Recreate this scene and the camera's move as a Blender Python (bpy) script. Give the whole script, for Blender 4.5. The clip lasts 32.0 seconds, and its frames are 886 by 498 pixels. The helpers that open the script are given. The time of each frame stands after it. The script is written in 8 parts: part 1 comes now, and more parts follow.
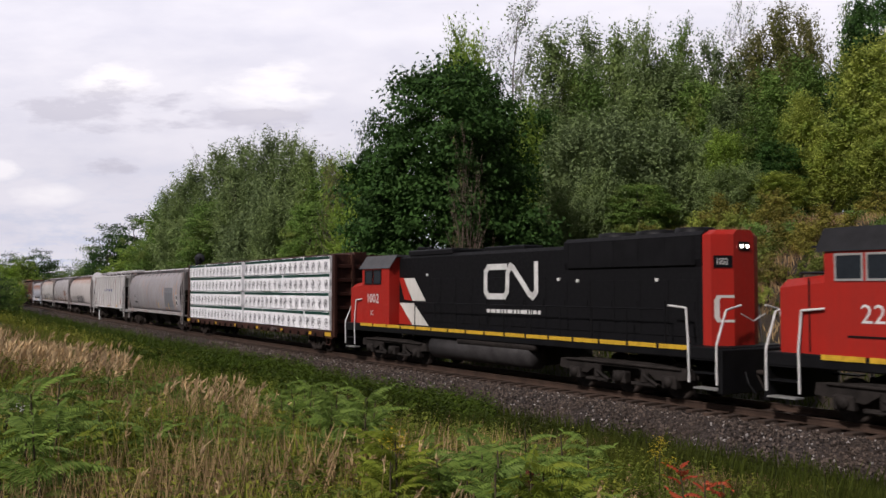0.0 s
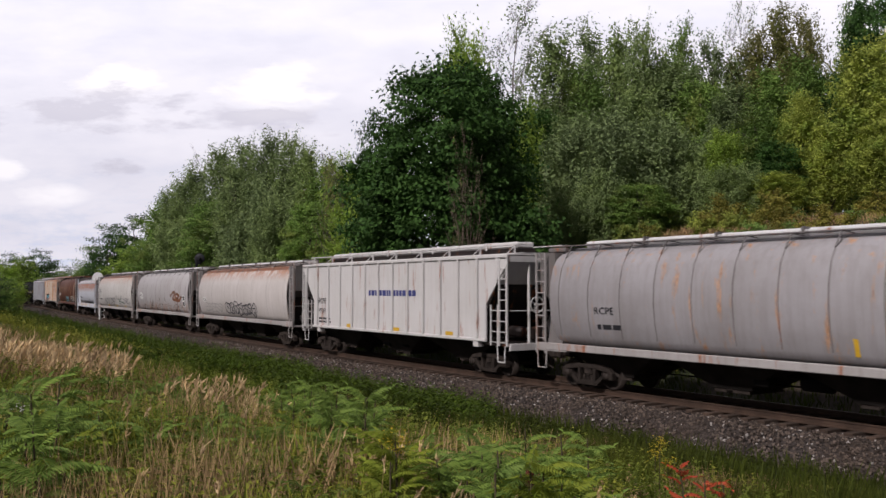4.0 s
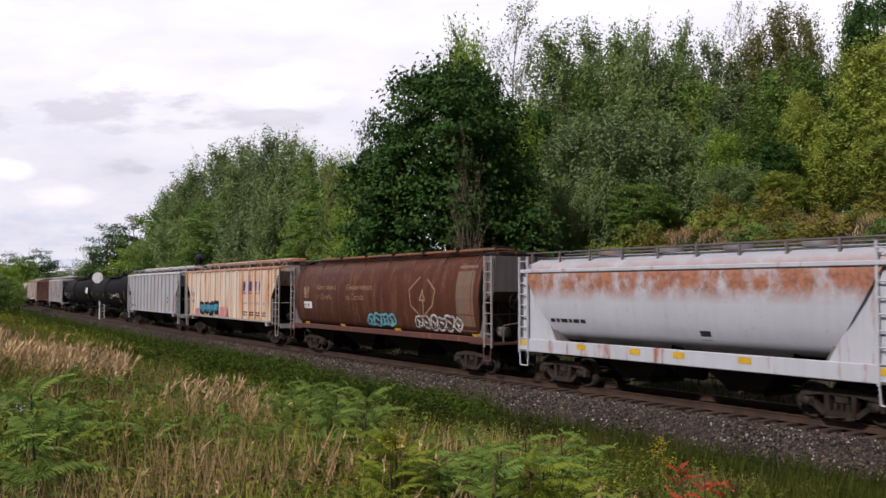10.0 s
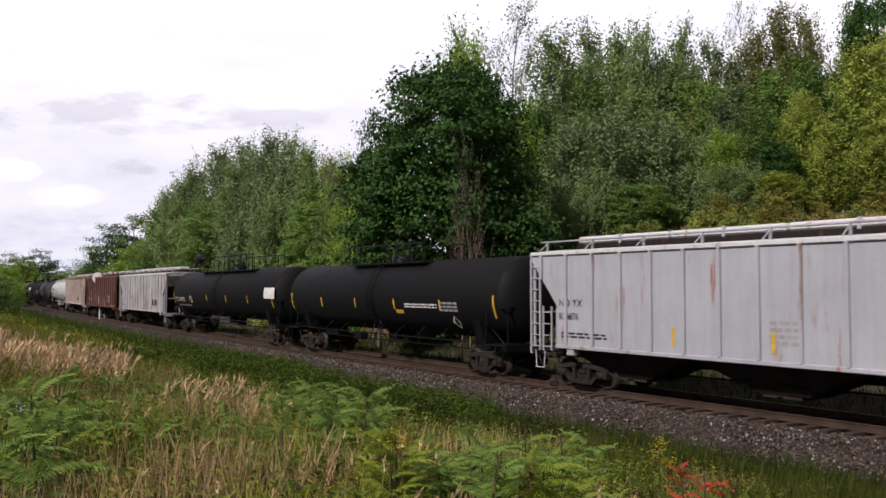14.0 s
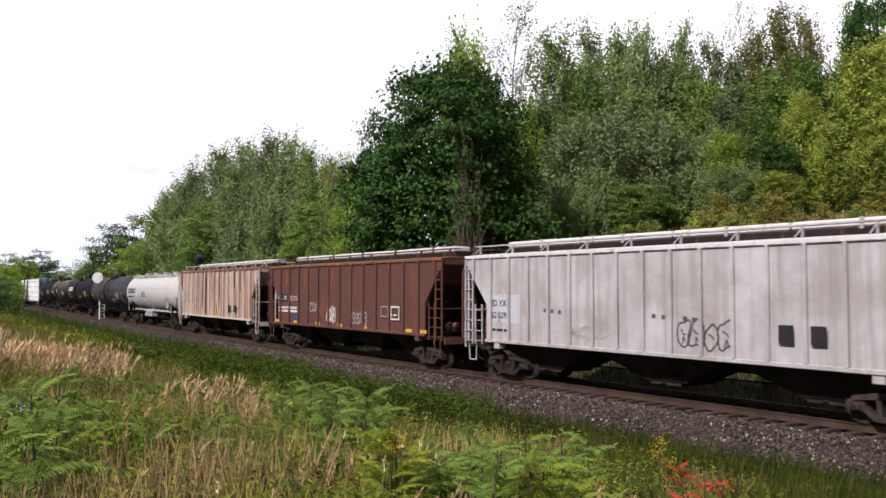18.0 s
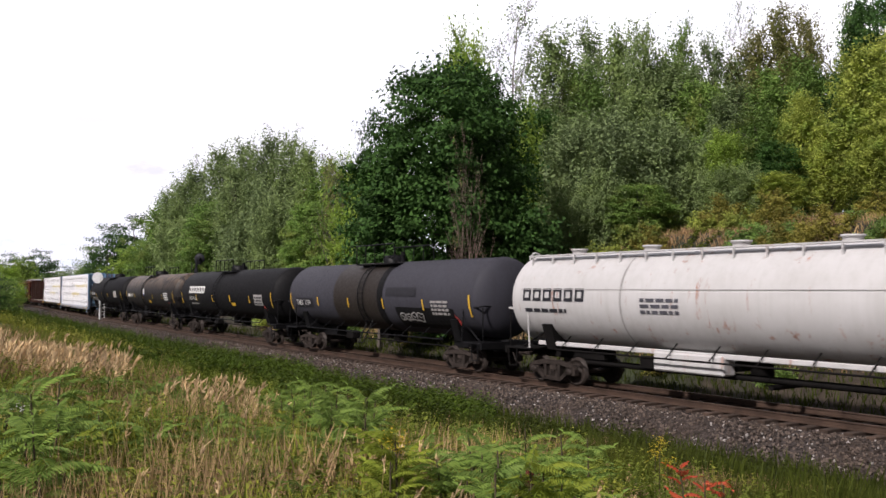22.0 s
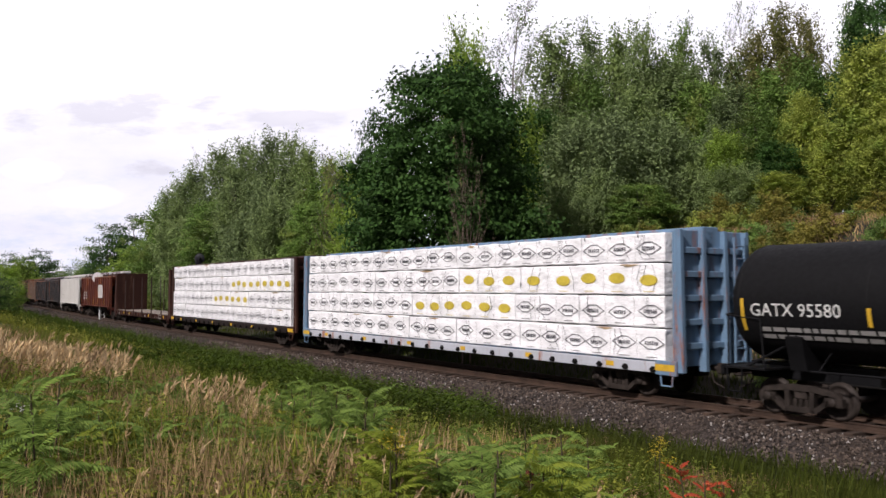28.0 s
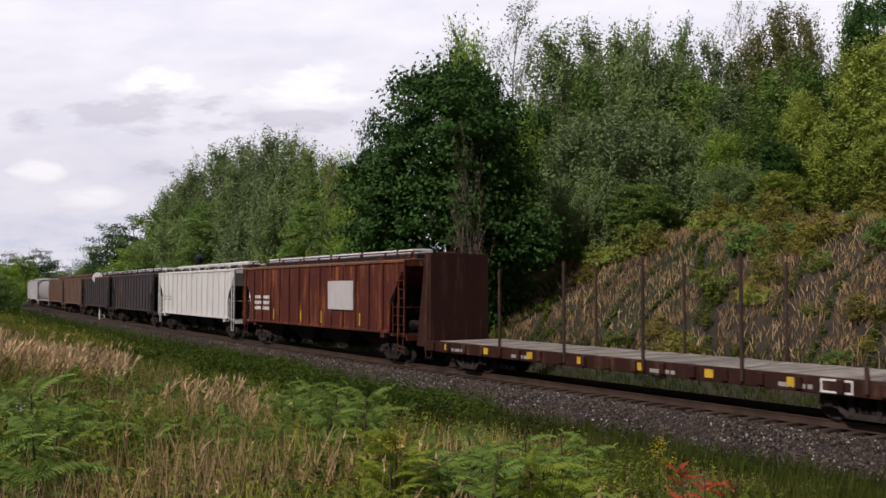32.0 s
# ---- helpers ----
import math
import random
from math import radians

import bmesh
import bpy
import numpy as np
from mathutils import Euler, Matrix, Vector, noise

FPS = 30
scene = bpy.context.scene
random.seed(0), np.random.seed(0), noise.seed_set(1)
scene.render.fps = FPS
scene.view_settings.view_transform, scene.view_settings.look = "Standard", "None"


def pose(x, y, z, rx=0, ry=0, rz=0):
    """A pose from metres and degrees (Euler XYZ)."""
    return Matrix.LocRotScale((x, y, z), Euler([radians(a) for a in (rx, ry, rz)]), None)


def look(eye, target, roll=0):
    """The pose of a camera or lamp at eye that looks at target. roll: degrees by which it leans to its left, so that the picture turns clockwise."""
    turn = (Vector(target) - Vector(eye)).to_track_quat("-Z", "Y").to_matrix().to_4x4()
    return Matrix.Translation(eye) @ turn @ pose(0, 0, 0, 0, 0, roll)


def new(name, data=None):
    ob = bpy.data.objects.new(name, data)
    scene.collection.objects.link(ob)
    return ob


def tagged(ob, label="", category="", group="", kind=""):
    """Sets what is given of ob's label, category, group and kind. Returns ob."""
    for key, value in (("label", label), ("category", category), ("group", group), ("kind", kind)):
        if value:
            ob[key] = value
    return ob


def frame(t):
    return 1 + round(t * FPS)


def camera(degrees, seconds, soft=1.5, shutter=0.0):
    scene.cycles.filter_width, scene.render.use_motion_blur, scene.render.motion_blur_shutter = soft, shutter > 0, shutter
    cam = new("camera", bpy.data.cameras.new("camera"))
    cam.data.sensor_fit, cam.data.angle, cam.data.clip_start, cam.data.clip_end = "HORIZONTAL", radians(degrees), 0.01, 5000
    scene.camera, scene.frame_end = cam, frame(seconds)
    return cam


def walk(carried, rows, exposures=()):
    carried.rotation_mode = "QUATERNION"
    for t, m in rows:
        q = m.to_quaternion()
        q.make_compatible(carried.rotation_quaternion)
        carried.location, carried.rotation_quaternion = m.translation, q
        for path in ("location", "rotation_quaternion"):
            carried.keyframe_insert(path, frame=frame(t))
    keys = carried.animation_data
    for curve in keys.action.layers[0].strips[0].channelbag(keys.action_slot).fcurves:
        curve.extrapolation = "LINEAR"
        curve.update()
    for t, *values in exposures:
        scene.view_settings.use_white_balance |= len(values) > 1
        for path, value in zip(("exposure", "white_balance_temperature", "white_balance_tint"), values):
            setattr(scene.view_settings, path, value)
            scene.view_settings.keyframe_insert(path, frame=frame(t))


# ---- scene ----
cam = camera(53.54, 32.0, soft=1.5, shutter=0.12)
EYE = (0.0, 0.0, 3.04)
VIEW = look(EYE, (0.0, 100.0, 3.04 + 100.0 * math.tan(0.04545)), 0.077)
walk(cam, [(0.0, VIEW), (32.0, VIEW)],
     exposures=[(t, e, 6500, 17) for t, e in ((0.0, -0.46), (6.0, -0.32), (13.0, -0.24), (18.0, 0.2), (20.0, 0.36), (21.0, 0.22), (23.0, 0.16), (26.0, 0.14), (28.0, -0.1), (30.0, -0.44), (32.0, -0.44))])

# ---- world, sun ----
SUN_ELEVATION, SUN_AZIMUTH = radians(40), radians(220)   # azimuth clockwise from +y
world = bpy.data.worlds.new("overcast_sky")
scene.world = world
world.use_nodes = True
wt = world.node_tree
wt.nodes.clear()
w_out = wt.nodes.new("ShaderNodeOutputWorld")
w_bg = wt.nodes.new("ShaderNodeBackground")
w_sky = wt.nodes.new("ShaderNodeTexSky")
w_sky.sky_type, w_sky.sun_disc = "NISHITA", False
w_sky.sun_elevation, w_sky.sun_rotation = SUN_ELEVATION, SUN_AZIMUTH
w_sky.air_density, w_sky.dust_density = 1.2, 3.0
w_tc = wt.nodes.new("ShaderNodeTexCoord")
w_noise = wt.nodes.new("ShaderNodeTexNoise")
w_noise.inputs["Scale"].default_value, w_noise.inputs["Detail"].default_value = 3.0, 6.0
w_ramp = wt.nodes.new("ShaderNodeValToRGB")
w_ramp.color_ramp.elements[0].position, w_ramp.color_ramp.elements[1].position = 0.25, 0.5
w_gain = wt.nodes.new("ShaderNodeMix")
w_gain.data_type, w_gain.blend_type = "RGBA", "MULTIPLY"
w_gain.inputs[0].default_value = 1.0
w_gain.inputs[7].default_value = (0.06, 0.06, 0.06, 1)
w_mix = wt.nodes.new("ShaderNodeMix")
w_mix.data_type = "RGBA"
w_mix.inputs[7].default_value = (0.26, 0.26, 0.285, 1)
wt.links.new(w_tc.outputs["Generated"], w_noise.inputs["Vector"])
wt.links.new(w_noise.outputs["Fac"], w_ramp.inputs["Fac"])
wt.links.new(w_sky.outputs["Color"], w_gain.inputs[6])
wt.links.new(w_gain.outputs[2], w_mix.inputs[6])
wt.links.new(w_ramp.outputs["Color"], w_mix.inputs[0])
wt.links.new(w_mix.outputs[2], w_bg.inputs["Color"])
wt.links.new(w_bg.outputs["Background"], w_out.inputs["Surface"])

sun = new("sun", bpy.data.lights.new("sun", "SUN"))
sun.data.energy, sun.data.angle, sun.data.color = 4.7, radians(3), (1.0, 0.96, 0.91)
sun_from = Vector((math.sin(SUN_AZIMUTH) * math.cos(SUN_ELEVATION),
                   math.cos(SUN_AZIMUTH) * math.cos(SUN_ELEVATION), math.sin(SUN_ELEVATION)))
sun.matrix_world = look(sun_from * 200, (0, 0, 0))

# ---- the line of the track ----
K_AT = [-200, -140, -90, -40, 0, 30]
K_IS = [-0.001203, -0.001203, 0.000646, 0.000442, 0.001186, -0.000752]
TS = np.arange(-640, 330.25, 0.5)
_k = np.interp(TS, K_AT, K_IS)
_k[TS < -240] = -0.0006
_k[TS > 40] = 0.0
_i0 = int(np.argmin(abs(TS)))
TH = np.cumsum(_k) * 0.5
TH = TH - TH[_i0] - 0.99214
TX = np.cumsum(np.cos(TH)) * 0.5
TY = np.cumsum(np.sin(TH)) * 0.5
TX = TX - TX[_i0]
TY = TY - TY[_i0] + 35.802


def on_track(s, d=0.0):
    """x, y and heading at s metres along the track, d metres to the side on which the camera stands."""
    x, y, h = (float(np.interp(s, TS, a)) for a in (TX, TY, TH))
    return x + d * math.sin(h), y - d * math.cos(h), h


SPEED, SLOWING = 14.3459, -0.002756


def run(t):
    return SPEED * (t - 16) + SLOWING * (t - 16) ** 2


def wagon_pose(s):
    xa, ya, _ = on_track(s - 6.3)
    xb, yb, _ = on_track(s + 6.3)
    return pose((xa + xb) / 2, (ya + yb) / 2, 0.0, 0, 0, math.degrees(math.atan2(yb - ya, xb - xa)))


# ---- mesh helpers ----
class Shape:
    """Vertices and faces of one mesh, gathered from simple solids."""

    def __init__(self):
        self.v, self.f, self.smooth = [], [], []

    def add(self, verts, faces, smooth=False):
        n = len(self.v)
        self.v += [tuple(p) for p in verts]
        self.f += [tuple(i + n for i in f) for f in faces]
        self.smooth += [smooth] * len(faces)
        return self

    def box(self, x0, x1, y0, y1, z0, z1, c=0.0):
        x0, x1, y0, y1, z0, z1 = min(x0, x1), max(x0, x1), min(y0, y1), max(y0, y1), min(z0, z1), max(z0, z1)
        if c <= 0:
            return self.add([(x, y, z) for x in (x0, x1) for y in (y0, y1) for z in (z0, z1)],
                            [(0, 1, 3, 2), (4, 6, 7, 5), (0, 4, 5, 1), (2, 3, 7, 6), (0, 2, 6, 4), (1, 5, 7, 3)])
        rect = [(x0 + c, y0), (x1 - c, y0), (x1, y0 + c), (x1, y1 - c), (x1 - c, y1), (x0 + c, y1), (x0, y1 - c), (x0, y0 + c)]
        inner = [(min(max(x, x0 + c), x1 - c), min(max(y, y0 + c), y1 - c)) for x, y in rect]
        rings = [(inner, z0), (rect, z0 + c), (rect, z1 - c), (inner, z1)]
        vs = [(x, y, z) for ring, z in rings for x, y in ring]
        fs = [tuple(range(7, -1, -1)), tuple(range(24, 32))]
        for r in range(3):
            for i in range(8):
                j = (i + 1) % 8
                fs.append((r * 8 + i, r * 8 + j, r * 8 + 8 + j, r * 8 + 8 + i))
        return self.add(vs, fs)

    def loft(self, rings, cap=True, smooth=False, closed=True):
        n, vs, fs = len(rings[0]), [p for r in rings for p in r], []
        for k in range(len(rings) - 1):
            for i in range(n if closed else n - 1):
                j = (i + 1) % n
                fs.append((k * n + i, k * n + j, (k + 1) * n + j, (k + 1) * n + i))
        self.add(vs, fs, smooth)
        if cap:
            self.add(rings[0], [tuple(range(n - 1, -1, -1))])
            self.add(rings[-1], [tuple(range(n))])
        return self

    def prism(self, outline, a, b, axis="x"):
        """An outline in the other two axes, in order, drawn out from a to b."""
        put = {"x": lambda p, t: (t, p[0], p[1]), "y": lambda p, t: (p[0], t, p[1]), "z": lambda p, t: (p[0], p[1], t)}[axis]
        return self.loft([[put(p, a) for p in outline], [put(p, b) for p in outline]])

    def rod(self, p, q, r, n=6, r2=None, smooth=True, cap=True):
        p, q = Vector(p), Vector(q)
        w = (q - p).normalized()
        u = w.orthogonal().normalized()
        w = w.cross(u)
        rings = [[e + (u * math.cos(2 * math.pi * i / n) + w * math.sin(2 * math.pi * i / n)) * rr for i in range(n)]
                 for e, rr in ((p, r), (q, r if r2 is None else r2))]
        return self.loft(rings, cap, smooth)

    def pipe(self, points, r, n=6):
        for p, q in zip(points, points[1:]):
            self.rod(p, q, r, n)
        return self

    def lathe(self, profile, n=20, axis="x", at=(0, 0, 0), cap=True):
        """Profile of (along, radius) turned round an axis through at."""
        rings = []
        for a, r in profile:
            ring = []
            for i in range(n):
                c, s = r * math.cos(2 * math.pi * i / n), r * math.sin(2 * math.pi * i / n)
                p = {"x": (a, c, s), "y": (c, a, s), "z": (c, s, a)}[axis]
                ring.append((p[0] + at[0], p[1] + at[1], p[2] + at[2]))
            rings.append(ring)
        return self.loft(rings, cap, True)

    def moved(self, m):
        self.v = [tuple(m @ Vector(p)) for p in self.v]
        return self

    def mesh(self, name, material):
        me = bpy.data.meshes.new(name)
        me.from_pydata(self.v, [], self.f)
        me.polygons.foreach_set("use_smooth", self.smooth)
        if material:
            me.materials.append(material)
        me.update()
        return me


def part(name, shape, material, parent, label=""):
    """One mesh object under a thing or a part; shape is a Shape or a mesh."""
    me = shape if isinstance(shape, bpy.types.Mesh) else shape.mesh(name, material)
    ob = new(name, me)
    ob.parent = parent
    if label:
        ob["label"] = label
    return ob


def solid(name, shape, material, **tags):
    return tagged(new(name, shape.mesh(name, material)), **tags)


def thing(name, label, category, group=""):
    ob = new(name)
    ob.empty_display_size = 0.2
    return tagged(ob, label, category, group)


# ---- materials ----
def srgb(r, g, b):
    return tuple(((c / 255) / 12.92 if c / 255 <= 0.04045 else ((c / 255 + 0.055) / 1.055) ** 2.4) for c in (r, g, b)) + (1.0,)


def nodes_of(name):
    m = bpy.data.materials.new(name)
    m.use_nodes = True
    t = m.node_tree
    return m, t, t.nodes["Principled BSDF"]


def link(t, a, b):
    t.links.new(a, b)


def noise_node(t, vec, scale, detail=4.0, rough=0.6, stretch=None):
    if stretch:
        mp = t.nodes.new("ShaderNodeMapping")
        mp.inputs["Scale"].default_value = stretch
        link(t, vec, mp.inputs["Vector"])
        vec = mp.outputs["Vector"]
    n = t.nodes.new("ShaderNodeTexNoise")
    n.inputs["Scale"].default_value, n.inputs["Detail"].default_value, n.inputs["Roughness"].default_value = scale, detail, rough
    link(t, vec, n.inputs["Vector"])
    return n.outputs["Fac"]


def ramp(t, fac, lo, hi, a=(0, 0, 0, 1), b=(1, 1, 1, 1)):
    r = t.nodes.new("ShaderNodeValToRGB")
    e = r.color_ramp.elements
    e[0].position, e[1].position, e[0].color, e[1].color = lo, hi, a, b
    link(t, fac, r.inputs["Fac"])
    return r.outputs["Color"]


def mixed(t, fac, a, b, kind="MIX"):
    m = t.nodes.new("ShaderNodeMix")
    m.data_type, m.blend_type = "RGBA", kind
    for value, socket in ((fac, m.inputs[0]), (a, m.inputs[6]), (b, m.inputs[7])):
        if isinstance(value, bpy.types.NodeSocket):
            link(t, value, socket)
        else:
            socket.default_value = value
    return m.outputs[2]


def times(t, a, b):
    m = t.nodes.new("ShaderNodeMath")
    m.operation = "MULTIPLY"
    for value, socket in ((a, m.inputs[0]), (b, m.inputs[1])):
        if isinstance(value, bpy.types.NodeSocket):
            link(t, value, socket)
        else:
            socket.default_value = value
    return m.outputs[0]


def bumped(t, bsdf, height, strength=0.3, distance=0.01):
    b = t.nodes.new("ShaderNodeBump")
    b.inputs["Strength"].default_value, b.inputs["Distance"].default_value = strength, distance
    link(t, height, b.inputs["Height"])
    link(t, b.outputs["Normal"], bsdf.inputs["Normal"])


def plain(name, color, rough=0.6, metal=0.0, vary=0.25, scale=3.0, fine=40.0, bump=0.15, spread=0.0, gloss=None):
    """A surface with large stains and a fine grain; spread varies it from object to object."""
    m, t, b = nodes_of(name)
    v = t.nodes.new("ShaderNodeTexCoord").outputs["Object"]
    dark = tuple(c * (1 - vary) for c in color[:3]) + (1,)
    light = tuple(min(1, c * (1 + vary * 0.6)) for c in color[:3]) + (1,)
    col = ramp(t, noise_node(t, v, scale), 0.3, 0.7, dark, light)
    grain = noise_node(t, v, fine, 2.0)
    col = mixed(t, 0.35, col, ramp(t, grain, 0.3, 0.7, (0.55, 0.55, 0.55, 1), (1, 1, 1, 1)), "MULTIPLY")
    if spread:
        info = t.nodes.new("ShaderNodeObjectInfo")
        col = mixed(t, 1.0, col, ramp(t, info.outputs["Random"], 0, 1, (1 - spread,) * 3 + (1,), (1, 1, 1, 1)), "MULTIPLY")
    link(t, col, b.inputs["Base Color"])
    b.inputs["Roughness"].default_value, b.inputs["Metallic"].default_value = rough, metal
    bumped(t, b, grain, bump)
    b.inputs["Specular IOR Level"].default_value = gloss if gloss is not None else (0.15 if max(color[:3]) < 0.06 else 0.4)
    return m


RUST = (0.16, 0.052, 0.018, 1)


def paint(name, color, rust=0.3, dirt=0.3, rough=0.5, seed=0.0, rust_color=RUST, high=None, low=None, streak=2.2, band=None, tall=0.16, fade=1.0):
    """Worn rail paint: rust in vertical streaks, gathered above the height high or below low, and road dirt in patches."""
    m, t, b = nodes_of(name)
    tc = t.nodes.new("ShaderNodeTexCoord").outputs["Object"]
    mp = t.nodes.new("ShaderNodeMapping")
    mp.inputs["Location"].default_value = (seed * 13.7, seed * 3.1, seed * 1.7)
    link(t, tc, mp.inputs["Vector"])
    v = mp.outputs["Vector"]
    k = min(1.0, max(color[:3]) * 3)
    grime = (color[0] * 0.45 + 0.02 * k, color[1] * 0.42 + 0.016 * k, color[2] * 0.38 + 0.012 * k, 1)
    patches = noise_node(t, v, 0.55, 5.0, 0.65)
    col = mixed(t, times(t, ramp(t, patches, 0.35, 0.75), dirt), color, grime)
    fine = noise_node(t, v, 9.0, 4.0)
    col = mixed(t, times(t, ramp(t, noise_node(t, v, 2.0, 5.0, 0.6, (2.4, 2.4, 0.12)), 0.45, 0.75), dirt * 0.8), col, grime)
    if rust > 0:
        streaks = noise_node(t, v, streak, 6.0, 0.68, (1.3, 1.3, tall))
        where = ramp(t, streaks, 0.60 - 0.26 * rust, 0.70 - 0.18 * rust)
        if high is not None or low is not None:
            sep = t.nodes.new("ShaderNodeSeparateXYZ")
            link(t, tc, sep.inputs[0])
            rng = t.nodes.new("ShaderNodeMapRange")
            link(t, sep.outputs["Z"], rng.inputs["Value"])
            if high is not None:
                rng.inputs["From Min"].default_value, rng.inputs["From Max"].default_value = high - fade, high + 0.1
            else:
                rng.inputs["From Min"].default_value, rng.inputs["From Max"].default_value = low + 0.5, low - 0.2
            where = times(t, where, rng.outputs["Result"])
        if band is not None:
            sep = t.nodes.new("ShaderNodeSeparateXYZ")
            link(t, tc, sep.inputs[0])
            for a, c in ((band[0] - .35, band[0] + .1), (band[1] + .35, band[1] - .1)):
                rng = t.nodes.new("ShaderNodeMapRange")
                link(t, sep.outputs["Z"], rng.inputs["Value"])
                rng.inputs["From Min"].default_value, rng.inputs["From Max"].default_value = a, c
                where = times(t, where, rng.outputs["Result"])
        spots = ramp(t, fine, 0.68 - 0.04 * rust, 0.75)
        col = mixed(t, times(t, spots, 0.15 + 0.3 * rust), col, tuple(c * 1.2 for c in rust_color[:3]) + (1,))
        tone = mixed(t, ramp(t, fine, 0.35, 0.65), rust_color, tuple(min(1, c * 2.2) for c in rust_color[:3]) + (1,))
        col = mixed(t, times(t, where, 0.92), col, tone)
    link(t, col, b.inputs["Base Color"])
    b.inputs["Roughness"].default_value = rough
    link(t, ramp(t, fine, 0.2, 0.8, (rough - 0.1,) * 3 + (1,), (min(1, rough + 0.2),) * 3 + (1,)), b.inputs["Roughness"])
    b.inputs["Specular IOR Level"].default_value = 0.22 if max(color[:3]) < 0.1 else 0.28
    bumped(t, b, patches, 0.25, 0.02)
    return m

# ---- the ground ----


def track_coords(x, y):
    """Distance along the track and to the camera's side, for arrays of points."""
    s, d = np.empty(len(x)), np.empty(len(x))
    tx, ty, th, ts = TX[::4], TY[::4], TH[::4], TS[::4]
    for a in range(0, len(x), 2000):
        xx, yy = x[a:a + 2000], y[a:a + 2000]
        i = np.argmin((xx[:, None] - tx) ** 2 + (yy[:, None] - ty) ** 2, axis=1)
        s[a:a + 2000] = ts[i] + (xx - tx[i]) * np.cos(th[i]) + (yy - ty[i]) * np.sin(th[i])
        d[a:a + 2000] = (xx - tx[i]) * np.sin(th[i]) - (yy - ty[i]) * np.cos(th[i])
    return s, d


def ground_height(x, y):
    x, y = np.atleast_1d(np.asarray(x, float)), np.atleast_1d(np.asarray(y, float))
    s, d = track_coords(x, y)
    near = np.interp(d, [0, 1.6, 3.2, 5, 7, 10, 14, 18, 24, 40, 90, 400],
                     [-0.75, -0.75, -0.98, -0.9, -0.65, -0.05, 0.75, 1.22, 1.42, 1.6, 2.2, 5])
    far_r = np.interp(-d, [0, 1.6, 3.2, 5.5, 8, 13, 19, 27, 60, 400], [-0.75, -0.75, -0.98, -0.8, 0.5, 3.3, 6.0, 7.3, 9, 14])
    far_l = np.interp(-d, [0, 1.6, 3.2, 5.5, 8, 13, 19, 27, 60, 400], [-0.75, -0.75, -0.98, -0.8, -0.4, 0.3, 1.2, 2.2, 4, 10])
    k = np.clip((s + 32) / 26, 0, 1)
    k = k * k * (3 - 2 * k)
    z = np.where(d >= 0, near, far_r * k + far_l * (1 - k))
    away = np.clip((np.abs(d) - 3.5) / 6, 0, 1)
    z = z + away * (0.16 * np.sin(x * 0.61 + 1.1 * np.sin(y * 0.43)) * np.sin(y * 0.53 + 0.4) + 0.07 * np.sin(x * 1.7 + y * 1.3) * np.sin(y * 2.1))
    return z


def ground_at(x, y):
    return float(ground_height([x], [y])[0])


def axis_steps(lo, a, b, hi, fine):
    mid = list(np.arange(a, b + fine / 2, fine))
    left, right, step = [], [], fine
    p = a
    while p > lo:
        step *= 1.22
        p -= step
        left.append(p)
    p, step = b, fine
    while p < hi:
        step *= 1.22
        p += step
        right.append(p)
    return np.array(left[::-1] + mid + right)


def soil_material():
    m, t, b = nodes_of("weedy_soil")
    v = t.nodes.new("ShaderNodeTexCoord").outputs["Object"]
    big, mid, fine = noise_node(t, v, 0.18, 5), noise_node(t, v, 1.6, 5), noise_node(t, v, 14, 4)
    straw = mixed(t, ramp(t, mid, 0.35, 0.65), (0.022, 0.015, 0.009, 1), (0.05, 0.035, 0.021, 1))
    green = mixed(t, ramp(t, mid, 0.4, 0.62), (0.013, 0.018, 0.006, 1), (0.03, 0.04, 0.012, 1))
    col = mixed(t, ramp(t, big, 0.36, 0.5), green, straw)
    col = mixed(t, 0.5, col, ramp(t, fine, 0.3, 0.7, (0.35, 0.35, 0.35, 1), (1, 1, 1, 1)), "MULTIPLY")
    link(t, col, b.inputs["Base Color"])
    b.inputs["Roughness"].default_value = 0.95
    bumped(t, b, fine, 0.7, 0.05)
    return m


M_SOIL = soil_material()
gx, gy = axis_steps(-2500, -90, 45, 2500, 0.9), axis_steps(-1500, -6, 150, 3000, 0.9)
GX, GY = np.meshgrid(gx, gy)
GZ = ground_height(GX.ravel(), GY.ravel())
nx, ny = len(gx), len(gy)
me = bpy.data.meshes.new("ground")
quad = np.arange(nx * ny).reshape(ny, nx)
quads = np.stack([quad[:-1, :-1], quad[:-1, 1:], quad[1:, 1:], quad[1:, :-1]], -1).reshape(-1, 4)
me.from_pydata(np.stack([GX.ravel(), GY.ravel(), GZ], -1).tolist(), [], quads.tolist())
me.polygons.foreach_set("use_smooth", [True] * len(quads))
me.materials.append(M_SOIL)
tagged(new("ground", me), "weedy grass bank sloping down to a railway line", "ground", kind="structure")

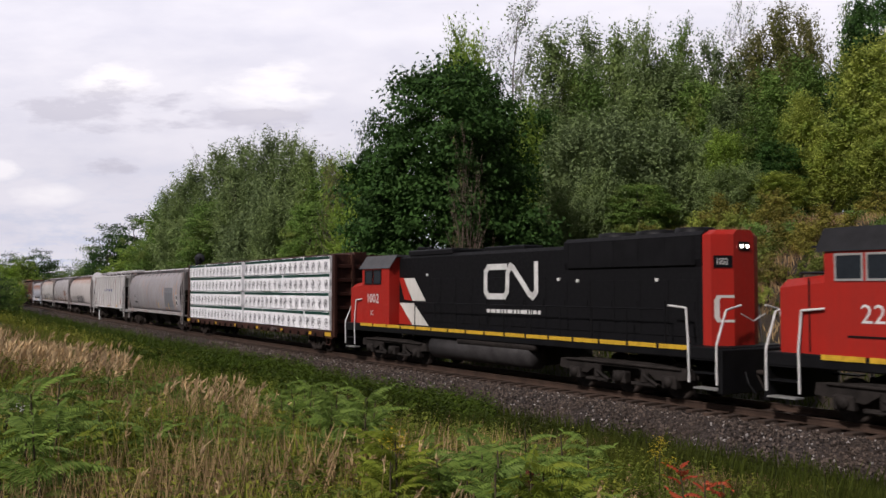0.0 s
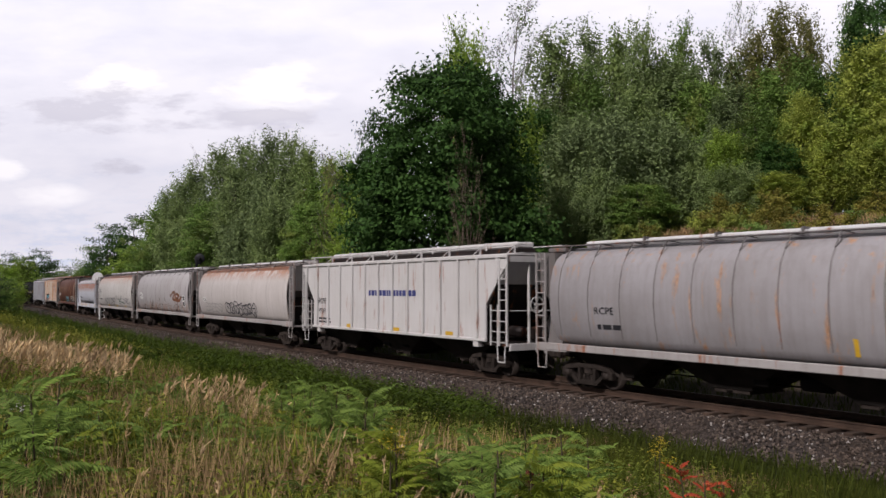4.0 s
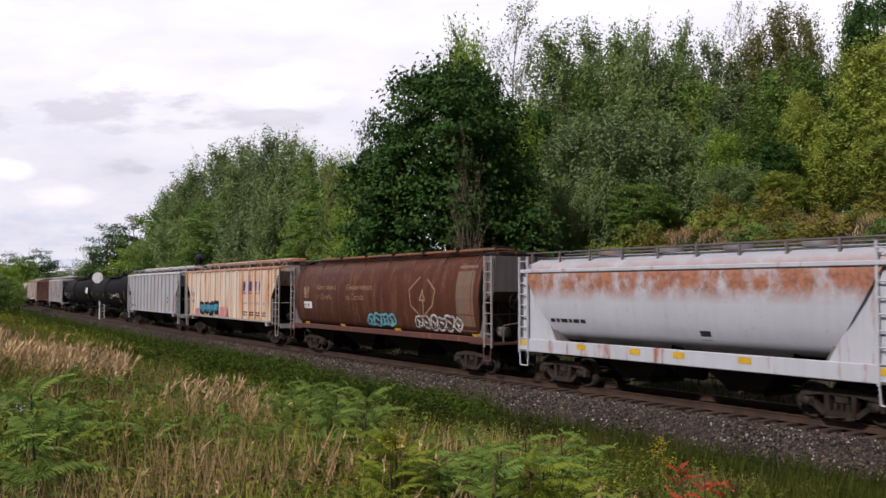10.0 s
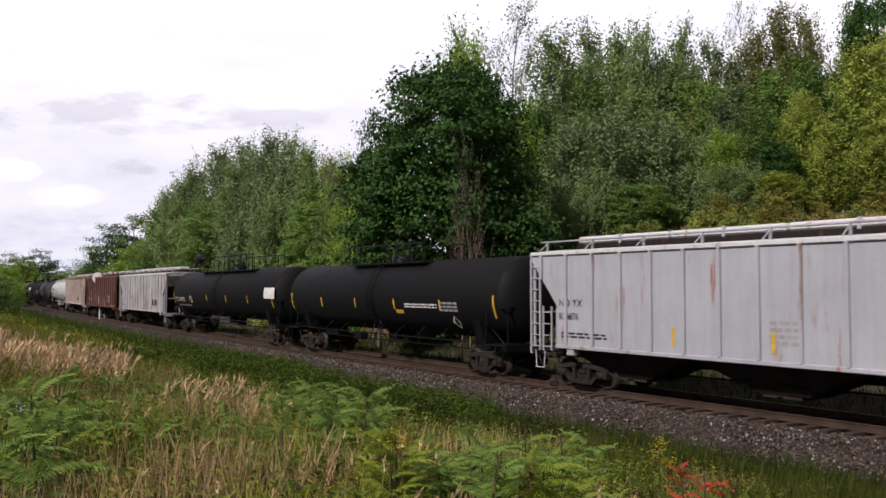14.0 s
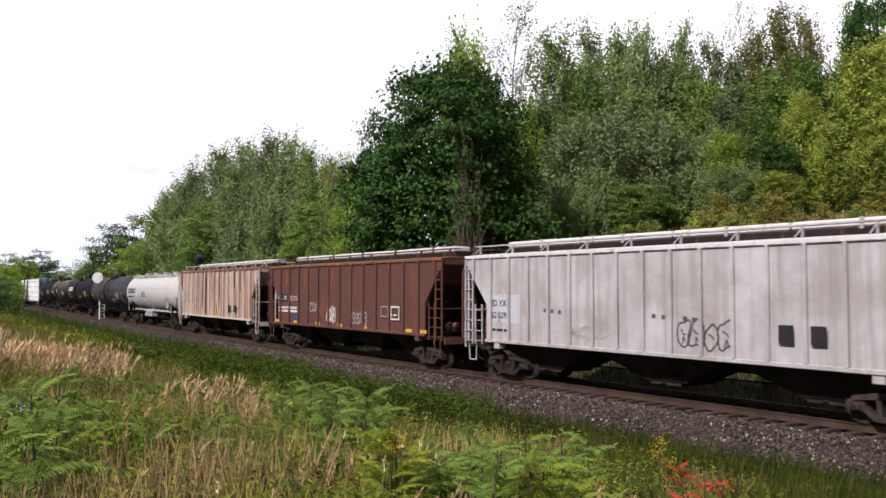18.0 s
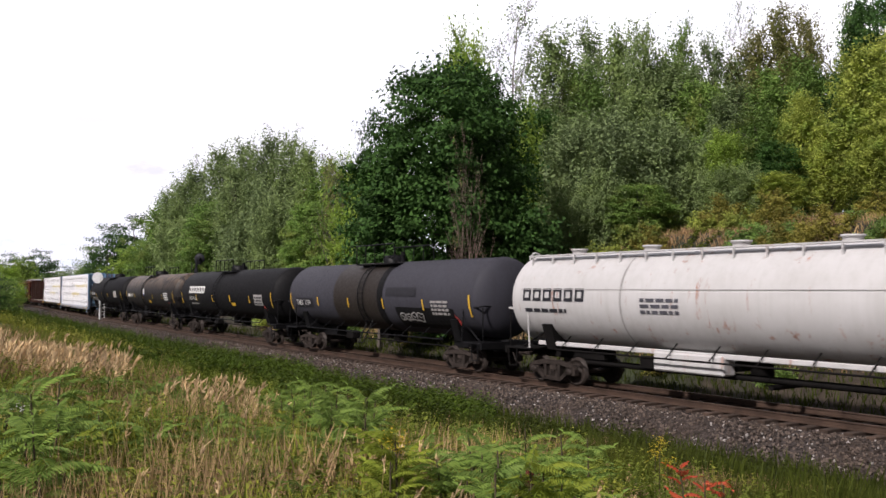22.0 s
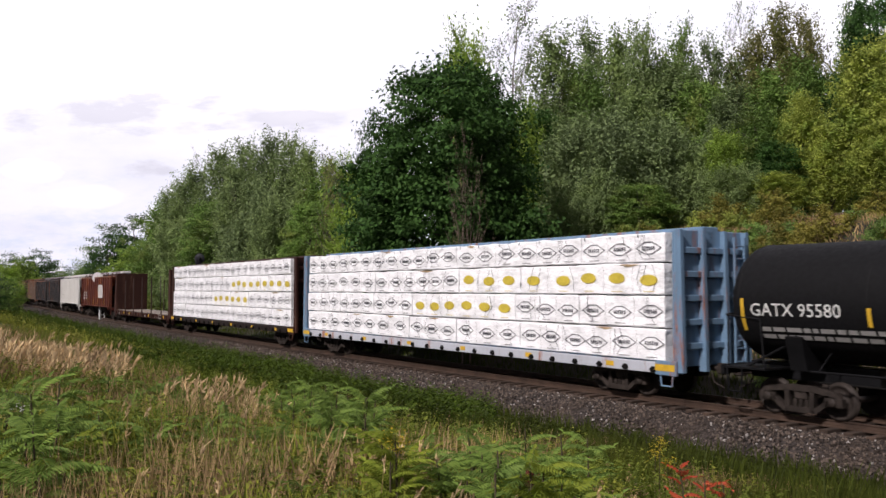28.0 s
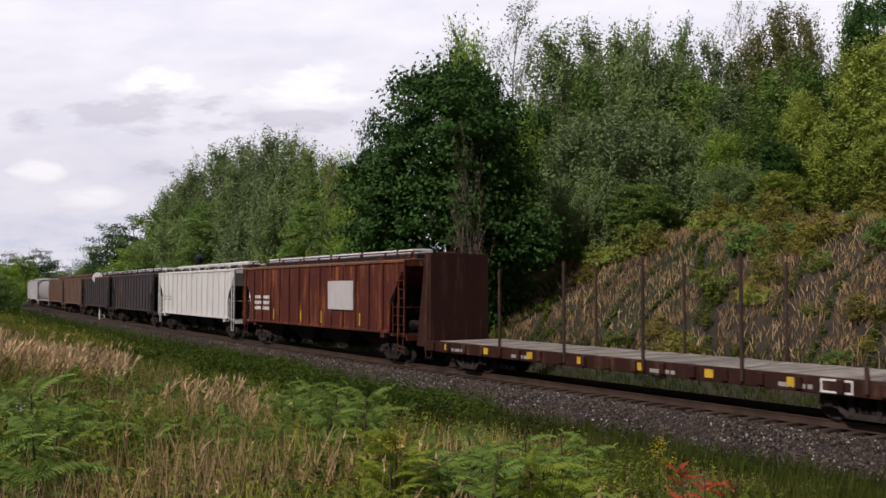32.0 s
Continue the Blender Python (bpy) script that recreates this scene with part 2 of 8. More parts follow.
# ---- the sky in view: a drifting backdrop of high cloud ----
def cloud_material():
    m = bpy.data.materials.new("cloudy_sky")
    m.use_nodes = True
    t = m.node_tree
    t.nodes.clear()
    out, em = t.nodes.new("ShaderNodeOutputMaterial"), t.nodes.new("ShaderNodeEmission")
    link(t, em.outputs[0], out.inputs["Surface"])

    def calc(op, a, b=None, c=None):
        n = t.nodes.new("ShaderNodeMath")
        n.operation = op
        for value, socket in zip((a, b, c), n.inputs):
            if isinstance(value, bpy.types.NodeSocket):
                link(t, value, socket)
            elif value is not None:
                socket.default_value = value
        return n.outputs[0]

    sep = t.nodes.new("ShaderNodeSeparateXYZ")
    link(t, t.nodes.new("ShaderNodeTexCoord").outputs["Object"], sep.inputs[0])
    u = calc("DIVIDE", sep.outputs[0], sep.outputs[1])
    v = calc("DIVIDE", sep.outputs[2], sep.outputs[1])
    com = t.nodes.new("ShaderNodeCombineXYZ")
    link(t, u, com.inputs[0])
    link(t, calc("MULTIPLY", v, 3.2), com.inputs[1])
    wisps, puffs = noise_node(t, com.outputs[0], 5.0, 7.0, 0.58), noise_node(t, com.outputs[0], 13.0, 8.0, 0.62)

    def bank(u0, v0, w, h, rag=2.0):
        """A soft-edged cloud round a direction."""
        a = calc("POWER", calc("ABSOLUTE", calc("DIVIDE", calc("SUBTRACT", u, u0), w)), 2.0)
        b = calc("POWER", calc("ABSOLUTE", calc("DIVIDE", calc("SUBTRACT", v, v0), h)), 2.0)
        r = calc("ADD", calc("ADD", a, b), calc("MULTIPLY", calc("SUBTRACT", puffs, 0.5), rag * 3))
        return ramp(t, r, -0.2, 1.0, (1, 1, 1, 1), (0, 0, 0, 1))

    base = mixed(t, ramp(t, wisps, 0.36, 0.6), (0.85, 0.865, 0.94, 1), (0.98, 0.985, 1.03, 1))
    low = ramp(t, v, 0.0, 0.17, (1, 1, 1, 1), (0, 0, 0, 1))
    blue = times(t, low, ramp(t, puffs, 0.38, 0.52, (1, 1, 1, 1), (0, 0, 0, 1)))
    col = mixed(t, times(t, blue, 0.7), base, (0.62, 0.72, 0.88, 1))
    for u0, v0, w, h in ((-0.175, 0.224, 0.068, 0.036), (-0.43, 0.105, 0.05, 0.014), (-0.49, 0.135, 0.035, 0.014), (-0.36, 0.235, 0.06, 0.02)):
        col = mixed(t, bank(u0, v0, w, h, 1.3), col, (1.14, 1.14, 1.14, 1))
    for u0, v0, w, h in ((-0.365, 0.205, 0.09, 0.026), (-0.19, 0.195, 0.095, 0.02), (-0.355, 0.138, 0.03, 0.01), (-0.5, 0.19, 0.03, 0.02)):
        col = mixed(t, times(t, bank(u0, v0, w, h), 0.75), col, (0.70, 0.70, 0.77, 1))
    col = mixed(t, 1.0, col, ramp(t, v, 0.12, 0.30, (0.92, 0.92, 0.94, 1), (1.12, 1.12, 1.13, 1)), "MULTIPLY")
    link(t, col, em.inputs["Color"])
    em.inputs["Strength"].default_value = 1.18
    return m


sky = Shape()
rows = []
for el in [radians(a) for a in np.linspace(-3, 40, 16)]:
    rows.append([(2600 * math.sin(a) * math.cos(el), 2600 * math.cos(a) * math.cos(el), 2600 * math.sin(el)) for a in [radians(b) for b in np.linspace(-40, 40, 33)]])
sky.loft(rows, False, True, False)
sky_backdrop = tagged(new("sky_backdrop", sky.mesh("sky_backdrop", cloud_material())), "pale cloudy sky with soft grey cloud banks", "sky", kind="structure")

# ---- track ----
M_RAIL = plain("rusty_rail", (0.075, 0.047, 0.034, 1), .6, .3, .4, 2, 40)
M_TIE = plain("weathered_tie", (0.07, 0.044, 0.031, 1), .9, 0, .45, 4, 40, .5, .5)


def stone_material():
    m, t, b = nodes_of("crushed_stone")
    geo = t.nodes.new("ShaderNodeNewGeometry")
    v = t.nodes.new("ShaderNodeTexCoord").outputs["Object"]
    col = ramp(t, geo.outputs["Random Per Island"], 0.05, 0.95, (0.019, 0.0145, 0.0125, 1), (0.175, 0.137, 0.115, 1))
    col = mixed(t, ramp(t, geo.outputs["Random Per Island"], 0.95, 0.96), col, (0.36, 0.335, 0.32, 1))
    col = mixed(t, 0.55, col, ramp(t, noise_node(t, v, 22.0, 3), 0.3, 0.7, (0.45, 0.43, 0.42, 1), (1, 1, 1, 1)), "MULTIPLY")
    col = mixed(t, times(t, ramp(t, noise_node(t, v, .5, 4), .45, .65), .35), col, (0.075, 0.052, 0.037, 1))
    link(t, col, b.inputs["Base Color"])
    b.inputs["Roughness"].default_value = .9
    b.inputs["Specular IOR Level"].default_value = .2
    bumped(t, b, noise_node(t, v, 30.0, 3), .8, .02)
    return m


M_STONE = stone_material()


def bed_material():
    m, t, b = nodes_of("shaded_ballast_bed")
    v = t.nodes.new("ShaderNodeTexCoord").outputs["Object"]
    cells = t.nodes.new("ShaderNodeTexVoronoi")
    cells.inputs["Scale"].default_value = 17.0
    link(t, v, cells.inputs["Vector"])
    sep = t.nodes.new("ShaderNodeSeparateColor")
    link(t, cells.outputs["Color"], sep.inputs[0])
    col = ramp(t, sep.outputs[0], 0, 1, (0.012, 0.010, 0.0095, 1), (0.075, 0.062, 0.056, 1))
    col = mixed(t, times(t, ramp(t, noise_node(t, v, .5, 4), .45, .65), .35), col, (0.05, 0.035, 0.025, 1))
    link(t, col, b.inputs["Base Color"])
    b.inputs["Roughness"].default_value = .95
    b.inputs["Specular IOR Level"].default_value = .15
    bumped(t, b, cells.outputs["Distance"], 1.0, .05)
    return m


# Darker than the loose stones: shade under the train is put into its colour.
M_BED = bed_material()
track = tagged(new("track"), "railway track of rusty rails on wooden ties", "track", kind="structure")
S_RANGE = [-420 + 4 * i for i in range(145)]
for d in (-.755, .755):
    sh, rings = Shape(), []
    prof = [(-.07, -.18), (.07, -.18), (.07, -.165), (.012, -.14), (.012, -.045), (.037, -.03), (.037, 0), (-.037, 0), (-.037, -.03), (-.012, -.045), (-.012, -.14), (-.07, -.165)]
    for s in S_RANGE:
        rings.append([on_track(s, d + a)[:2] + (z,) for a, z in prof])
    part("rail", sh.loft(rings), M_RAIL, track)
ME_TIE = Shape().box(-.115, .115, -1.3, 1.3, -.38, -.172, .012).mesh("tie", M_TIE)
ME_PLATE = Shape().box(-.1, .1, -.18, .18, -.176, -.163).mesh("tie_plate", M_RAIL)
rnd = random.Random(4)
far_ties = Shape()
s = -330.0
while s < 60:
    x, y, h = on_track(s, rnd.uniform(-.04, .04))
    m4 = pose(x, y, rnd.uniform(-.012, .006), 0, 0, math.degrees(h) + rnd.uniform(-1.2, 1.2))
    if -90 < s < 45:
        tie = part("tie", ME_TIE, None, track)
        tie.matrix_basis = m4
    else:
        far_ties.add([m4 @ Vector(v.co) for v in ME_TIE.vertices], [tuple(p.vertices) for p in ME_TIE.polygons])
    s += .56
tagged(part("far_ties", far_ties, M_TIE, track), kind="stuff")

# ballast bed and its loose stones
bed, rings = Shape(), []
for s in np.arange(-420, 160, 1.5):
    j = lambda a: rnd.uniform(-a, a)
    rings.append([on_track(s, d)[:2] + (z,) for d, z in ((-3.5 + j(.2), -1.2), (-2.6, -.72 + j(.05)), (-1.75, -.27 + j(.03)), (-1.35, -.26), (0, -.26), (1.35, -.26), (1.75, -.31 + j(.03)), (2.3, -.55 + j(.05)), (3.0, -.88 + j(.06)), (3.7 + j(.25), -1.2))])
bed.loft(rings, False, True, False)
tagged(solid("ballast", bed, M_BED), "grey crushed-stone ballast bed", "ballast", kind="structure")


def scattered(points, template, faces, rng, size0, size1, flat=1.0):
    """Copies of a small solid at points, turned and sized at random, as vertex and face arrays."""
    n, k = len(points), len(template)
    q = rng.normal(size=(n, 4))
    q /= np.linalg.norm(q, axis=1)[:, None]
    a, b, c, d = q.T
    R = np.stack([1 - 2 * (c * c + d * d), 2 * (b * c - a * d), 2 * (b * d + a * c), 2 * (b * c + a * d), 1 - 2 * (b * b + d * d), 2 * (c * d - a * b), 2 * (b * d - a * c), 2 * (c * d + a * b), 1 - 2 * (b * b + c * c)], -1).reshape(n, 3, 3)
    sz = rng.uniform(size0, size1, (n, 1, 1)) * rng.uniform(.6, 1.2, (n, 1, 3))
    v = np.einsum("nij,nkj->nki", R, template[None] * sz)
    v[:, :, 2] *= flat
    v = v + points[:, None, :]
    f = faces[None] + (np.arange(n) * k)[:, None, None]
    return v.reshape(-1, 3), f.reshape(-1, faces.shape[1])


def raw_mesh(name, verts, faces, material, smooth=False):
    me = bpy.data.meshes.new(name)
    verts, faces = np.asarray(verts, np.float32), np.asarray(faces, np.int32)
    k = faces.shape[1]
    me.vertices.add(len(verts))
    me.vertices.foreach_set("co", verts.ravel())
    me.loops.add(faces.size)
    me.loops.foreach_set("vertex_index", faces.ravel())
    me.polygons.add(len(faces))
    me.polygons.foreach_set("loop_start", np.arange(0, faces.size, k, dtype=np.int32))
    me.polygons.foreach_set("use_smooth", np.full(len(faces), smooth))
    me.materials.append(material)
    me.update(calc_edges=True)
    me.validate()
    return me


rng = np.random.default_rng(7)
ROCK = np.array([(1, 0, .1), (-1, .1, 0), (0, 1, -.1), (.1, -1, 0), (0, .1, .8), (.1, 0, -.8)], float)
ROCK_F = np.array([(0, 2, 4), (2, 1, 4), (1, 3, 4), (3, 0, 4), (2, 0, 5), (1, 2, 5), (3, 1, 5), (0, 3, 5)])


def along(s, d):
    """Arrays of x and y for arrays of places along and beside the track."""
    x, y, h = np.interp(s, TS, TX), np.interp(s, TS, TY), np.interp(s, TS, TH)
    return x + d * np.sin(h), y - d * np.cos(h)


n = 44000
ss = np.where(rng.random(n) < .7, rng.uniform(-25, 32, n), rng.uniform(-110, -25, n))
dd = rng.uniform(1.0, 3.9, n)
sx_, sy_ = along(ss, dd)
zz = np.interp(dd, [0, 1.35, 1.75, 2.3, 3.0, 3.7], [-.26, -.26, -.30, -.54, -.87, -1.05])
pts = np.stack([sx_, sy_, zz], -1)
v_, f_ = scattered(pts, ROCK, ROCK_F, rng, .026, .06)
tagged(new("ballast_stones", raw_mesh("ballast_stones", v_, f_, M_STONE)), "loose grey crushed stones beside the rails", "stones", kind="stuff")
n = 5000
ss, dd = rng.uniform(-40, 32, n), rng.uniform(-1.3, 1.3, n)
sx_, sy_ = along(ss, dd)
v_, f_ = scattered(np.stack([sx_, sy_, np.full(n, -.25)], -1), ROCK, ROCK_F, rng, .022, .05)
tagged(new("ballast_stones", raw_mesh("ballast_stones", v_, f_, M_STONE)), "loose grey crushed stones between the rails", "stones", kind="stuff")

# ---- rolling stock: shared materials ----
M_STEEL = plain("wheel_steel", (0.040, 0.032, 0.028, 1), 0.55, 0.1, 0.4, 5, 40)
M_CAST = plain("cast_truck_steel", (0.046, 0.036, 0.031, 1), 0.75, 0.0, 0.5, 4, 30, 0.4, 0.4)
# Nearly black: the shade under the wagons is put into this colour.
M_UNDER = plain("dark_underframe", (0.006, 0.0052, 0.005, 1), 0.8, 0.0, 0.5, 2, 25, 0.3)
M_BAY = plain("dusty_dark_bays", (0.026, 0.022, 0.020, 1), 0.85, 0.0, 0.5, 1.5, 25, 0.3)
M_BLACK = plain("black_steel", (0.008, 0.008, 0.009, 1), 0.5, 0.0, 0.4, 2, 25)
M_YELLOW = plain("yellow_marking", (0.62, 0.38, 0.03, 1), 0.5, 0.0, 0.25, 4, 30)
M_WHITE = plain("white_marking", (0.68, 0.68, 0.66, 1), 0.55, 0.0, 0.15, 4, 30)
M_DARKMARK = plain("black_marking", (0.025, 0.025, 0.03, 1), 0.6, 0.0, 0.2, 4, 30)
M_BLUEMARK = plain("blue_lettering", (0.04, 0.05, 0.19, 1), 0.6, 0.0, 0.3, 4, 30)
M_GREYMARK = plain("faded_marking", (0.32, 0.31, 0.30, 1), 0.6, 0.0, 0.2, 4, 30)
M_REDMARK = plain("red_placard", (0.55, 0.06, 0.05, 1), 0.5, 0.0, 0.2, 6, 30)
M_CHROME = plain("galvanised_steel", (0.42, 0.42, 0.41, 1), 0.45, 0.5, 0.3, 4, 30)


def text_polys(words, size):
    """Polygons of a line of built-in type, in x and z, from its lower left corner."""
    cu = bpy.data.curves.new("type", "FONT")
    cu.body, cu.size, cu.resolution_u = words, size, 2
    ob = bpy.data.objects.new("type", cu)
    me = bpy.data.meshes.new_from_object(ob)
    polys = [[(me.vertices[i].co.x, me.vertices[i].co.y) for i in p.vertices] for p in me.polygons]
    bpy.data.objects.remove(ob)
    bpy.data.meshes.remove(me)
    bpy.data.curves.remove(cu)
    return polys


def moved_polys(polys, x, z, sx=1.0, sz=1.0, lean=0.0):
    return [[(x + px * sx + pz * lean, z + pz * sz) for px, pz in p] for p in polys]


def bar(x0, x1, z0, z1, n=1):
    return [[(x0, z0 + (z1 - z0) * i / n), (x1, z0 + (z1 - z0) * i / n), (x1, z0 + (z1 - z0) * (i + 1) / n), (x0, z0 + (z1 - z0) * (i + 1) / n)]
            for i in range(n)]


def ring_polys(x, z, rx, rz, w, n=16):
    out, turn = [], 0.0
    if n == 4:
        turn, rx, rz, w = math.pi / 4, rx * 1.414, rz * 1.414, w * 1.414
    for i in range(n):
        a, b = 2 * math.pi * i / n + turn, 2 * math.pi * (i + 1) / n + turn
        out.append([(x + rx * math.cos(a), z + rz * math.sin(a)), (x + rx * math.cos(b), z + rz * math.sin(b)),
                    (x + (rx - w) * math.cos(b), z + (rz - w) * math.sin(b)), (x + (rx - w) * math.cos(a), z + (rz - w) * math.sin(a))])
    return out


def band_polys(points, w):
    out = []
    for (x0, z0), (x1, z1) in zip(points, points[1:]):
        dx, dz = x1 - x0, z1 - z0
        n = math.hypot(dx, dz) or 1
        ox, oz, ex, ez = -dz / n * w / 2, dx / n * w / 2, dx / n * w * 0.3, dz / n * w * 0.3
        out.append([(x0 - ex + ox, z0 - ez + oz), (x0 - ex - ox, z0 - ez - oz), (x1 + ex - ox, z1 + ez - oz), (x1 + ex + ox, z1 + ez + oz)])
    return out


def scrawl(seed, x0, x1, z0, z1, w=0.05, letters=6):
    """A sprayed line of loops and zigzags that spells nothing."""
    rnd = random.Random(seed)
    pts, n = [], letters * 9
    for i in range(n):
        u = i / (n - 1)
        pts.append((x0 + (x1 - x0) * (u + 0.09 / letters * 6 * math.sin(u * letters * 2 * math.pi * 1.7 + seed)),
                    (z0 + z1) / 2 + (z1 - z0) / 2 * math.sin(u * letters * 2 * math.pi + rnd.uniform(-0.5, 0.5)) * rnd.uniform(0.6, 1)))
    return band_polys(pts, w)


def bubbles(seed, x0, x1, z0, z1, w=0.05, letters=6, filled=False):
    """Sprayed swollen shapes side by side, outlined, that spell nothing."""
    rnd, out = random.Random(seed), []
    step = (x1 - x0) / letters
    for i in range(letters):
        cx, cz = x0 + step * (i + .5), (z0 + z1) / 2 + rnd.uniform(-.08, .08) * (z1 - z0)
        rx, rz, k, ph = step * rnd.uniform(.5, .62), (z1 - z0) * rnd.uniform(.42, .55), rnd.choice((2, 3, 4)), rnd.uniform(0, 6.28)
        ring = []
        for j in range(19):
            a = 2 * math.pi * j / 18
            sq = 1 / max(abs(math.cos(a)), abs(math.sin(a))) ** .7
            r = sq * (1 + .16 * math.sin(k * a + ph))
            ring.append((cx + rx * r * math.cos(a) * .85 + .15 * rz * math.sin(a), cz + rz * r * math.sin(a) * .85))
        if filled:
            out += [[(cx, cz), ring[j], ring[j + 1]] for j in range(18)]
            continue
        out += band_polys(ring, w)
        lean = rnd.uniform(-.3, .3) * rx
        out += band_polys([(cx - rx * .35, cz + rz * .25), (cx + lean, cz + rz * rnd.uniform(-.1, .3)), (cx + rx * .3, cz - rz * .1)], w * .9)
        if rnd.random() < .6:
            out += band_polys([(cx - rx * .2, cz - rz * .75), (cx + lean * .5, cz - rz * .25), (cx + rx * .25, cz - rz * .6)], w * .9)
    return out


def bars_of_type(seed, x0, x1, z0, z1, rows):
    """Unreadable small print as broken bars."""
    rnd, out, h = random.Random(seed), [], (z1 - z0) / (rows * 1.7)
    for r in range(rows):
        x, z = x0, z1 - (r + 1) * (z1 - z0) / rows
        while x < x1 - 0.05:
            wd = min(rnd.uniform(0.12, 0.4), x1 - x)
            out += bar(x, x + wd, z, z + h)
            x += wd + 0.06
    return out


def mark(name, polys, side, material, parent, label="", lift=0.006):
    """Paint on a wagon's side: polygons in x and z, laid on the surface y = -side(x, z)."""
    sh = Shape()
    for p in polys:
        sh.add([(x, -side(x, z) - lift, z) for x, z in p], [tuple(range(len(p)))])
    return part(name, sh, material, parent, label)


# ---- trucks ----
def wheelset_shape(r):
    sh = Shape().rod((0, -1.06, 0), (0, 1.06, 0), 0.075, 10)
    for s in (-1, 1):
        prof = [(-0.07, 0.1), (-0.07, 0.16), (-0.015, 0.2), (-0.02, r - 0.09), (-0.065, r - 0.07), (-0.065, r), (0.055, r - 0.005), (0.06, r + 0.028), (0.085, r + 0.02), (0.085, r - 0.07), (0.03, r - 0.09), (0.02, 0.2), (0.06, 0.16), (0.06, 0.1)]
        sh.lathe([(a * -s, q) for a, q in prof], 24, "y", (0, s * 0.765, 0))
    return sh


def sideframe_shape(h=0.86):
    """Cast truck side in the plane y = 0, two pedestals h either side."""
    sh = Shape()
    y0, y1 = -0.085, 0.085
    sh.prism([(-h - .24, .33), (-h + .2, .33), (-h + .2, .53), (-h - .24, .53)], y0, y1, "y")
    sh.prism([(h - .2, .33), (h + .24, .33), (h + .24, .53), (h - .2, .53)], y0, y1, "y")
    sh.prism([(-h - .2, .53), (-.34, .62), (.34, .62), (h + .2, .53), (h + .1, .66), (.4, .76), (-.4, .76), (-h - .1, .66)], y0, y1, "y")
    sh.prism([(-.42, .12), (.42, .12), (.36, .25), (-.36, .25)], y0, y1, "y")
    for s in (-1, 1):
        sh.prism([(s * .28, .16), (s * .44, .12), (s * (h - .12), .36), (s * (h - .12), .50)], y0, y1, "y")
        sh.prism([(s * .26, .24), (s * .38, .24), (s * .4, .64), (s * .28, .64)], y0, y1, "y")
    return sh


WHEEL_R = 0.43
ME_WHEELSET = wheelset_shape(WHEEL_R).mesh("wheelset", M_STEEL)
ME_SIDE = sideframe_shape().mesh("sideframe", M_CAST)
ME_BOLSTER = (Shape().box(-.17, .17, -1.05, 1.05, .42, .68, .03).box(-.3, .3, -.32, .32, .62, .8, .03)).mesh("truck", M_CAST)
_sp = Shape()
for _x in (-.15, 0, .15):
    for _k in range(5):
        _sp.lathe([(.25 + _k * .035, .045), (.265 + _k * .035, .068), (.28 + _k * .035, .045)], 8, "z", (_x, 0, 0))
ME_SPRING = _sp.mesh("spring_nest", M_CAST)
ME_CAP = Shape().lathe([(0, .11), (.05, .11), (.07, .06), (.075, .0)], 10, "y").mesh("bearing_cap", M_STEEL)
ME_HEAD = (Shape().rod((0, 0, .86), (.55, 0, .86), .07, 8).box(.42, .72, -.12, .12, .72, 1.02, .03).box(.6, .78, -.2, -.06, .76, .98, .02).box(.6, .7, .06, .16, .76, .98, .02)
           .pipe([(.3, -.25, .8), (.5, -.28, .5), (.75, -.2, .38)], .025, 5)).mesh("coupler", M_CAST)
ME_TREADBEAM = Shape().box(-.9, .9, -.05, .05, .3, .36, .01).mesh("brake_beam", M_CAST)
WHEELS = []


def truck(wagon, x, y_turn=0):
    tr = part("truck", ME_BOLSTER, None, wagon)
    tr.location = (x, 0, 0)
    for s in (-1, 1):
        sf = part("sideframe", ME_SIDE, None, tr)
        sf.location = (0, s * 1.0, 0)
        part("spring_nest", ME_SPRING, None, tr).location = (0, s * 1.0, 0)
    for a in (-.86, .86):
        ws = part("wheelset", ME_WHEELSET, None, tr)
        ws.location = (a, 0, WHEEL_R)
        WHEELS.append((ws, a))
        for s in (-1, 1):
            cp = part("bearing_cap", ME_CAP, None, tr)
            cp.location, cp.rotation_euler = (a, s * 1.08, WHEEL_R), (0, 0, 0 if s > 0 else math.pi)
    return tr


def couplers(wagon, half):
    for s in (-1, 1):
        c = part("coupler", ME_HEAD, None, wagon)
        c.location, c.rotation_euler = (s * (half - .72), 0, 0), (0, 0, 0 if s > 0 else math.pi)


def ladder(x, y, z0, z1, w=0.42, along="x", r=0.022, step=0.36):
    sh = Shape()
    e = (w / 2, 0) if along == "x" else (0, w / 2)
    for s in (-1, 1):
        sh.box(x + s * e[0] - r * 1.3, x + s * e[0] + r * 1.3, y + s * e[1] - r * 1.3, y + s * e[1] + r * 1.3, z0, z1)
    z = z0 + 0.12
    while z < z1:
        sh.rod((x - e[0], y - e[1], z), (x + e[0], y + e[1], z), r, 5)
        z += step
    return sh


def stirrup(x, y, z0=0.55, z1=1.1, w=0.45):
    return Shape().pipe([(x - w / 2, y, z1), (x - w / 2 + .04, y, z0), (x + w / 2 - .04, y, z0), (x + w / 2, y, z1)], .025, 5)


def brake_wheel(wagon, x, y, z, material):
    sh = Shape()
    pts = [(x, y + .28 * math.cos(a), z + .28 * math.sin(a)) for a in [2 * math.pi * i / 14 for i in range(15)]]
    sh.pipe(pts, .02, 5)
    for i in range(4):
        sh.rod((x, y, z), pts[i * 3], .012, 4)
    sh.rod((x - .12, y, z), (x + .05, y, z), .05, 6)
    part("brake_wheel", sh, material, wagon)


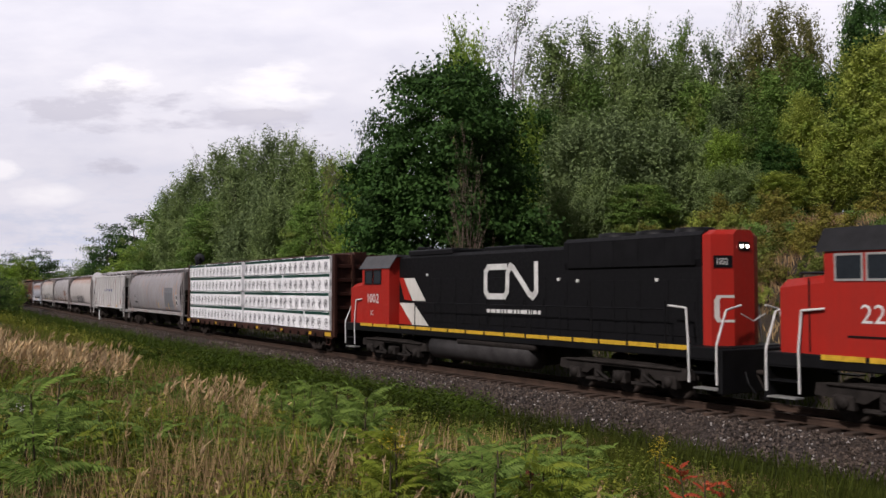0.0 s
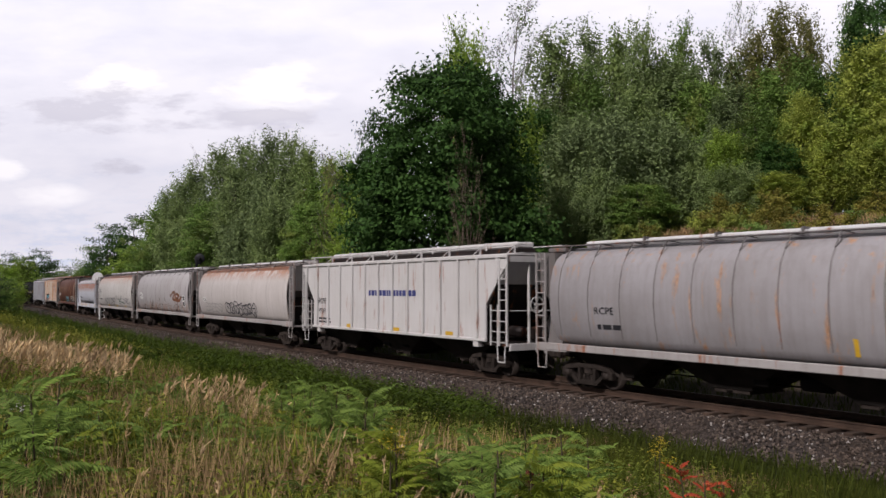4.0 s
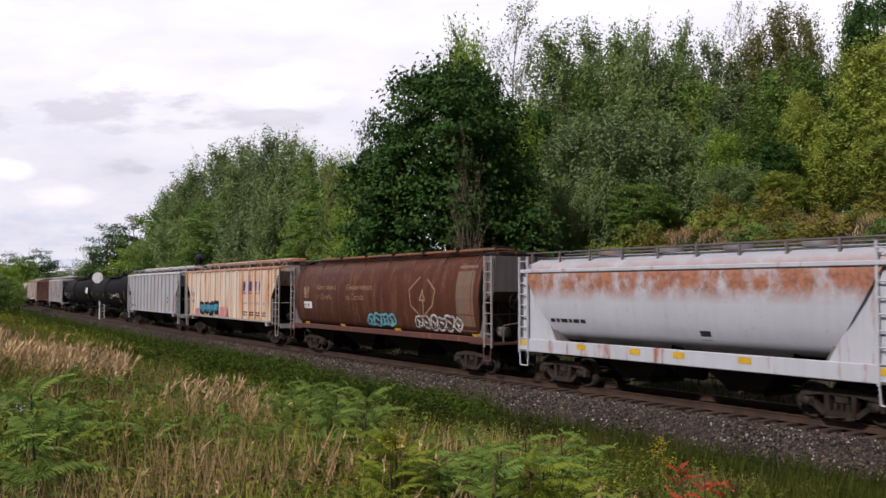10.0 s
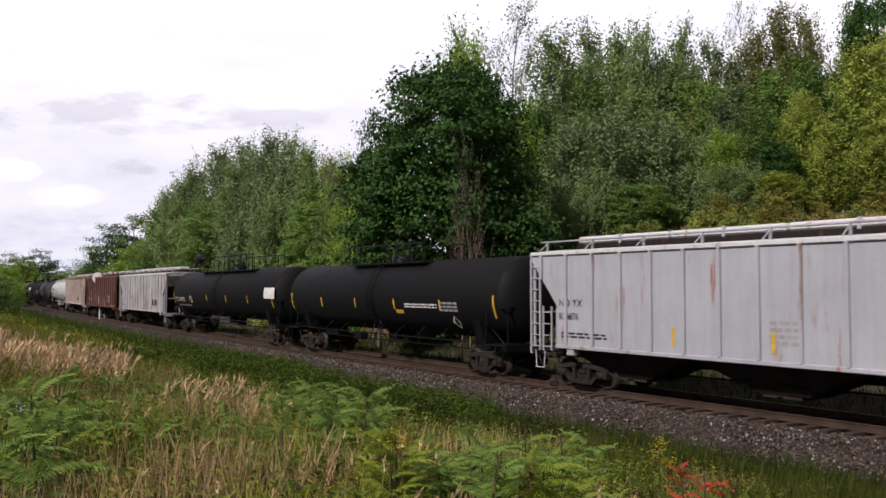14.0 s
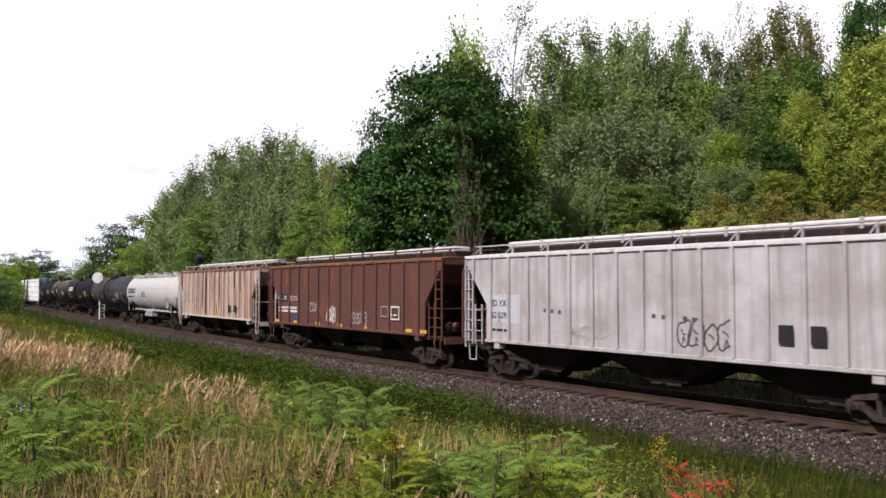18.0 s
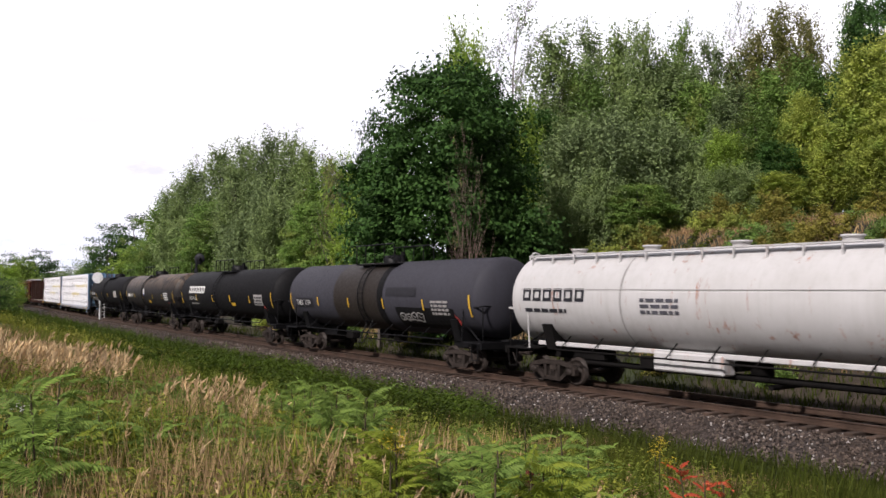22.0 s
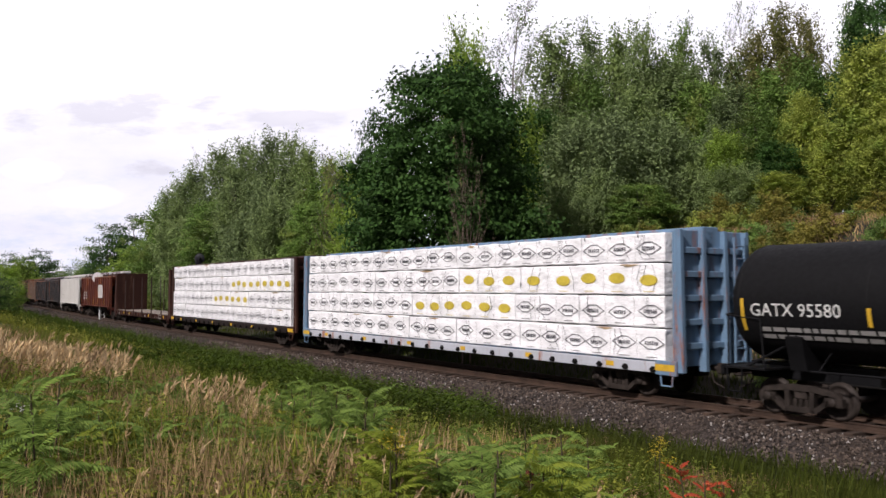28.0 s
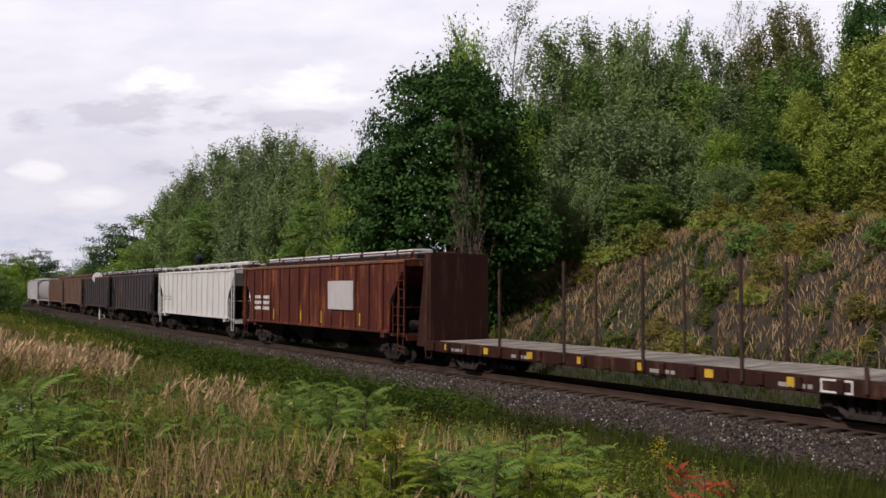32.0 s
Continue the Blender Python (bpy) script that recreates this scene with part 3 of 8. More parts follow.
def chutes(wagon, spots, half, top=1.32, wide=1.25):
    for x in spots:
        sh = Shape()
        rect = lambda a, b, z: [(x - a, -b, z), (x + a, -b, z), (x + a, b, z), (x - a, b, z)]
        sh.loft([rect(half, wide, top), rect(half * .96, wide * .96, top - .16), rect(half * .36, .8, .54), rect(half * .34, .75, .44)])
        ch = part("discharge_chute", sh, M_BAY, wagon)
        part("outlet_gate", Shape().box(x - .55, x + .55, -.72, .72, .33, .42, .01).rod((x, -.95, .4), (x, .95, .4), .04, 6), M_CAST, ch)


def underframe(wagon, half, material=None, z0=0.82, z1=1.12):
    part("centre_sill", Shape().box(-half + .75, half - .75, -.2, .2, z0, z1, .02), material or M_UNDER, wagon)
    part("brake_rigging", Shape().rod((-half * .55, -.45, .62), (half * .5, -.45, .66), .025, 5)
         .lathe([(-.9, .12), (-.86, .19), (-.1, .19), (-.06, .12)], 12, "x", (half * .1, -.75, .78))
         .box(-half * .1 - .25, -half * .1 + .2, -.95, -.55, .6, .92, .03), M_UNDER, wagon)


def side_by(z_at, y_at):
    return lambda x, z: float(np.interp(z, z_at, y_at))


# ---- covered hopper with bulging sides ----
def round_hopper(label, length, body_m, hatch_m, sill_m, end_m, seams=12, seam_m=None):
    w = thing("hopper_wagon", label, "wagon", "freight train")
    half = length / 2
    bx = half - 1.5
    zs = [1.30, 1.6, 2.1, 2.7, 3.2, 3.7, 4.0, 4.2, 4.33, 4.38]
    ys = [1.30, 1.44, 1.54, 1.59, 1.56, 1.44, 1.26, 0.98, 0.55, 0.0]
    outline = [(-y, z) for y, z in zip(ys, zs)] + [(y, z) for y, z in zip(ys[-2::-1], zs[-2::-1])]
    rings = [[(s * (bx + e), y * k, max(z, lo)) for y, z in outline] for s, e, k, lo in
             ((-1, .1, .985, 1.34), (-1, .06, 1, 1.3), (1, .06, 1, 1.3), (1, .1, .985, 1.34))]
    for ring in rings:
        for i, (x, y, z) in enumerate(ring):
            ring[i] = (x - math.copysign(.42 * max(0, 2.0 - z) ** 1.3, x), y, z)
    part("body", Shape().loft(rings, True, True), body_m, w)
    side = side_by(zs, ys)
    for i in range(seams):
        x = -bx + .35 + (2 * bx - .7) * i / (seams - 1)
        sh = Shape()
        band = [[(x - .018, y * 1.005, z + .004) for y, z in outline[1:-1]], [(x + .018, y * 1.005, z + .004) for y, z in outline[1:-1]]]
        sh.loft([[(p[0], p[1], p[2]) for p in r] for r in band], False, False, False)
        part("weld_seam", sh, seam_m or body_m, w)
    for y in (-.82, .82):
        part("running_board", Shape().box(-half + .85, half - .85, y - .2, y + .2, 4.4, 4.43), end_m, w)
    for i in range(seams):
        x = -bx + .35 + (2 * bx - .7) * i / (seams - 1)
        part("board_bracket", Shape().pipe([(x, -1.28, 4.02), (x, -1.0, 4.4), (x, -.5, 4.36)], .018, 4), end_m, w)
    n = 6
    for i in range(n):
        a, b = -bx + .3 + (2 * bx - .6) * i / n, -bx + .3 + (2 * bx - .6) * (i + 1) / n
        hc = part("hatch_cover", Shape().box(a + .03, b - .03, -.42, .42, 4.36, 4.56, .05), hatch_m, w)
        part("hatch_clamp", Shape().box(b - .12, b - .05, -.46, .46, 4.4, 4.6, .01), end_m, hc)
    for s in (-1, 1):
        part("side_sill", Shape().box(-half + .7, half - .7, s * 1.36, s * 1.52, 1.12, 1.34, .02), sill_m, w)
    for e in (-1, 1):
        xo = e * (half - .85)
        part("end_platform", Shape().box(e * (bx - .6), e * (half - .68), -1.5, 1.5, 1.08, 1.16, .01), sill_m, w)
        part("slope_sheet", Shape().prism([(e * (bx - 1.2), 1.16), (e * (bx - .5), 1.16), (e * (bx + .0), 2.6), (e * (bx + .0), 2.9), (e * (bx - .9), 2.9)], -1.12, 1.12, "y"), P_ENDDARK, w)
        # Added dark cap; it paints the shade of the recessed wagon end.
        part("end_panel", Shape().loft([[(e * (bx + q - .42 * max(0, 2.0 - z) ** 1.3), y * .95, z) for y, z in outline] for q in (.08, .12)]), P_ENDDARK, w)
        part("end_sheet", Shape().prism([(e * (bx + .09), 4.2), (e * (bx + .82), 4.2), (e * (bx + .8), 2.95), (e * (bx + .13), 2.6), (e * (bx + .09), 2.6)], -1.34, 1.34, "y"), P_ENDGREY, w)
        for s in (-1, 1):
            part("end_gusset", Shape().prism([(e * (bx - .1), 2.55), (e * (bx + .2), 2.5), (e * (bx + .42), 1.34), (e * (bx - .25), 1.34), (e * (bx - .5), 1.75)], s * 1.36, s * 1.31, "y"), P_ENDGREY, w)
        part("brake_pipe", Shape().pipe([(e * (bx + .7), -.9, 1.2), (e * (bx + .7), -.9, 1.75), (e * (bx + .72), .2, 1.9), (e * (bx + .72), .9, 1.5)], .03, 5).lathe([(bx * e - .1, .1), (bx * e, .2), (bx * e + e * .5, .2), (bx * e + e * .58, .1)], 10, "x", (0, -.6, 1.5)), P_ENDGREY, w)
        part("end_roof", Shape().box(e * (bx - .1), e * (half - .8), -1.1, 1.1, 4.22, 4.36, .03), end_m, w)
        for y in (-1.35, .5, 1.35):
            part("end_post", Shape().box(xo - .035, xo + .035, y - .03, y + .03, 1.12, 4.26 if abs(y) < 1 else 4.1, .01), end_m, w)
        part("ladder", ladder(e * (half - .9), -1.5, 1.0, 4.2, .42, "x", .02), P_SILL, w)
        part("end_ladder", ladder(e * (half - .8), 1.1, 1.0, 4.2, .44, "y"), P_SILL, w)
        part("grab_rail", Shape().pipe([(e * (half - .78), -1.4, 2.1), (e * (half - .7), -1.4, 2.15), (e * (half - .7), 1.4, 2.15), (e * (half - .78), 1.4, 2.1)], .02, 5), end_m, w)
        part("stirrup_step", stirrup(e * (half - .95), -1.5), sill_m, w)
        truck(w, e * (half - 2.55))
    brake_wheel(w, half - .74, -.4, 2.6, end_m)
    chutes(w, [(-.75 + .5 * i) * bx for i in range(4)], bx * .24)
    underframe(w, half)
    couplers(w, half)
    return w, half, side


# ---- covered hopper with ribbed, flat sides ----
def ribbed_hopper(label, length, body_m, roof_m, rail_m, slope_m, ribs=15, hatches=4, hatch_m=None, chute_m=None, rib_m=None):
    w = thing("hopper_wagon", label, "wagon", "freight train")
    half = length / 2
    tx, lx = half - .78, half - 2.0
    prof = [(-tx, 4.15), (-tx, 3.92), (-lx, 2.5), (-lx, 1.28), (lx, 1.28), (lx, 2.5), (tx, 3.92), (tx, 4.15)]
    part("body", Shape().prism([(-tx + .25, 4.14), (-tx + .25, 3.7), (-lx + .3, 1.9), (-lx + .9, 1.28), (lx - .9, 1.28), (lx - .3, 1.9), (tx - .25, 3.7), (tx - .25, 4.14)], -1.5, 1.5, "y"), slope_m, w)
    for s in (-1, 1):
        part("side_sheet", Shape().prism(prof, s * 1.5, s * 1.555, "y"), body_m, w)
        part("top_chord", Shape().box(-tx - .03, tx + .03, s * 1.5, s * 1.62, 4.1, 4.22, .02), roof_m, w)
        part("side_sill", Shape().box(-lx - .03, lx + .03, s * 1.5, s * 1.62, 1.2, 1.32, .02), rail_m, w)
        for i in range(ribs):
            x = -tx + .5 + (2 * tx - 1.0) * i / (ribs - 1)
            lo = 1.3 if abs(x) < lx else 2.5 + (abs(x) - lx) * 1.42 / (tx - lx)
            part("rib", Shape().box(x - .055, x + .055, s * 1.55, s * 1.645, lo, 4.12, .02), rib_m or body_m, w)
    part("roof", Shape().prism([(-1.55, 4.2), (1.55, 4.2), (.8, 4.3), (-.8, 4.3)], -tx, tx), roof_m, w)
    for y in (-.94, .94):
        part("running_board", Shape().box(-tx - .1, tx + .1, y - .16, y + .16, 4.56, 4.59), rail_m, w)
    n = ribs // 2 + 2
    for i in range(n):
        x = -tx + .2 + (2 * tx - .4) * i / (n - 1)
        part("board_bracket", Shape().box(x - .03, x + .03, -1.1, -1.04, 4.28, 4.57).rod((x, -1.4, 4.25), (x, -1.0, 4.56), .02, 4), rail_m, w)
    # Dark box added to paint the shaded gap below the hatch covers.
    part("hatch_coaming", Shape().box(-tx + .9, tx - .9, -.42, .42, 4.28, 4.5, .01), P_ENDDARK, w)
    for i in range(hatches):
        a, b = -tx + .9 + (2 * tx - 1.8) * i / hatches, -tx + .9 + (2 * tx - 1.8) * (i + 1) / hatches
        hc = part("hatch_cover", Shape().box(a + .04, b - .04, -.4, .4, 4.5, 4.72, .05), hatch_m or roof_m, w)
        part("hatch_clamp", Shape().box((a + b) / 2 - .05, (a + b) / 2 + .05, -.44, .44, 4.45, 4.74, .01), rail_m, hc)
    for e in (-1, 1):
        # Platform takes the dark end colour, which carries the recess shade.
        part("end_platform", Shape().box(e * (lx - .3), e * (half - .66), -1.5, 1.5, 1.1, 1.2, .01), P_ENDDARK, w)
        part("end_sill", Shape().box(e * (half - .72), e * (half - .62), -1.52, 1.52, .96, 1.2, .01), rail_m, w)
        part("end_sheet", Shape().prism([(e * (tx - .5), 4.17), (e * (tx + .02), 4.17), (e * (tx + .02), 3.97), (e * (tx - .5), 3.2)], -1.49, 1.49, "y"), body_m, w)
        for y in (-1.5, -.55, .55, 1.5):
            part("end_post", Shape().box(e * (half - .86) - .05, e * (half - .86) + .05, y - .032, y + .032, 1.15, 4.12 if abs(y) > 1 else 3.95, .01), rail_m, w)
        part("ladder", ladder(e * (half - .98), -1.57, 1.1, 4.2, .44, "x", .021), rail_m, w)
        part("short_ladder", ladder(e * (half - 1.52), -1.54, 1.1, 2.5, .4, "x", .018), rail_m, w)
        part("end_ladder", ladder(e * (half - .8), 1.05, 1.0, 4.1, .44, "y"), rail_m, w)
        part("grab_rail", Shape().pipe([(e * (half - .75), -1.45, 2.3), (e * (half - .75), 1.45, 2.3)], .02, 5), rail_m, w)
        part("stirrup_step", stirrup(e * (half - 1.15), -1.52), rail_m, w)
        part("jacking_pad", Shape().box(e * (half - 2.75), e * (half - 2.45), -1.58, -1.3, 1.0, 1.26, .02), rail_m, w)
        truck(w, e * (half - 2.55))
    # Brake cylinder is darkened likewise, as if in the end's shade.
    part("brake_cylinder", Shape().lathe([(-.1, .1), (0, .2), (.7, .2), (.8, .1)], 12, "x", (half - 1.9, -.5, 1.55)).box(half - 1.6, half - 1.2, .1, .6, 1.25, 1.7, .03), P_ENDDARK, w)
    brake_wheel(w, half - .72, -.3, 2.5, rail_m)
    chutes(w, [(-.68 + .68 * i) * lx for i in range(3)] if hatches != 5 else [(-.75 + .5 * i) * lx for i in range(4)], lx * .33 if hatches != 5 else lx * .24)
    underframe(w, half)
    couplers(w, half)
    return w, half, lambda x, z: 1.555


# ---- two-bay hopper with tucked-in sides and open end frames ----
def short_hopper(label, length, body_m, frame_m, roof_m):
    w = thing("hopper_wagon", label, "wagon", "freight train")
    half = length / 2
    zs = [1.42, 1.5, 1.75, 2.2, 2.8, 3.4, 3.6, 3.85, 4.05, 4.12]
    ys = [.75, 1.05, 1.3, 1.46, 1.53, 1.53, 1.5, 1.25, .7, 0]
    rings = []
    for s in (-1, 1):
        rr = []
        for k in range(2):
            ring = []
            for y, z in [(-y, z) for y, z in zip(ys, zs)] + [(y, z) for y, z in zip(ys[-2::-1], zs[-2::-1])]:
                x = (half - 2.6) + (half - 1.1 - half + 2.6) * min(1, max(0, (z - 1.5) / 2.1)) ** .8
                ring.append((s * x, y, z))
            rr.append(ring)
        rings.append(rr[0])
    part("body", Shape().loft(rings, True, True), body_m, w)
    for y in (-1.5, 1.5):
        part("roof_edge", Shape().box(-half + .9, half - .9, y - .06, y + .06, 3.56, 3.68, .02), frame_m, w)
    for y in (-.85, .85):
        part("running_board", Shape().box(-half + .7, half - .7, y - .25, y + .25, 4.22, 4.25), roof_m, w)
    for i in range(10):
        x = -half + 1 + (length - 2) * i / 9
        part("board_bracket", Shape().box(x - .03, x + .03, -1.12, -1.06, 3.8, 4.24), roof_m, w)
    for x in (-3.6, -1.2, 1.2, 3.6):
        part("hatch_cover", Shape().lathe([(4.1, .4), (4.26, .4), (4.3, .32), (4.31, .01)], 14, "z", (x, 0, 0)), roof_m, w)
    for s in (-1, 1):
        part("side_sill", Shape().box(-half + .75, half - .75, s * 1.4, s * 1.5, 1.0, 1.42, .02), frame_m, w)
        for e in (-1, 1):
            part("side_frame", Shape().prism([(e * (half - 2.5), 1.42), (e * (half - .8), 1.42), (e * (half - .8), 3.6), (e * (half - 1.2), 3.6)], s * 1.36, s * 1.41, "y"), frame_m, w)
    for e in (-1, 1):
        part("end_platform", Shape().box(e * (half - 2.2), e * (half - .68), -1.45, 1.45, 1.04, 1.14, .01), frame_m, w)
        part("slope_sheet", Shape().prism([(e * (half - 2.7), 1.3), (e * (half - 2.5), 1.3), (e * (half - .95), 3.6), (e * (half - 1.4), 3.6)], -1.3, 1.3, "y"), roof_m, w)
        for y in (-1.38, -.5, .5, 1.38):
            part("end_post", Shape().box(e * (half - .86) - .06, e * (half - .86) + .06, y - .06, y + .06, 1.1, 3.9, .01), roof_m, w)
        part("ladder", ladder(e * (half - 1.05), -1.52, .95, 4.1, .42), frame_m, w)
        part("end_ladder", ladder(e * (half - .78), -.95, 1.0, 4.1, .42, "y"), roof_m, w)
        part("stirrup_step", stirrup(e * (half - 1.05), -1.5), frame_m, w)
        truck(w, e * (half - 2.45))
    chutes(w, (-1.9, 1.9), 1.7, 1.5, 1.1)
    underframe(w, half)
    couplers(w, half)
    return w, half, side_by(zs, ys)


# ---- tank wagon ----
def tank_wagon(label, length, shell_m, frame_m, radius=1.47, platform=2.2, rail_high=1.0, bands=(), fittings=False, stripes=True, insulated=False, at=0.0):
    w = thing("tank_wagon", label, "wagon", "freight train")
    half, zc = length / 2, 2.72
    tx, k = half - .62, .62
    prof = [(-tx + k * (1 - math.cos(a)), radius * math.sin(a)) for a in [math.pi / 2 * i / 8 for i in range(9)]]
    prof[0] = (-tx, .02)
    prof = prof + [(-x, r) for x, r in prof[::-1]]
    tank = part("tank", Shape().lathe(prof, 44, "x", (0, 0, zc)), shell_m, w)
    for x0, x1, m in bands:
        part("tank_band", Shape().lathe([(x0, radius + .012), (x1, radius + .012)], 44, "x", (0, 0, zc), False), m, w)
    for x in [-tx + k + (2 * tx - 2 * k) * i / 5 for i in range(6)]:
        part("weld_seam", Shape().lathe([(x - .02, radius), (x, radius + .008), (x + .02, radius)], 44, "x", (0, 0, zc), False), shell_m, w)
    top = zc + radius
    p0, p1 = at - platform / 2, at + platform / 2
    if platform:
        part("manway", Shape().lathe([(top - .1, .5), (top + .22, .5), (top + .26, .42), (top + .3, .4), (top + .31, .01)], 18, "z", (at, 0, 0)), frame_m, w)
        part("valve", Shape().rod((at + .75, 0, top - .05), (at + .75, 0, top + .45), .09, 8).rod((at + .6, 0, top + .3), (at + .9, 0, top + .3), .05, 6), frame_m, w)
        pf = part("platform", Shape().box(p0, p1, -1.0, -.6, top - .12, top - .08).box(p0, p1, .6, 1.0, top - .12, top - .08).box(p0 - .02, p0 + .1, -1, 1, top - .12, top - .06).box(p1 - .1, p1 + .02, -1, 1, top - .12, top - .06), frame_m, w)
        for s in (-1, 1):
            rl = Shape().pipe([(p0, s, top - .1), (p0, s, top + rail_high * .62), (p1, s, top + rail_high * .62), (p1, s, top - .1)], .028, 6)
            n = max(3, int(platform / 1.1) + 1)
            for i in range(1, n):
                x = p0 + (p1 - p0) * i / n
                rl.rod((x, s, top - .1), (x, s, top + rail_high * .62), .022, 5)
            part("railing", rl, frame_m, pf)
        lx = at - .3
        pts = [(zc + (radius + .09) * math.sin(a), (radius + .09) * math.cos(a)) for a in [math.radians(d) for d in range(-50, 66, 8)]]
        for s in (-1,):
            ld = Shape()
            for dx in (-.22, .22):
                ld.pipe([(lx + dx, s * y, z) for z, y in pts], .024, 5)
            for z, y in pts[::1]:
                ld.rod((lx - .22, s * y, z), (lx + .22, s * y, z), .018, 4)
            part("ladder", ld.pipe([(lx - .22, s * 1.05, 1.65), (lx - .22, s * 1.5, .7), (lx + .22, s * 1.5, .7), (lx + .22, s * 1.05, 1.65)], .024, 5), frame_m, w)
    if fittings:
        for i in range(5):
            x = -tx + 2.2 + (2 * tx - 4.4) * i / 4
            part("hatch_cover", Shape().lathe([(top - .05, .24), (top + .08, .24), (top + .09, .29), (top + .14, .29), (top + .15, .01)], 14, "z", (x, 0, 0)), shell_m, w)
        part("running_board", Shape().box(-tx + .8, tx - .8, -1.0, -.72, top - .1, top - .06), shell_m, w)
        for i in range(16):
            x = -tx + 1 + (2 * tx - 2) * i / 15
            part("board_bracket", Shape().box(x - .02, x + .02, -1.02, -.96, top - .45, top - .06), shell_m, w)
        for e in (-1, 1):
            part("grab_hoop", Shape().pipe([(e * (tx - .55), -.5 + .25 * math.cos(a), top - .2 + .25 * math.sin(a)) for a in [math.pi * i / 8 for i in range(9)]], .03, 6), shell_m, w)
        part("side_skirt", Shape().box(-tx + 1.4, tx - 1.2, -1.12, -1.0, 1.22, 1.36, .02), shell_m, w)
        part("control_box", Shape().box(-2.1, .3, -1.2, -.7, .78, 1.3, .04), shell_m, w)
        part("outlet_pipe", Shape().rod((-6.0, -.55, .75), (6.2, -.55, .75), .09, 10).rod((1.5, -.9, .6), (1.5, .9, .6), .07, 8), frame_m, w)
    for e in (-1, 1):
        part("saddle", Shape().prism([(-1.1, 1.1), (1.1, 1.1), (1.32, 1.9), (1.1, 2.0), (.5, 1.45), (-.5, 1.45), (-1.1, 2.0), (-1.32, 1.9)], e * (half - 2.9), e * (half - 2.45)), frame_m, w)
        part("stub_sill", Shape().box(e * (half - 4.2), e * (half - .7), -.28, .28, .78, 1.2, .02), frame_m, w)
        part("end_platform", Shape().box(e * (half - 2.0), e * (half - .7), -1.45, 1.45, 1.06, 1.12, .01).box(e * (half - .78), e * (half - .68), -1.45, 1.45, .9, 1.14), frame_m, w)
        part("end_rail", Shape().pipe([(e * (half - 1.95), -1.42, 1.1), (e * (half - 1.85), -1.42, 2.3), (e * (half - .85), -1.42, 2.4), (e * (half - .8), -1.3, 2.42), (e * (half - .8), 1.3, 2.42), (e * (half - 1.85), 1.42, 2.3), (e * (half - 1.95), 1.42, 1.1)], .026, 6), shell_m if fittings else frame_m, w)
        for y in (-1.3, 1.3):
            part("end_post", Shape().rod((e * (half - .8), y, 1.1), (e * (half - .8), y, 2.42), .024, 5), frame_m, w)
        part("stirrup_step", stirrup(e * (half - 1.1), -1.45, .5), frame_m, w)
        part("diagonal_brace", Shape().rod((e * (half - 1.2), -1.1, 1.1), (e * (half - 2.4), -.95, 1.75), .035, 6), frame_m, w)
        truck(w, e * (half - 2.65))
    part("hand_rail", Shape().pipe([(-half + 3.2, -1.42, 1.14), (half - 3.2, -1.42, 1.14)], .028, 6), frame_m, w)
    for i in range(9):
        x = -half + 3.4 + (length - 6.8) * i / 8
        part("rail_bracket", Shape().rod((x, -1.42, 1.14), (x, -.85, 1.6), .02, 5), frame_m, w)
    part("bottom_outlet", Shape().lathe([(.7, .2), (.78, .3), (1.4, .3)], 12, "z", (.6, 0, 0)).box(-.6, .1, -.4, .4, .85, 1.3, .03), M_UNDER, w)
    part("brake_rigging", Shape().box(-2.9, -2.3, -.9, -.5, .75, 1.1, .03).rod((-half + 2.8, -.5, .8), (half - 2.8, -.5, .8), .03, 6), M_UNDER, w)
    couplers(w, half)
    side = lambda x, z: math.sqrt(max(radius ** 2 - (z - zc) ** 2, .2)) + (.022 if bands else .012)
    if stripes:
        for i in range(6):
            x = -tx + .75 + (2 * tx - 1.5) * i / 5
            tall = .42 if 0 < i < 5 else .8
            mark("reflector", bar(x - .05, x + .05, 2.42 - tall / 2, 2.42 + tall / 2, 5), (lambda x_, z_: side(x_, z_) - (.0 if 0 < i < 5 else .06)) if 0 < i < 5 else side, M_YELLOW, w, "" if i else "yellow reflective stripe")
    return w, half, side

# ---- centre-beam wagon with wrapped lumber ----
def wrap_material(name, tone):
    m, t, b = nodes_of(name)
    v = t.nodes.new("ShaderNodeTexCoord").outputs["Object"]
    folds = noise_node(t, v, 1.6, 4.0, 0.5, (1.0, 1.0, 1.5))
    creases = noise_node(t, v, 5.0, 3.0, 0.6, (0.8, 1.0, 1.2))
    # Fold hollows and wrinkle lines are darkened: their shade is put into the colour.
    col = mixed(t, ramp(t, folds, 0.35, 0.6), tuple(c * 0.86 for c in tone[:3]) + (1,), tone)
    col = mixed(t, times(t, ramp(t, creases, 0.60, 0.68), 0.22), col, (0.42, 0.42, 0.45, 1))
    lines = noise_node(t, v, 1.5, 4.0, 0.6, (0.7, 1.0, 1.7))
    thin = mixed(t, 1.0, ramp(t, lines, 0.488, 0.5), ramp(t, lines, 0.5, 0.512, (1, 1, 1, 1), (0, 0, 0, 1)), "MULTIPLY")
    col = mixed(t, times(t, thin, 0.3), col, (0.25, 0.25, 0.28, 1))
    link(t, col, b.inputs["Base Color"])
    b.inputs["Roughness"].default_value = 0.42
    bumped(t, b, folds, 1.0, 0.13)
    return m


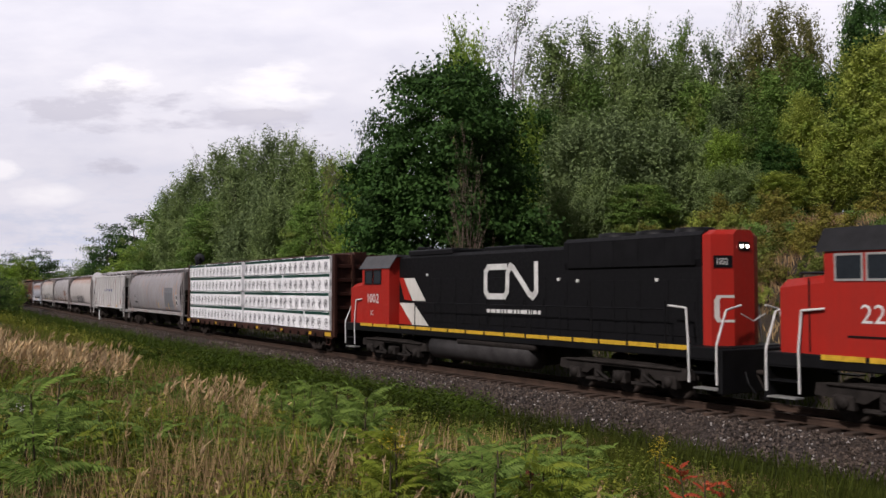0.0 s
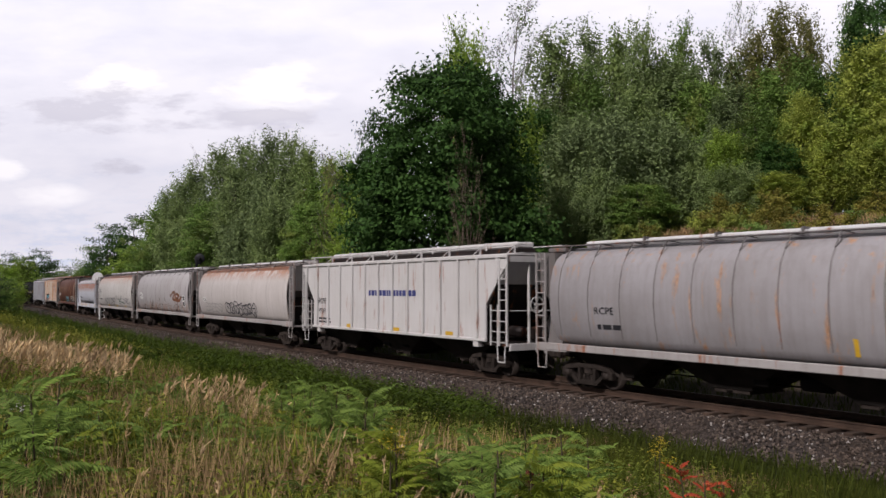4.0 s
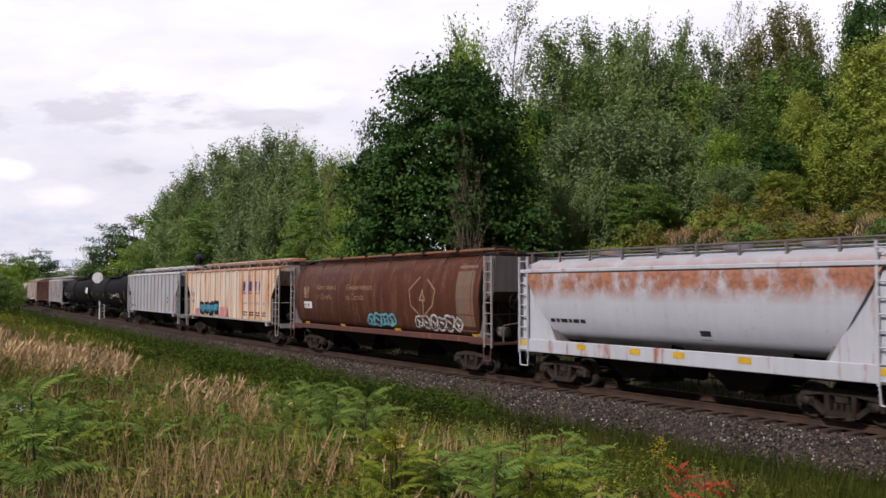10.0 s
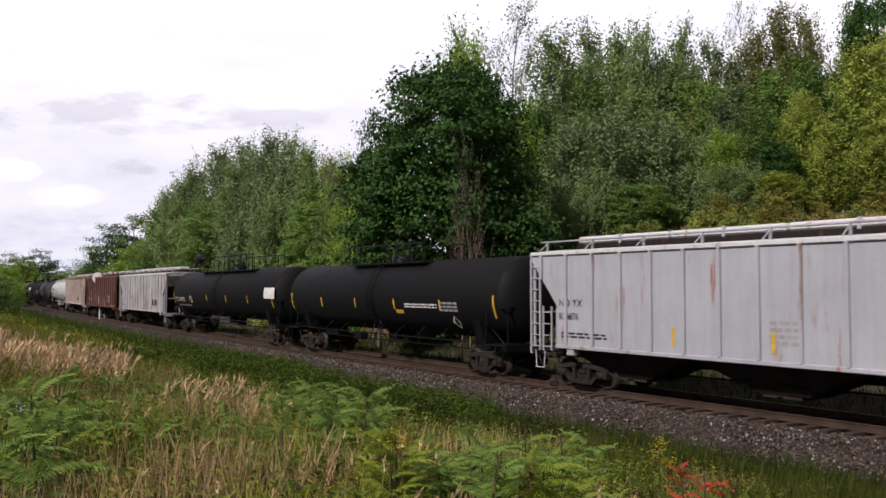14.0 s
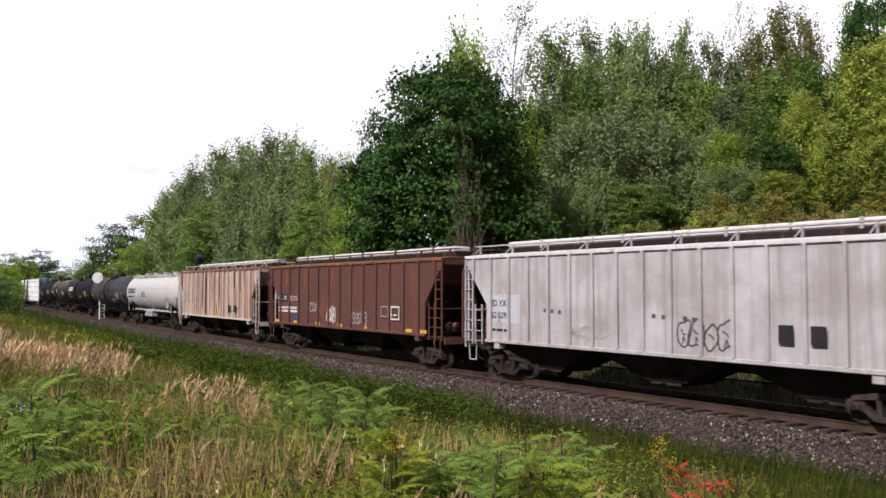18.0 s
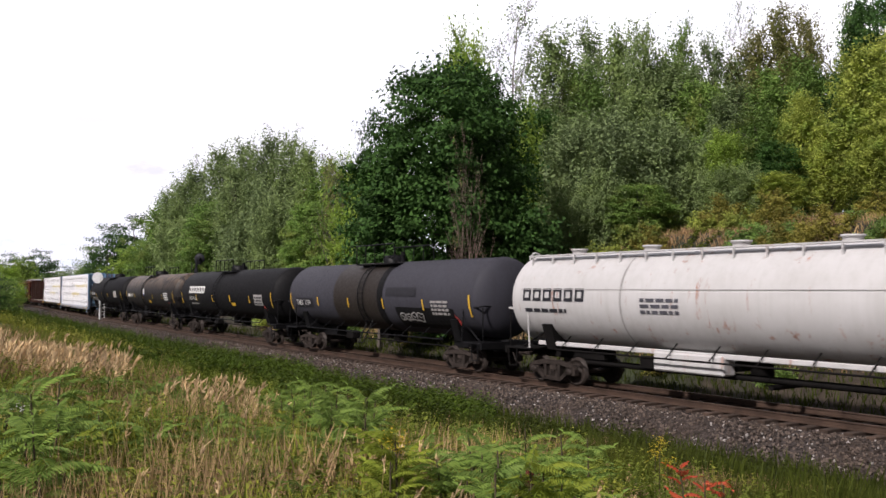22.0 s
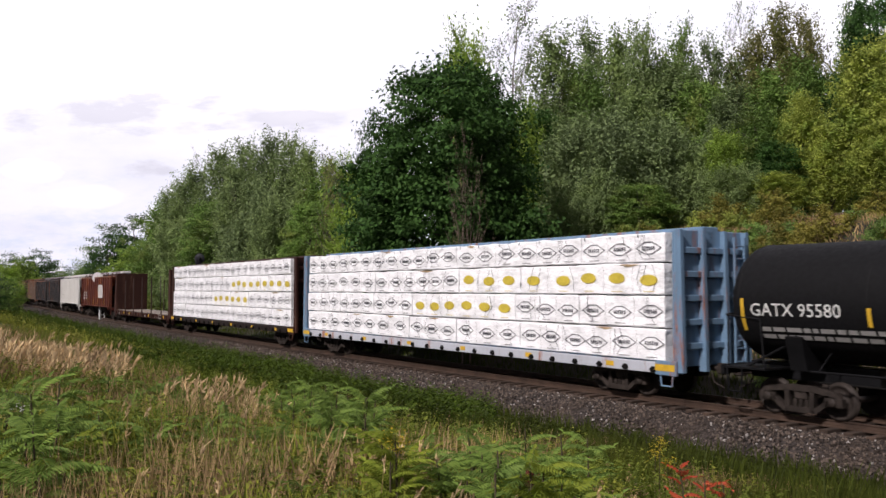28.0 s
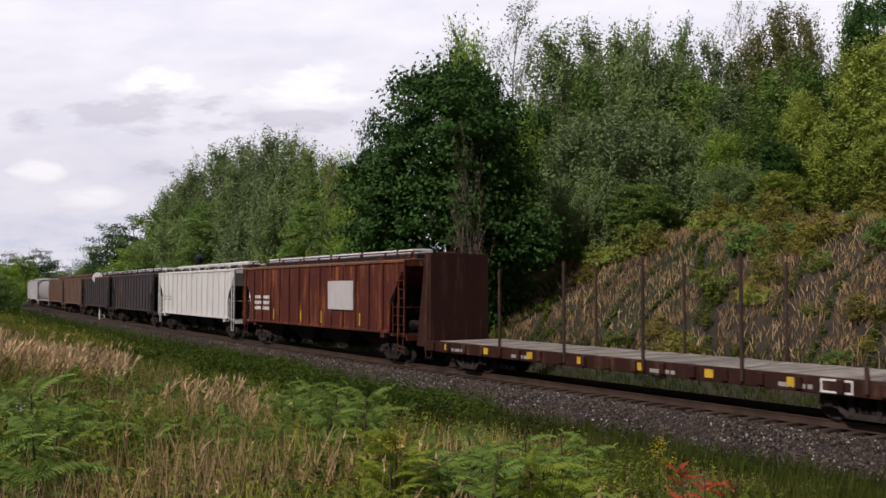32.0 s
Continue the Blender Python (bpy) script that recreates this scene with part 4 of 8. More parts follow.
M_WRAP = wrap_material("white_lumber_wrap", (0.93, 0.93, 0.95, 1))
M_WRAPGREEN = plain("dark_green_wrap_band", (0.012, 0.055, 0.042, 1), 0.5, 0, 0.4, 3, 20)
M_PRINT = plain("grey_print", (0.075, 0.075, 0.09, 1), 0.6, 0, 0.3, 3, 20)
M_PRINTYELLOW = plain("yellow_print", (0.60, 0.47, 0.06, 1), 0.5, 0, 0.2, 3, 20)
M_TIMBER = plain("raw_lumber", (0.42, 0.30, 0.17, 1), 0.8, 0, 0.3, 3, 20)


def lumber_pack(wagon, x0, x1, y0, y1, z0, z1, kind, rnd):
    j = lambda a: rnd.uniform(-a, a)
    ins = j(.035)
    sh = Shape()
    n = max(4, int((x1 - x0) / .45))
    ya, yb = y0 + ins * (1 if y0 < 0 else 0), y1 + ins * (0 if y0 < 0 else 1)
    rings = []
    for i in range(n + 1):
        x = x0 + .015 + (x1 - x0 - .03) * i / n
        c, o, sag = .035, j(.012), j(.018)
        rings.append([(x, ya + c, z0 + .02), (x, yb - c, z0 + .02), (x, yb + o, z0 + .05), (x, yb + o, z1 - .05), (x, yb - c, z1 - .015 + sag), (x, ya + c, z1 - .015 + sag), (x, ya - o, z1 - .05), (x, ya - o, z0 + .05)])
    pk = part("lumber_pack", sh.loft(rings), M_WRAP, wagon)
    if y0 < 0:
        ln = x1 - x0
        face = lambda x, z: -ya + .014
        if kind == "round":
            part("green_band", Shape().box(x0 + .03, x1 - .03, ya - .02, yb - .1, z1 - .17, z1 - .03, .01), M_WRAPGREEN, pk, "dark green band along the wrap")
            k = max(2, int(ln / .62))
            for i in range(k):
                polys = []
                cx, cz = x0 + ln * (i + .5) / k + j(.05), (z0 + z1) / 2 - .07
                polys += ring_polys(cx, cz, .19, .22, .028, 14) + band_polys([(cx - .09, cz - .14), (cx - .04, cz + .06), (cx + .04, cz - .06), (cx + .08, cz + .08), (cx + .02, cz + .13)], .045) + bar(cx - .07, cx + .07, cz - .3, cz - .275)
                mark("printed_mark", polys, face, M_PRINT, pk)
        else:
            k = max(2, int(ln / .95))
            yellow = kind == "yellow"
            for i in range(k):
                polys = []
                cx, cz, a, bb = x0 + ln * (i + .5) / k + j(.06), (z0 + z1) / 2 + j(.05), .46, .165
                hexa = [(cx - a, cz), (cx - a * .3, cz + bb), (cx + a * .3, cz + bb), (cx + a, cz), (cx + a * .3, cz - bb), (cx - a * .3, cz - bb), (cx - a, cz)]
                fold = x0 + ln * (i + 1) / k
                # thin grey line that paints the shade of a fold between prints
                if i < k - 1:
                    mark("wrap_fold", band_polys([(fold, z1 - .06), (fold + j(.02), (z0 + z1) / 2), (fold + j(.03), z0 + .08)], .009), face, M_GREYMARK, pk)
                polys += bar(cx - .2, cx + .22, z0 + .1, z0 + .115) + (bar(cx - a * .9, cx - a * .82, z1 - .12, z1 - .03) if z1 > 4.5 else [])
                if yellow:
                    e = [(cx + a * .72 * math.cos(2 * math.pi * q / 16), cz + bb * .95 * math.sin(2 * math.pi * q / 16)) for q in range(16)]
                    polys.append(e)
                else:
                    polys += band_polys(hexa, .024) + [p for q in range(6) for p in bar(cx - a * .52 + q * a * .18, cx - a * .52 + q * a * .18 + .05, cz - .055, cz + .055)]
                mark("printed_mark", polys, face, M_PRINTYELLOW if yellow else M_PRINT, pk, "yellow oval print" if yellow else "")
            if rnd.random() < .3:
                tx0, tw = x0 + ln * rnd.uniform(.05, .5), ln * rnd.uniform(.15, .4)
                mark("torn_edge", [[(tx0, z1 - .035), (tx0 + tw * .3, z1 - .06 + j(.02)), (tx0 + tw * .6, z1 - .10 + j(.03)), (tx0 + tw, z1 - .04), (tx0 + tw * .5, z1 - .025)]], face, M_TIMBER, pk, "lumber showing at a torn wrap", .004)
            # dark lines that paint the shade of loose folds
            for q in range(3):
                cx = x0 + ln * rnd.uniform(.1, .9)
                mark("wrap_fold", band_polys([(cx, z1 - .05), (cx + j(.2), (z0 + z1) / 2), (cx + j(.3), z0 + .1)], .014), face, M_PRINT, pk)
    return pk


def centre_beam(label, length, frame_m, end_m, pack_kind, runs, seed, sill_m=None):
    w = thing("centre_beam_wagon", label, "wagon", "freight train")
    half, rnd = length / 2, random.Random(seed)
    ex = half - .55
    part("deck", Shape().box(-ex, ex, -1.42, 1.42, .95, 1.04, .01), frame_m, w)
    part("centre_beam", Shape().box(-ex, ex, -.1, .1, 1.0, 4.62).box(-ex, ex, -.32, .32, 4.6, 4.78, .02), frame_m, w)
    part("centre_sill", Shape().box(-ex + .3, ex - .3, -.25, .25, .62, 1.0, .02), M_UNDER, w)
    for s in (-1, 1):
        part("side_sill", Shape().box(-ex, ex, s * 1.36, s * 1.46, .74, 1.04, .015), sill_m or frame_m, w)
        for i in range(22):
            x = -ex + .8 + (2 * ex - 1.6) * i / 21
            part("winch", Shape().box(x - .07, x + .07, s * 1.44, s * 1.52, .76, .92, .02).rod((x - .1, s * 1.48, .83), (x + .1, s * 1.48, .83), .045, 8), M_UNDER, w)
    for e in (-1, 1):
        bk = part("bulkhead", Shape().box(e * ex, e * (ex - .14), -1.42, 1.42, .95, 4.66, .02), end_m, w, "steel end bulkhead")
        for y in (-1.36, -.45, .45, 1.36):
            part("bulkhead_post", Shape().prism([(e * ex, .8), (e * (ex + .24), .8), (e * (ex + .16), 4.66), (e * ex, 4.66)], y - .06, y + .06, "y"), end_m, bk)
        for z in (1.5, 2.15, 2.8, 3.45, 4.1):
            part("bulkhead_stiffener", Shape().box(e * ex, e * (ex + .12), -1.36, 1.36, z - .09, z + .09, .02), end_m, bk)
        part("end_ladder", ladder(e * (ex + .26), .9, .9, 4.5, .42, "y"), end_m, w)
        part("corner_plate", Shape().box(e * (ex - .7), e * (ex + .05), -1.5, -1.4, .7, 1.1, .02), end_m, w)
        mark("reflector", bar(e * (ex - .35) - .35, e * (ex - .35) + .35, .82, 1.0), lambda x, z: 1.5, M_YELLOW, w)
        part("stirrup_step", stirrup(e * (ex - .3), -1.48, .42, .8), frame_m, w)
        truck(w, e * (half - 3.1))
    for i in range(6):
        x = -ex + 2.5 + (2 * ex - 5) * i / 5
        mark("reflector", bar(x - .16, x + .16, .82, .96), lambda x_, z_: 1.46, M_YELLOW, w)
    tiers = [1.05, 1.96, 2.87, 3.78, 4.62]
    for x0, x1 in runs:
        for ti in range(4):
            n = max(2, round((x1 - x0) / 3.2))
            cuts = [x0 + (x1 - x0) * i / n + (rnd.uniform(-.3, .3) if 0 < i < n else 0) for i in range(n + 1)]
            for a, b in zip(cuts, cuts[1:]):
                kind = pack_kind
                if pack_kind == "hexagon" and ((ti == 2 and a > 1) or (ti == 1 and -4 < a < 1.5)):
                    kind = "yellow"
                lumber_pack(w, a, b, -1.40, -.13, tiers[ti], tiers[ti + 1], kind, rnd)
                lumber_pack(w, a, b, .13, 1.40, tiers[ti], tiers[ti + 1], kind, rnd)
    couplers(w, half)
    return w, half, lambda x, z: 1.46


def stake_flat(label, length, frame_m, deck_m, stake_m):
    w = thing("flat_wagon", label, "wagon", "freight train")
    half = length / 2
    ex = half - .55
    part("frame", Shape().box(-ex, ex, -1.3, 1.3, .82, .98, .02).box(-ex + .6, ex - .6, -.3, .3, .55, .86, .02), frame_m, w)
    for s in (-1, 1):
        part("side_sill", Shape().box(-ex, ex, s * 1.34, s * 1.44, .66, 1.06, .015), frame_m, w)
        for i in range(19):
            x = -ex + .7 + (2 * ex - 1.4) * i / 18
            part("stake_pocket", Shape().box(x - .09, x + .09, s * 1.44, s * 1.53, .72, 1.02, .015), frame_m, w)
    n = 62
    rnd = random.Random(5)
    for i in range(n):
        a, b = -ex + 1.0 + (2 * ex - 2) * i / n, -ex + 1.0 + (2 * ex - 2) * (i + 1) / n
        z = 1.06 + rnd.uniform(0, .02)
        part("deck_board", Shape().box(a + .008, b - .008, -1.36, 1.36, .98, z, .008), deck_m, w)
    for e in (-1, 1):
        bk = part("bulkhead", Shape().box(e * (ex - .25), e * (ex - .38), -1.4, 1.4, 1.0, 4.45, .02), frame_m, w, "rusty brown end bulkhead")
        for y in (-1.36, -.5, .5, 1.36):
            part("bulkhead_post", Shape().prism([(e * (ex - .26), .8), (e * (ex + .55), .8), (e * (ex - .05), 4.45), (e * (ex - .26), 4.45)], y - .07, y + .07, "y"), frame_m, bk)
        for z in (1.6, 2.3, 3.0, 3.7, 4.3):
            part("bulkhead_stiffener", Shape().box(e * (ex - .26), e * (ex - .1), -1.36, 1.36, z - .07, z + .07, .02), frame_m, bk)
        truck(w, e * (half - 3.0))
        part("stirrup_step", stirrup(e * (ex - .3), -1.42, .4, .75), frame_m, w)
    for x, y, top in ((-5.2, -1.49, 3.7), (-1.9, -1.49, 3.9), (1.4, -1.49, 3.95), (4.7, -1.49, 3.95), (7.95, -1.49, 1.35), (-3.6, 1.49, 3.8), (.3, 1.49, 3.85), (3.9, 1.49, 3.8), (7.2, 1.49, 3.9)):
        part("stake", Shape().box(x - .042, x + .042, y - .04, y + .04, .75, top, .012), stake_m, w)
    for i in range(8):
        x = -ex + 1.6 + (2 * ex - 3.2) * i / 7
        mark("reflector", bar(x - .14, x + .14, .76, .98), lambda x_, z_: 1.445, M_YELLOW, w)
    couplers(w, half)
    return w, half, lambda x, z: 1.44


# ---- diesel locomotive ----
M_RED = paint("red_loco_paint", (0.37, 0.016, 0.009, 1), 0.0, 0.4, 0.5, 1.0)
M_LOCOBLACK = paint("black_loco_paint", (0.003, 0.003, 0.004, 1), 0.0, 0.3, 0.62, 2.0)
M_GLASS = plain("dark_cab_glass", (0.02, 0.025, 0.03, 1), 0.08, 0, 0.1, 2, 10, 0.0)
M_LOCOTANK = plain("dusty_fuel_tank", (0.045, 0.042, 0.042, 1), 0.6, 0, 0.5, 1.5, 25, 0.3)
M_LOCOTRUCK = plain("loco_truck_steel", (0.026, 0.022, 0.020, 1), 0.75, 0, 0.5, 3, 25, 0.4)
M_LOCOWHITE = paint("white_loco_paint", (0.62, 0.61, 0.57, 1), 0.0, 0.3, 0.5, 3.0)


def glow(name, color, strength):
    m, t, b = nodes_of(name)
    b.inputs["Base Color"].default_value = color
    b.inputs["Emission Color"].default_value = color
    b.inputs["Emission Strength"].default_value = strength
    return m


M_HEADLIGHT = glow("lit_headlight", (1.0, 0.93, 0.8, 1), 6.0)


LOCO_WHEELS = []


def loco_truck(w, x):
    tr = part("truck", Shape().box(-2.6, 2.6, -.9, .9, .55, .75, .03), M_LOCOTRUCK, w)
    tr.location = (x, 0, 0)
    for s in (-1, 1):
        sh = Shape().prism([(-2.65, .6), (-1.4, .5), (-.95, .78), (.95, .78), (1.4, .5), (2.65, .6), (2.6, .88), (1.2, .98), (-1.2, .98), (-2.6, .88)], s * 1.02, s * 1.2, "y")
        for a in (-1.9, 0, 1.9):
            sh.box(a - .26, a + .26, s * 1.0, s * 1.28, .3, .66, .04)
            sh.lathe([(s * 1.28, .16), (s * 1.34, .15), (s * 1.37, .05)], 10, "y", (a, 0, .5))
        for a in (-.95, .95):
            sh.lathe([(.42, .13), (.78, .13)], 10, "z", (a, s * 1.16, 0))
            sh.box(a - .5, a + .5, s * 1.06, s * 1.24, .3, .4, .02)
            sh.rod((a, s * 1.25, .62), (a + .55, s * 1.25, .36), .05, 6)
        sh.rod((-2.3, s * 1.22, .88), (2.3, s * 1.22, .86), .045, 6)
        part("sideframe", sh, M_LOCOTRUCK, tr)
        part("sand_pipe", Shape().pipe([(2.5, s * 1.1, 1.2), (2.6, s * 1.05, .5), (2.5, s * .85, .15)], .025, 5), M_LOCOTRUCK, tr)
    for a in (-1.9, 0, 1.9):
        ws = part("wheelset", ME_LOCOWHEEL, None, tr)
        ws.location = (a, 0, .5)
        LOCO_WHEELS.append((ws, a))
    return tr


ME_LOCOWHEEL = wheelset_shape(.5).mesh("wheelset", M_STEEL)


def locomotive(label, length, second=False):
    w = thing("locomotive", label, "locomotive", "freight train")
    half = length / 2
    hood_m = M_LOCOBLACK
    part("underframe", Shape().box(-half + .7, half - .7, -1.5, 1.5, 1.22, 1.55, .03), M_BLACK, w)
    for s in (-1, 1):
        n = 16
        for i in range(n):
            a, b = -8.9 + 18.4 * i / n, -8.9 + 18.4 * (i + 1) / n
            part("sill_stripe", Shape().box(a + .05, b - .05, s * 1.5, s * 1.525, 1.44, 1.56), M_YELLOW, w)
    # long hood, from the cab to the red end
    hz = 4.42
    hood = part("long_hood", Shape().loft([[(x, -1.0, 1.55), (x, 1.0, 1.55), (x, 1.0, hz - .12), (x, .86, hz), (x, -.86, hz), (x, -1.0, hz - .12)] for x in (-6.4, 4.0)]), hood_m, w)
    rad = [[(x, -1.0, 1.55), (x, 1.0, 1.55), (x, 1.0, 3.65), (x, k, 3.85), (x, k, 4.5), (x, .9, 4.62), (x, -.9, 4.62), (x, -k, 4.5), (x, -k, 3.85), (x, -1.0, 3.65)] for x, k in ((4.0, 1.06), (9.5, 1.06))]
    part("radiator_section", Shape().loft(rad), hood_m, w)
    for s in (-1, 1):
        g = part("radiator_grille", Shape().box(4.15, 9.3, s * 1.06, s * 1.072, 3.7, 4.46), M_BLACK, w)
        for i in range(6):
            x = 4.2 + 5.0 * i / 5
            part("grille_bar", Shape().box(x - .02, x + .02, s * 1.07, s * 1.08, 3.68, 4.48), M_BLACK, g)
    for x, r in ((5.4, .66), (7.0, .66), (8.4, .58)):
        part("roof_fan", Shape().lathe([(4.6, r), (4.76, r - .02), (4.78, .5)], 20, "z", (x, 0, 0)), M_BLACK, w)
    part("exhaust_silencer", Shape().box(-1.2, 1.2, -.45, .45, 4.4, 4.6, .04), M_BLACK, w)
    part("dynamic_brake", Shape().box(-5.8, -2.6, -.95, .95, 4.35, 4.62, .06), M_BLACK, w)
    for i in range(13):
        x = -3.7 + 12.6 * i / 12
        part("hood_door", Shape().box(x - .44, x + .44, -1.022, -1.0, 1.75, 3.45 if x < 3.6 else 3.3, .008), hood_m, hood)
        part("door_handle", Shape().box(x + .3, x + .35, -1.05, -1.02, 2.5, 2.7), M_BLACK, hood)
    for x, z in ((-4.2, 3.6), (3.7, 3.35), (4.6, 3.3), (7.9, 3.3)):
        part("lifting_light", Shape().box(x - .05, x + .05, -1.06, -1.0, z - .05, z + .05, .01), M_WHITE, hood)
    # red end
    rr = [[(x, -k, 1.55), (x, k, 1.55), (x, k * hk, 4.5), (x, .7 * k, 4.64), (x, -.7 * k, 4.64), (x, -k * hk, 4.5)] for x, k, hk in ((9.5, 1.0, 1.0), (9.75, .97, 1.0), (10.05, .42, 1.0))]
    end = part("rear_hood", Shape().loft(rr), M_RED, w, "red hood end")
    part("lamp_housing", Shape().box(10.02, 10.07, -.22, .22, 4.08, 4.32, .01), M_BLACK, end)
    for y in (-.12, .12):
        part("headlight", Shape().lathe([(10.06, .05), (10.1, .05), (10.105, .01)], 12, "x", (0, y, 4.2)), M_HEADLIGHT if not second else M_WHITE, end)
    part("number_board", Shape().prism([(9.78, -.90), (9.80, -.93), (10.05, -.47), (10.03, -.45)], 3.62, 3.94, "z"), M_BLACK, end)
    # cab and nose
    M_CABROOF = plain("grey_cab_roof" if not second else "dark_cab_roof", (0.07, 0.07, 0.075, 1) if not second else (.02, .02, .022, 1), .6)
    cab_r = [[(x, -1.5, 1.55), (x, 1.5, 1.55), (x, 1.5, 3.95), (x, 1.15, 4.36), (x, -1.15, 4.36), (x, -1.5, 3.95)] for x in (-8.75, -6.4)]
    cab = part("cab", Shape().loft(cab_r), M_RED, w, "red driver's cab")
    part("cab_roof", Shape().loft([[(x, -1.55, 3.9), (x, -1.18, 4.38), (x, 1.18, 4.38), (x, 1.55, 3.9), (x, 1.18, 4.46), (x, -1.18, 4.46)] for x in (-8.95, -6.3)]), M_CABROOF, cab)
    nose = [[(x, -k, 1.55), (x, k, 1.55), (x, k, h - .2), (x, k - .3, h), (x, -k + .3, h), (x, -k, h - .2)] for x, k, h in ((-10.12, 1.2, 3.12), (-9.98, 1.4, 3.28), (-8.75, 1.44, 3.4))]
    part("nose", Shape().loft(nose), M_RED, w)
    for s in (-1, 1):
        for x0, x1 in ((-8.45, -7.85), (-7.7, -7.1)):
            wn = part("side_window", Shape().box(x0, x1, s * 1.495, s * 1.51, 3.28, 3.8), M_GLASS, cab)
            part("window_frame", Shape().box(x0 - .04, x1 + .04, s * 1.5, s * 1.53, 3.23, 3.28).box(x0 - .04, x1 + .04, s * 1.5, s * 1.53, 3.8, 3.85).box(x0 - .04, x0, s * 1.5, s * 1.53, 3.28, 3.8).box(x1, x1 + .04, s * 1.5, s * 1.53, 3.28, 3.8), M_GREYMARK if second else M_BLACK, wn)
    for y0, y1 in ((-1.3, -.75), (-.65, -.05), (.05, .65), (.75, 1.3)):
        part("windscreen", Shape().box(-8.78, -8.74, y0, y1, 3.5, 3.95), M_GLASS, cab)
    part("sun_visor", Shape().box(-9.1, -8.72, -1.45, 1.45, 4.0, 4.05), M_CABROOF, cab)
    part("horn", Shape().rod((-5.9, 0, 4.55), (-5.9, 0, 4.7), .03, 6).rod((-6.2, .1, 4.72), (-5.6, .1, 4.74), .05, 8, .09).rod((-5.7, -.1, 4.72), (-6.3, -.1, 4.74), .05, 8, .09), M_BLACK, w)
    # tank, steps and rails
    tank = [(-1.3, 1.1), (-1.42, .85), (-1.3, .5), (-1.0, .36), (1.0, .36), (1.3, .5), (1.42, .85), (1.3, 1.1)]
    part("fuel_tank", Shape().prism(tank[:3] + tank[5:], -3.4, 2.6).lathe([(-3.5, .1), (-3.42, .46), (2.62, .46), (2.7, .1)], 18, "x", (0, -1.0, .84)).lathe([(-3.5, .1), (-3.42, .46), (2.62, .46), (2.7, .1)], 18, "x", (0, 1.0, .84)), M_LOCOTANK, w)
    part("air_reservoir", Shape().lathe([(-1.6, .05), (-1.5, .17), (2.9, .17), (3.0, .05)], 12, "x", (0, -1.3, 1.15)), M_LOCOTRUCK, w)
    for e in (-1, 1):
        loco_truck(w, e * 6.6)
        pl = part("pilot", Shape().box(e * (half - .75), e * (half - .6), -1.45, 1.45, .35, 1.5, .03), M_BLACK, w)
        for s in (-1, 1):
            for z in (.45, .85, 1.2):
                part("step", Shape().box(e * (half - 1.5), e * (half - .72), s * 1.48, s * 1.15, z, z + .04), M_CHROME if z < .6 else M_BLACK, pl)
            part("grab_rail", Shape().pipe([(e * (half - 1.62), s * 1.5, .6), (e * (half - 1.62), s * 1.52, 1.6), (e * (half - 1.7), s * 1.5, 2.55), (e * (half - 2.3), s * 1.5, 2.6)], .03, 6), M_WHITE, w, "white grab rail")
            part("grab_rail", Shape().pipe([(e * (half - .72), s * 1.5, .6), (e * (half - .72), s * 1.5, 1.6), (e * (half - .72), s * 1.1, 2.5), (e * (half - .72), s * .5, 2.62)], .03, 6), M_WHITE, w, "white grab rail")
        part("end_chain", Shape().pipe([(e * (half - .72), -.5, 2.4), (e * (half - .72), 0, 2.2), (e * (half - .72), .5, 2.4)], .015, 4), M_WHITE, w)
        part("air_hose", Shape().pipe([(e * (half - .62), -.5, .9), (e * (half - .5), -.52, .6), (e * (half - .35), -.45, .35)], .03, 6), M_BLACK, w)
    for s in (-1, 1):
        hr = Shape().pipe([(-4.4, s * 1.48, 2.5), (8.6, s * 1.48, 2.5)], .02, 5)
        for i in range(10):
            x = -4.4 + 13 * i / 9
            hr.rod((x, s * 1.48, 1.5), (x, s * 1.48, 2.5), .02, 5)
        part("handrail", hr, M_BLACK, w)
    couplers(w, half)
    flat = lambda x, z: 1.5 if x < -6.4 else 1.023
    if not second:
        top = lambda x, z: 1.03
        mark("cab_stripe", [[(-6.38, 3.5), (-5.95, 2.6), (-5.35, 2.56), (-6.0, 3.5)]], top, M_RED, w)
        mark("stripe", [[(-6.0, 3.48), (-5.3, 2.56), (-4.29, 2.56), (-5.15, 3.48)]], top, M_LOCOWHITE, w, "white diagonal stripe")
        mark("stripe", [[(-6.36, 2.46), (-5.3, 1.58), (-4.07, 1.58), (-5.2, 2.46)]], top, M_LOCOWHITE, w, "white diagonal stripe")
        mark("cab_stripe", [[(-6.38, 2.5), (-6.38, 1.58), (-5.32, 1.58)]], top, M_RED, w)
        c = band_polys([(.95, 3.82), (-.1, 3.82), (-.26, 3.65), (-.26, 2.95), (-.1, 2.78), (.85, 2.78), (1.0, 2.95), (1.03, 3.6), (1.18, 3.84), (1.35, 3.76), (2.2, 2.9), (2.4, 2.78), (2.58, 2.95), (2.58, 3.9)], .21)
        mark("company_mark", c, top, M_WHITE, w, "white winding ribbon emblem", .012)
        mark("web_line", bars_of_type(3, -.2, 2.8, 2.2, 2.42, 1), top, M_WHITE, w)
        corner = lambda x, z: .97 - (x - 9.75) * 1.833
        mark("emblem_end", band_polys([(10.04, 2.85), (9.86, 2.85), (9.83, 2.75), (9.83, 2.3), (9.86, 2.2), (10.04, 2.2)], .07), corner, M_LOCOWHITE, w, "", .02)
        mark("number", moved_polys(text_polys("1002", .55), -8.35, 2.45), flat, M_WHITE, w, "white number 1002", .012)
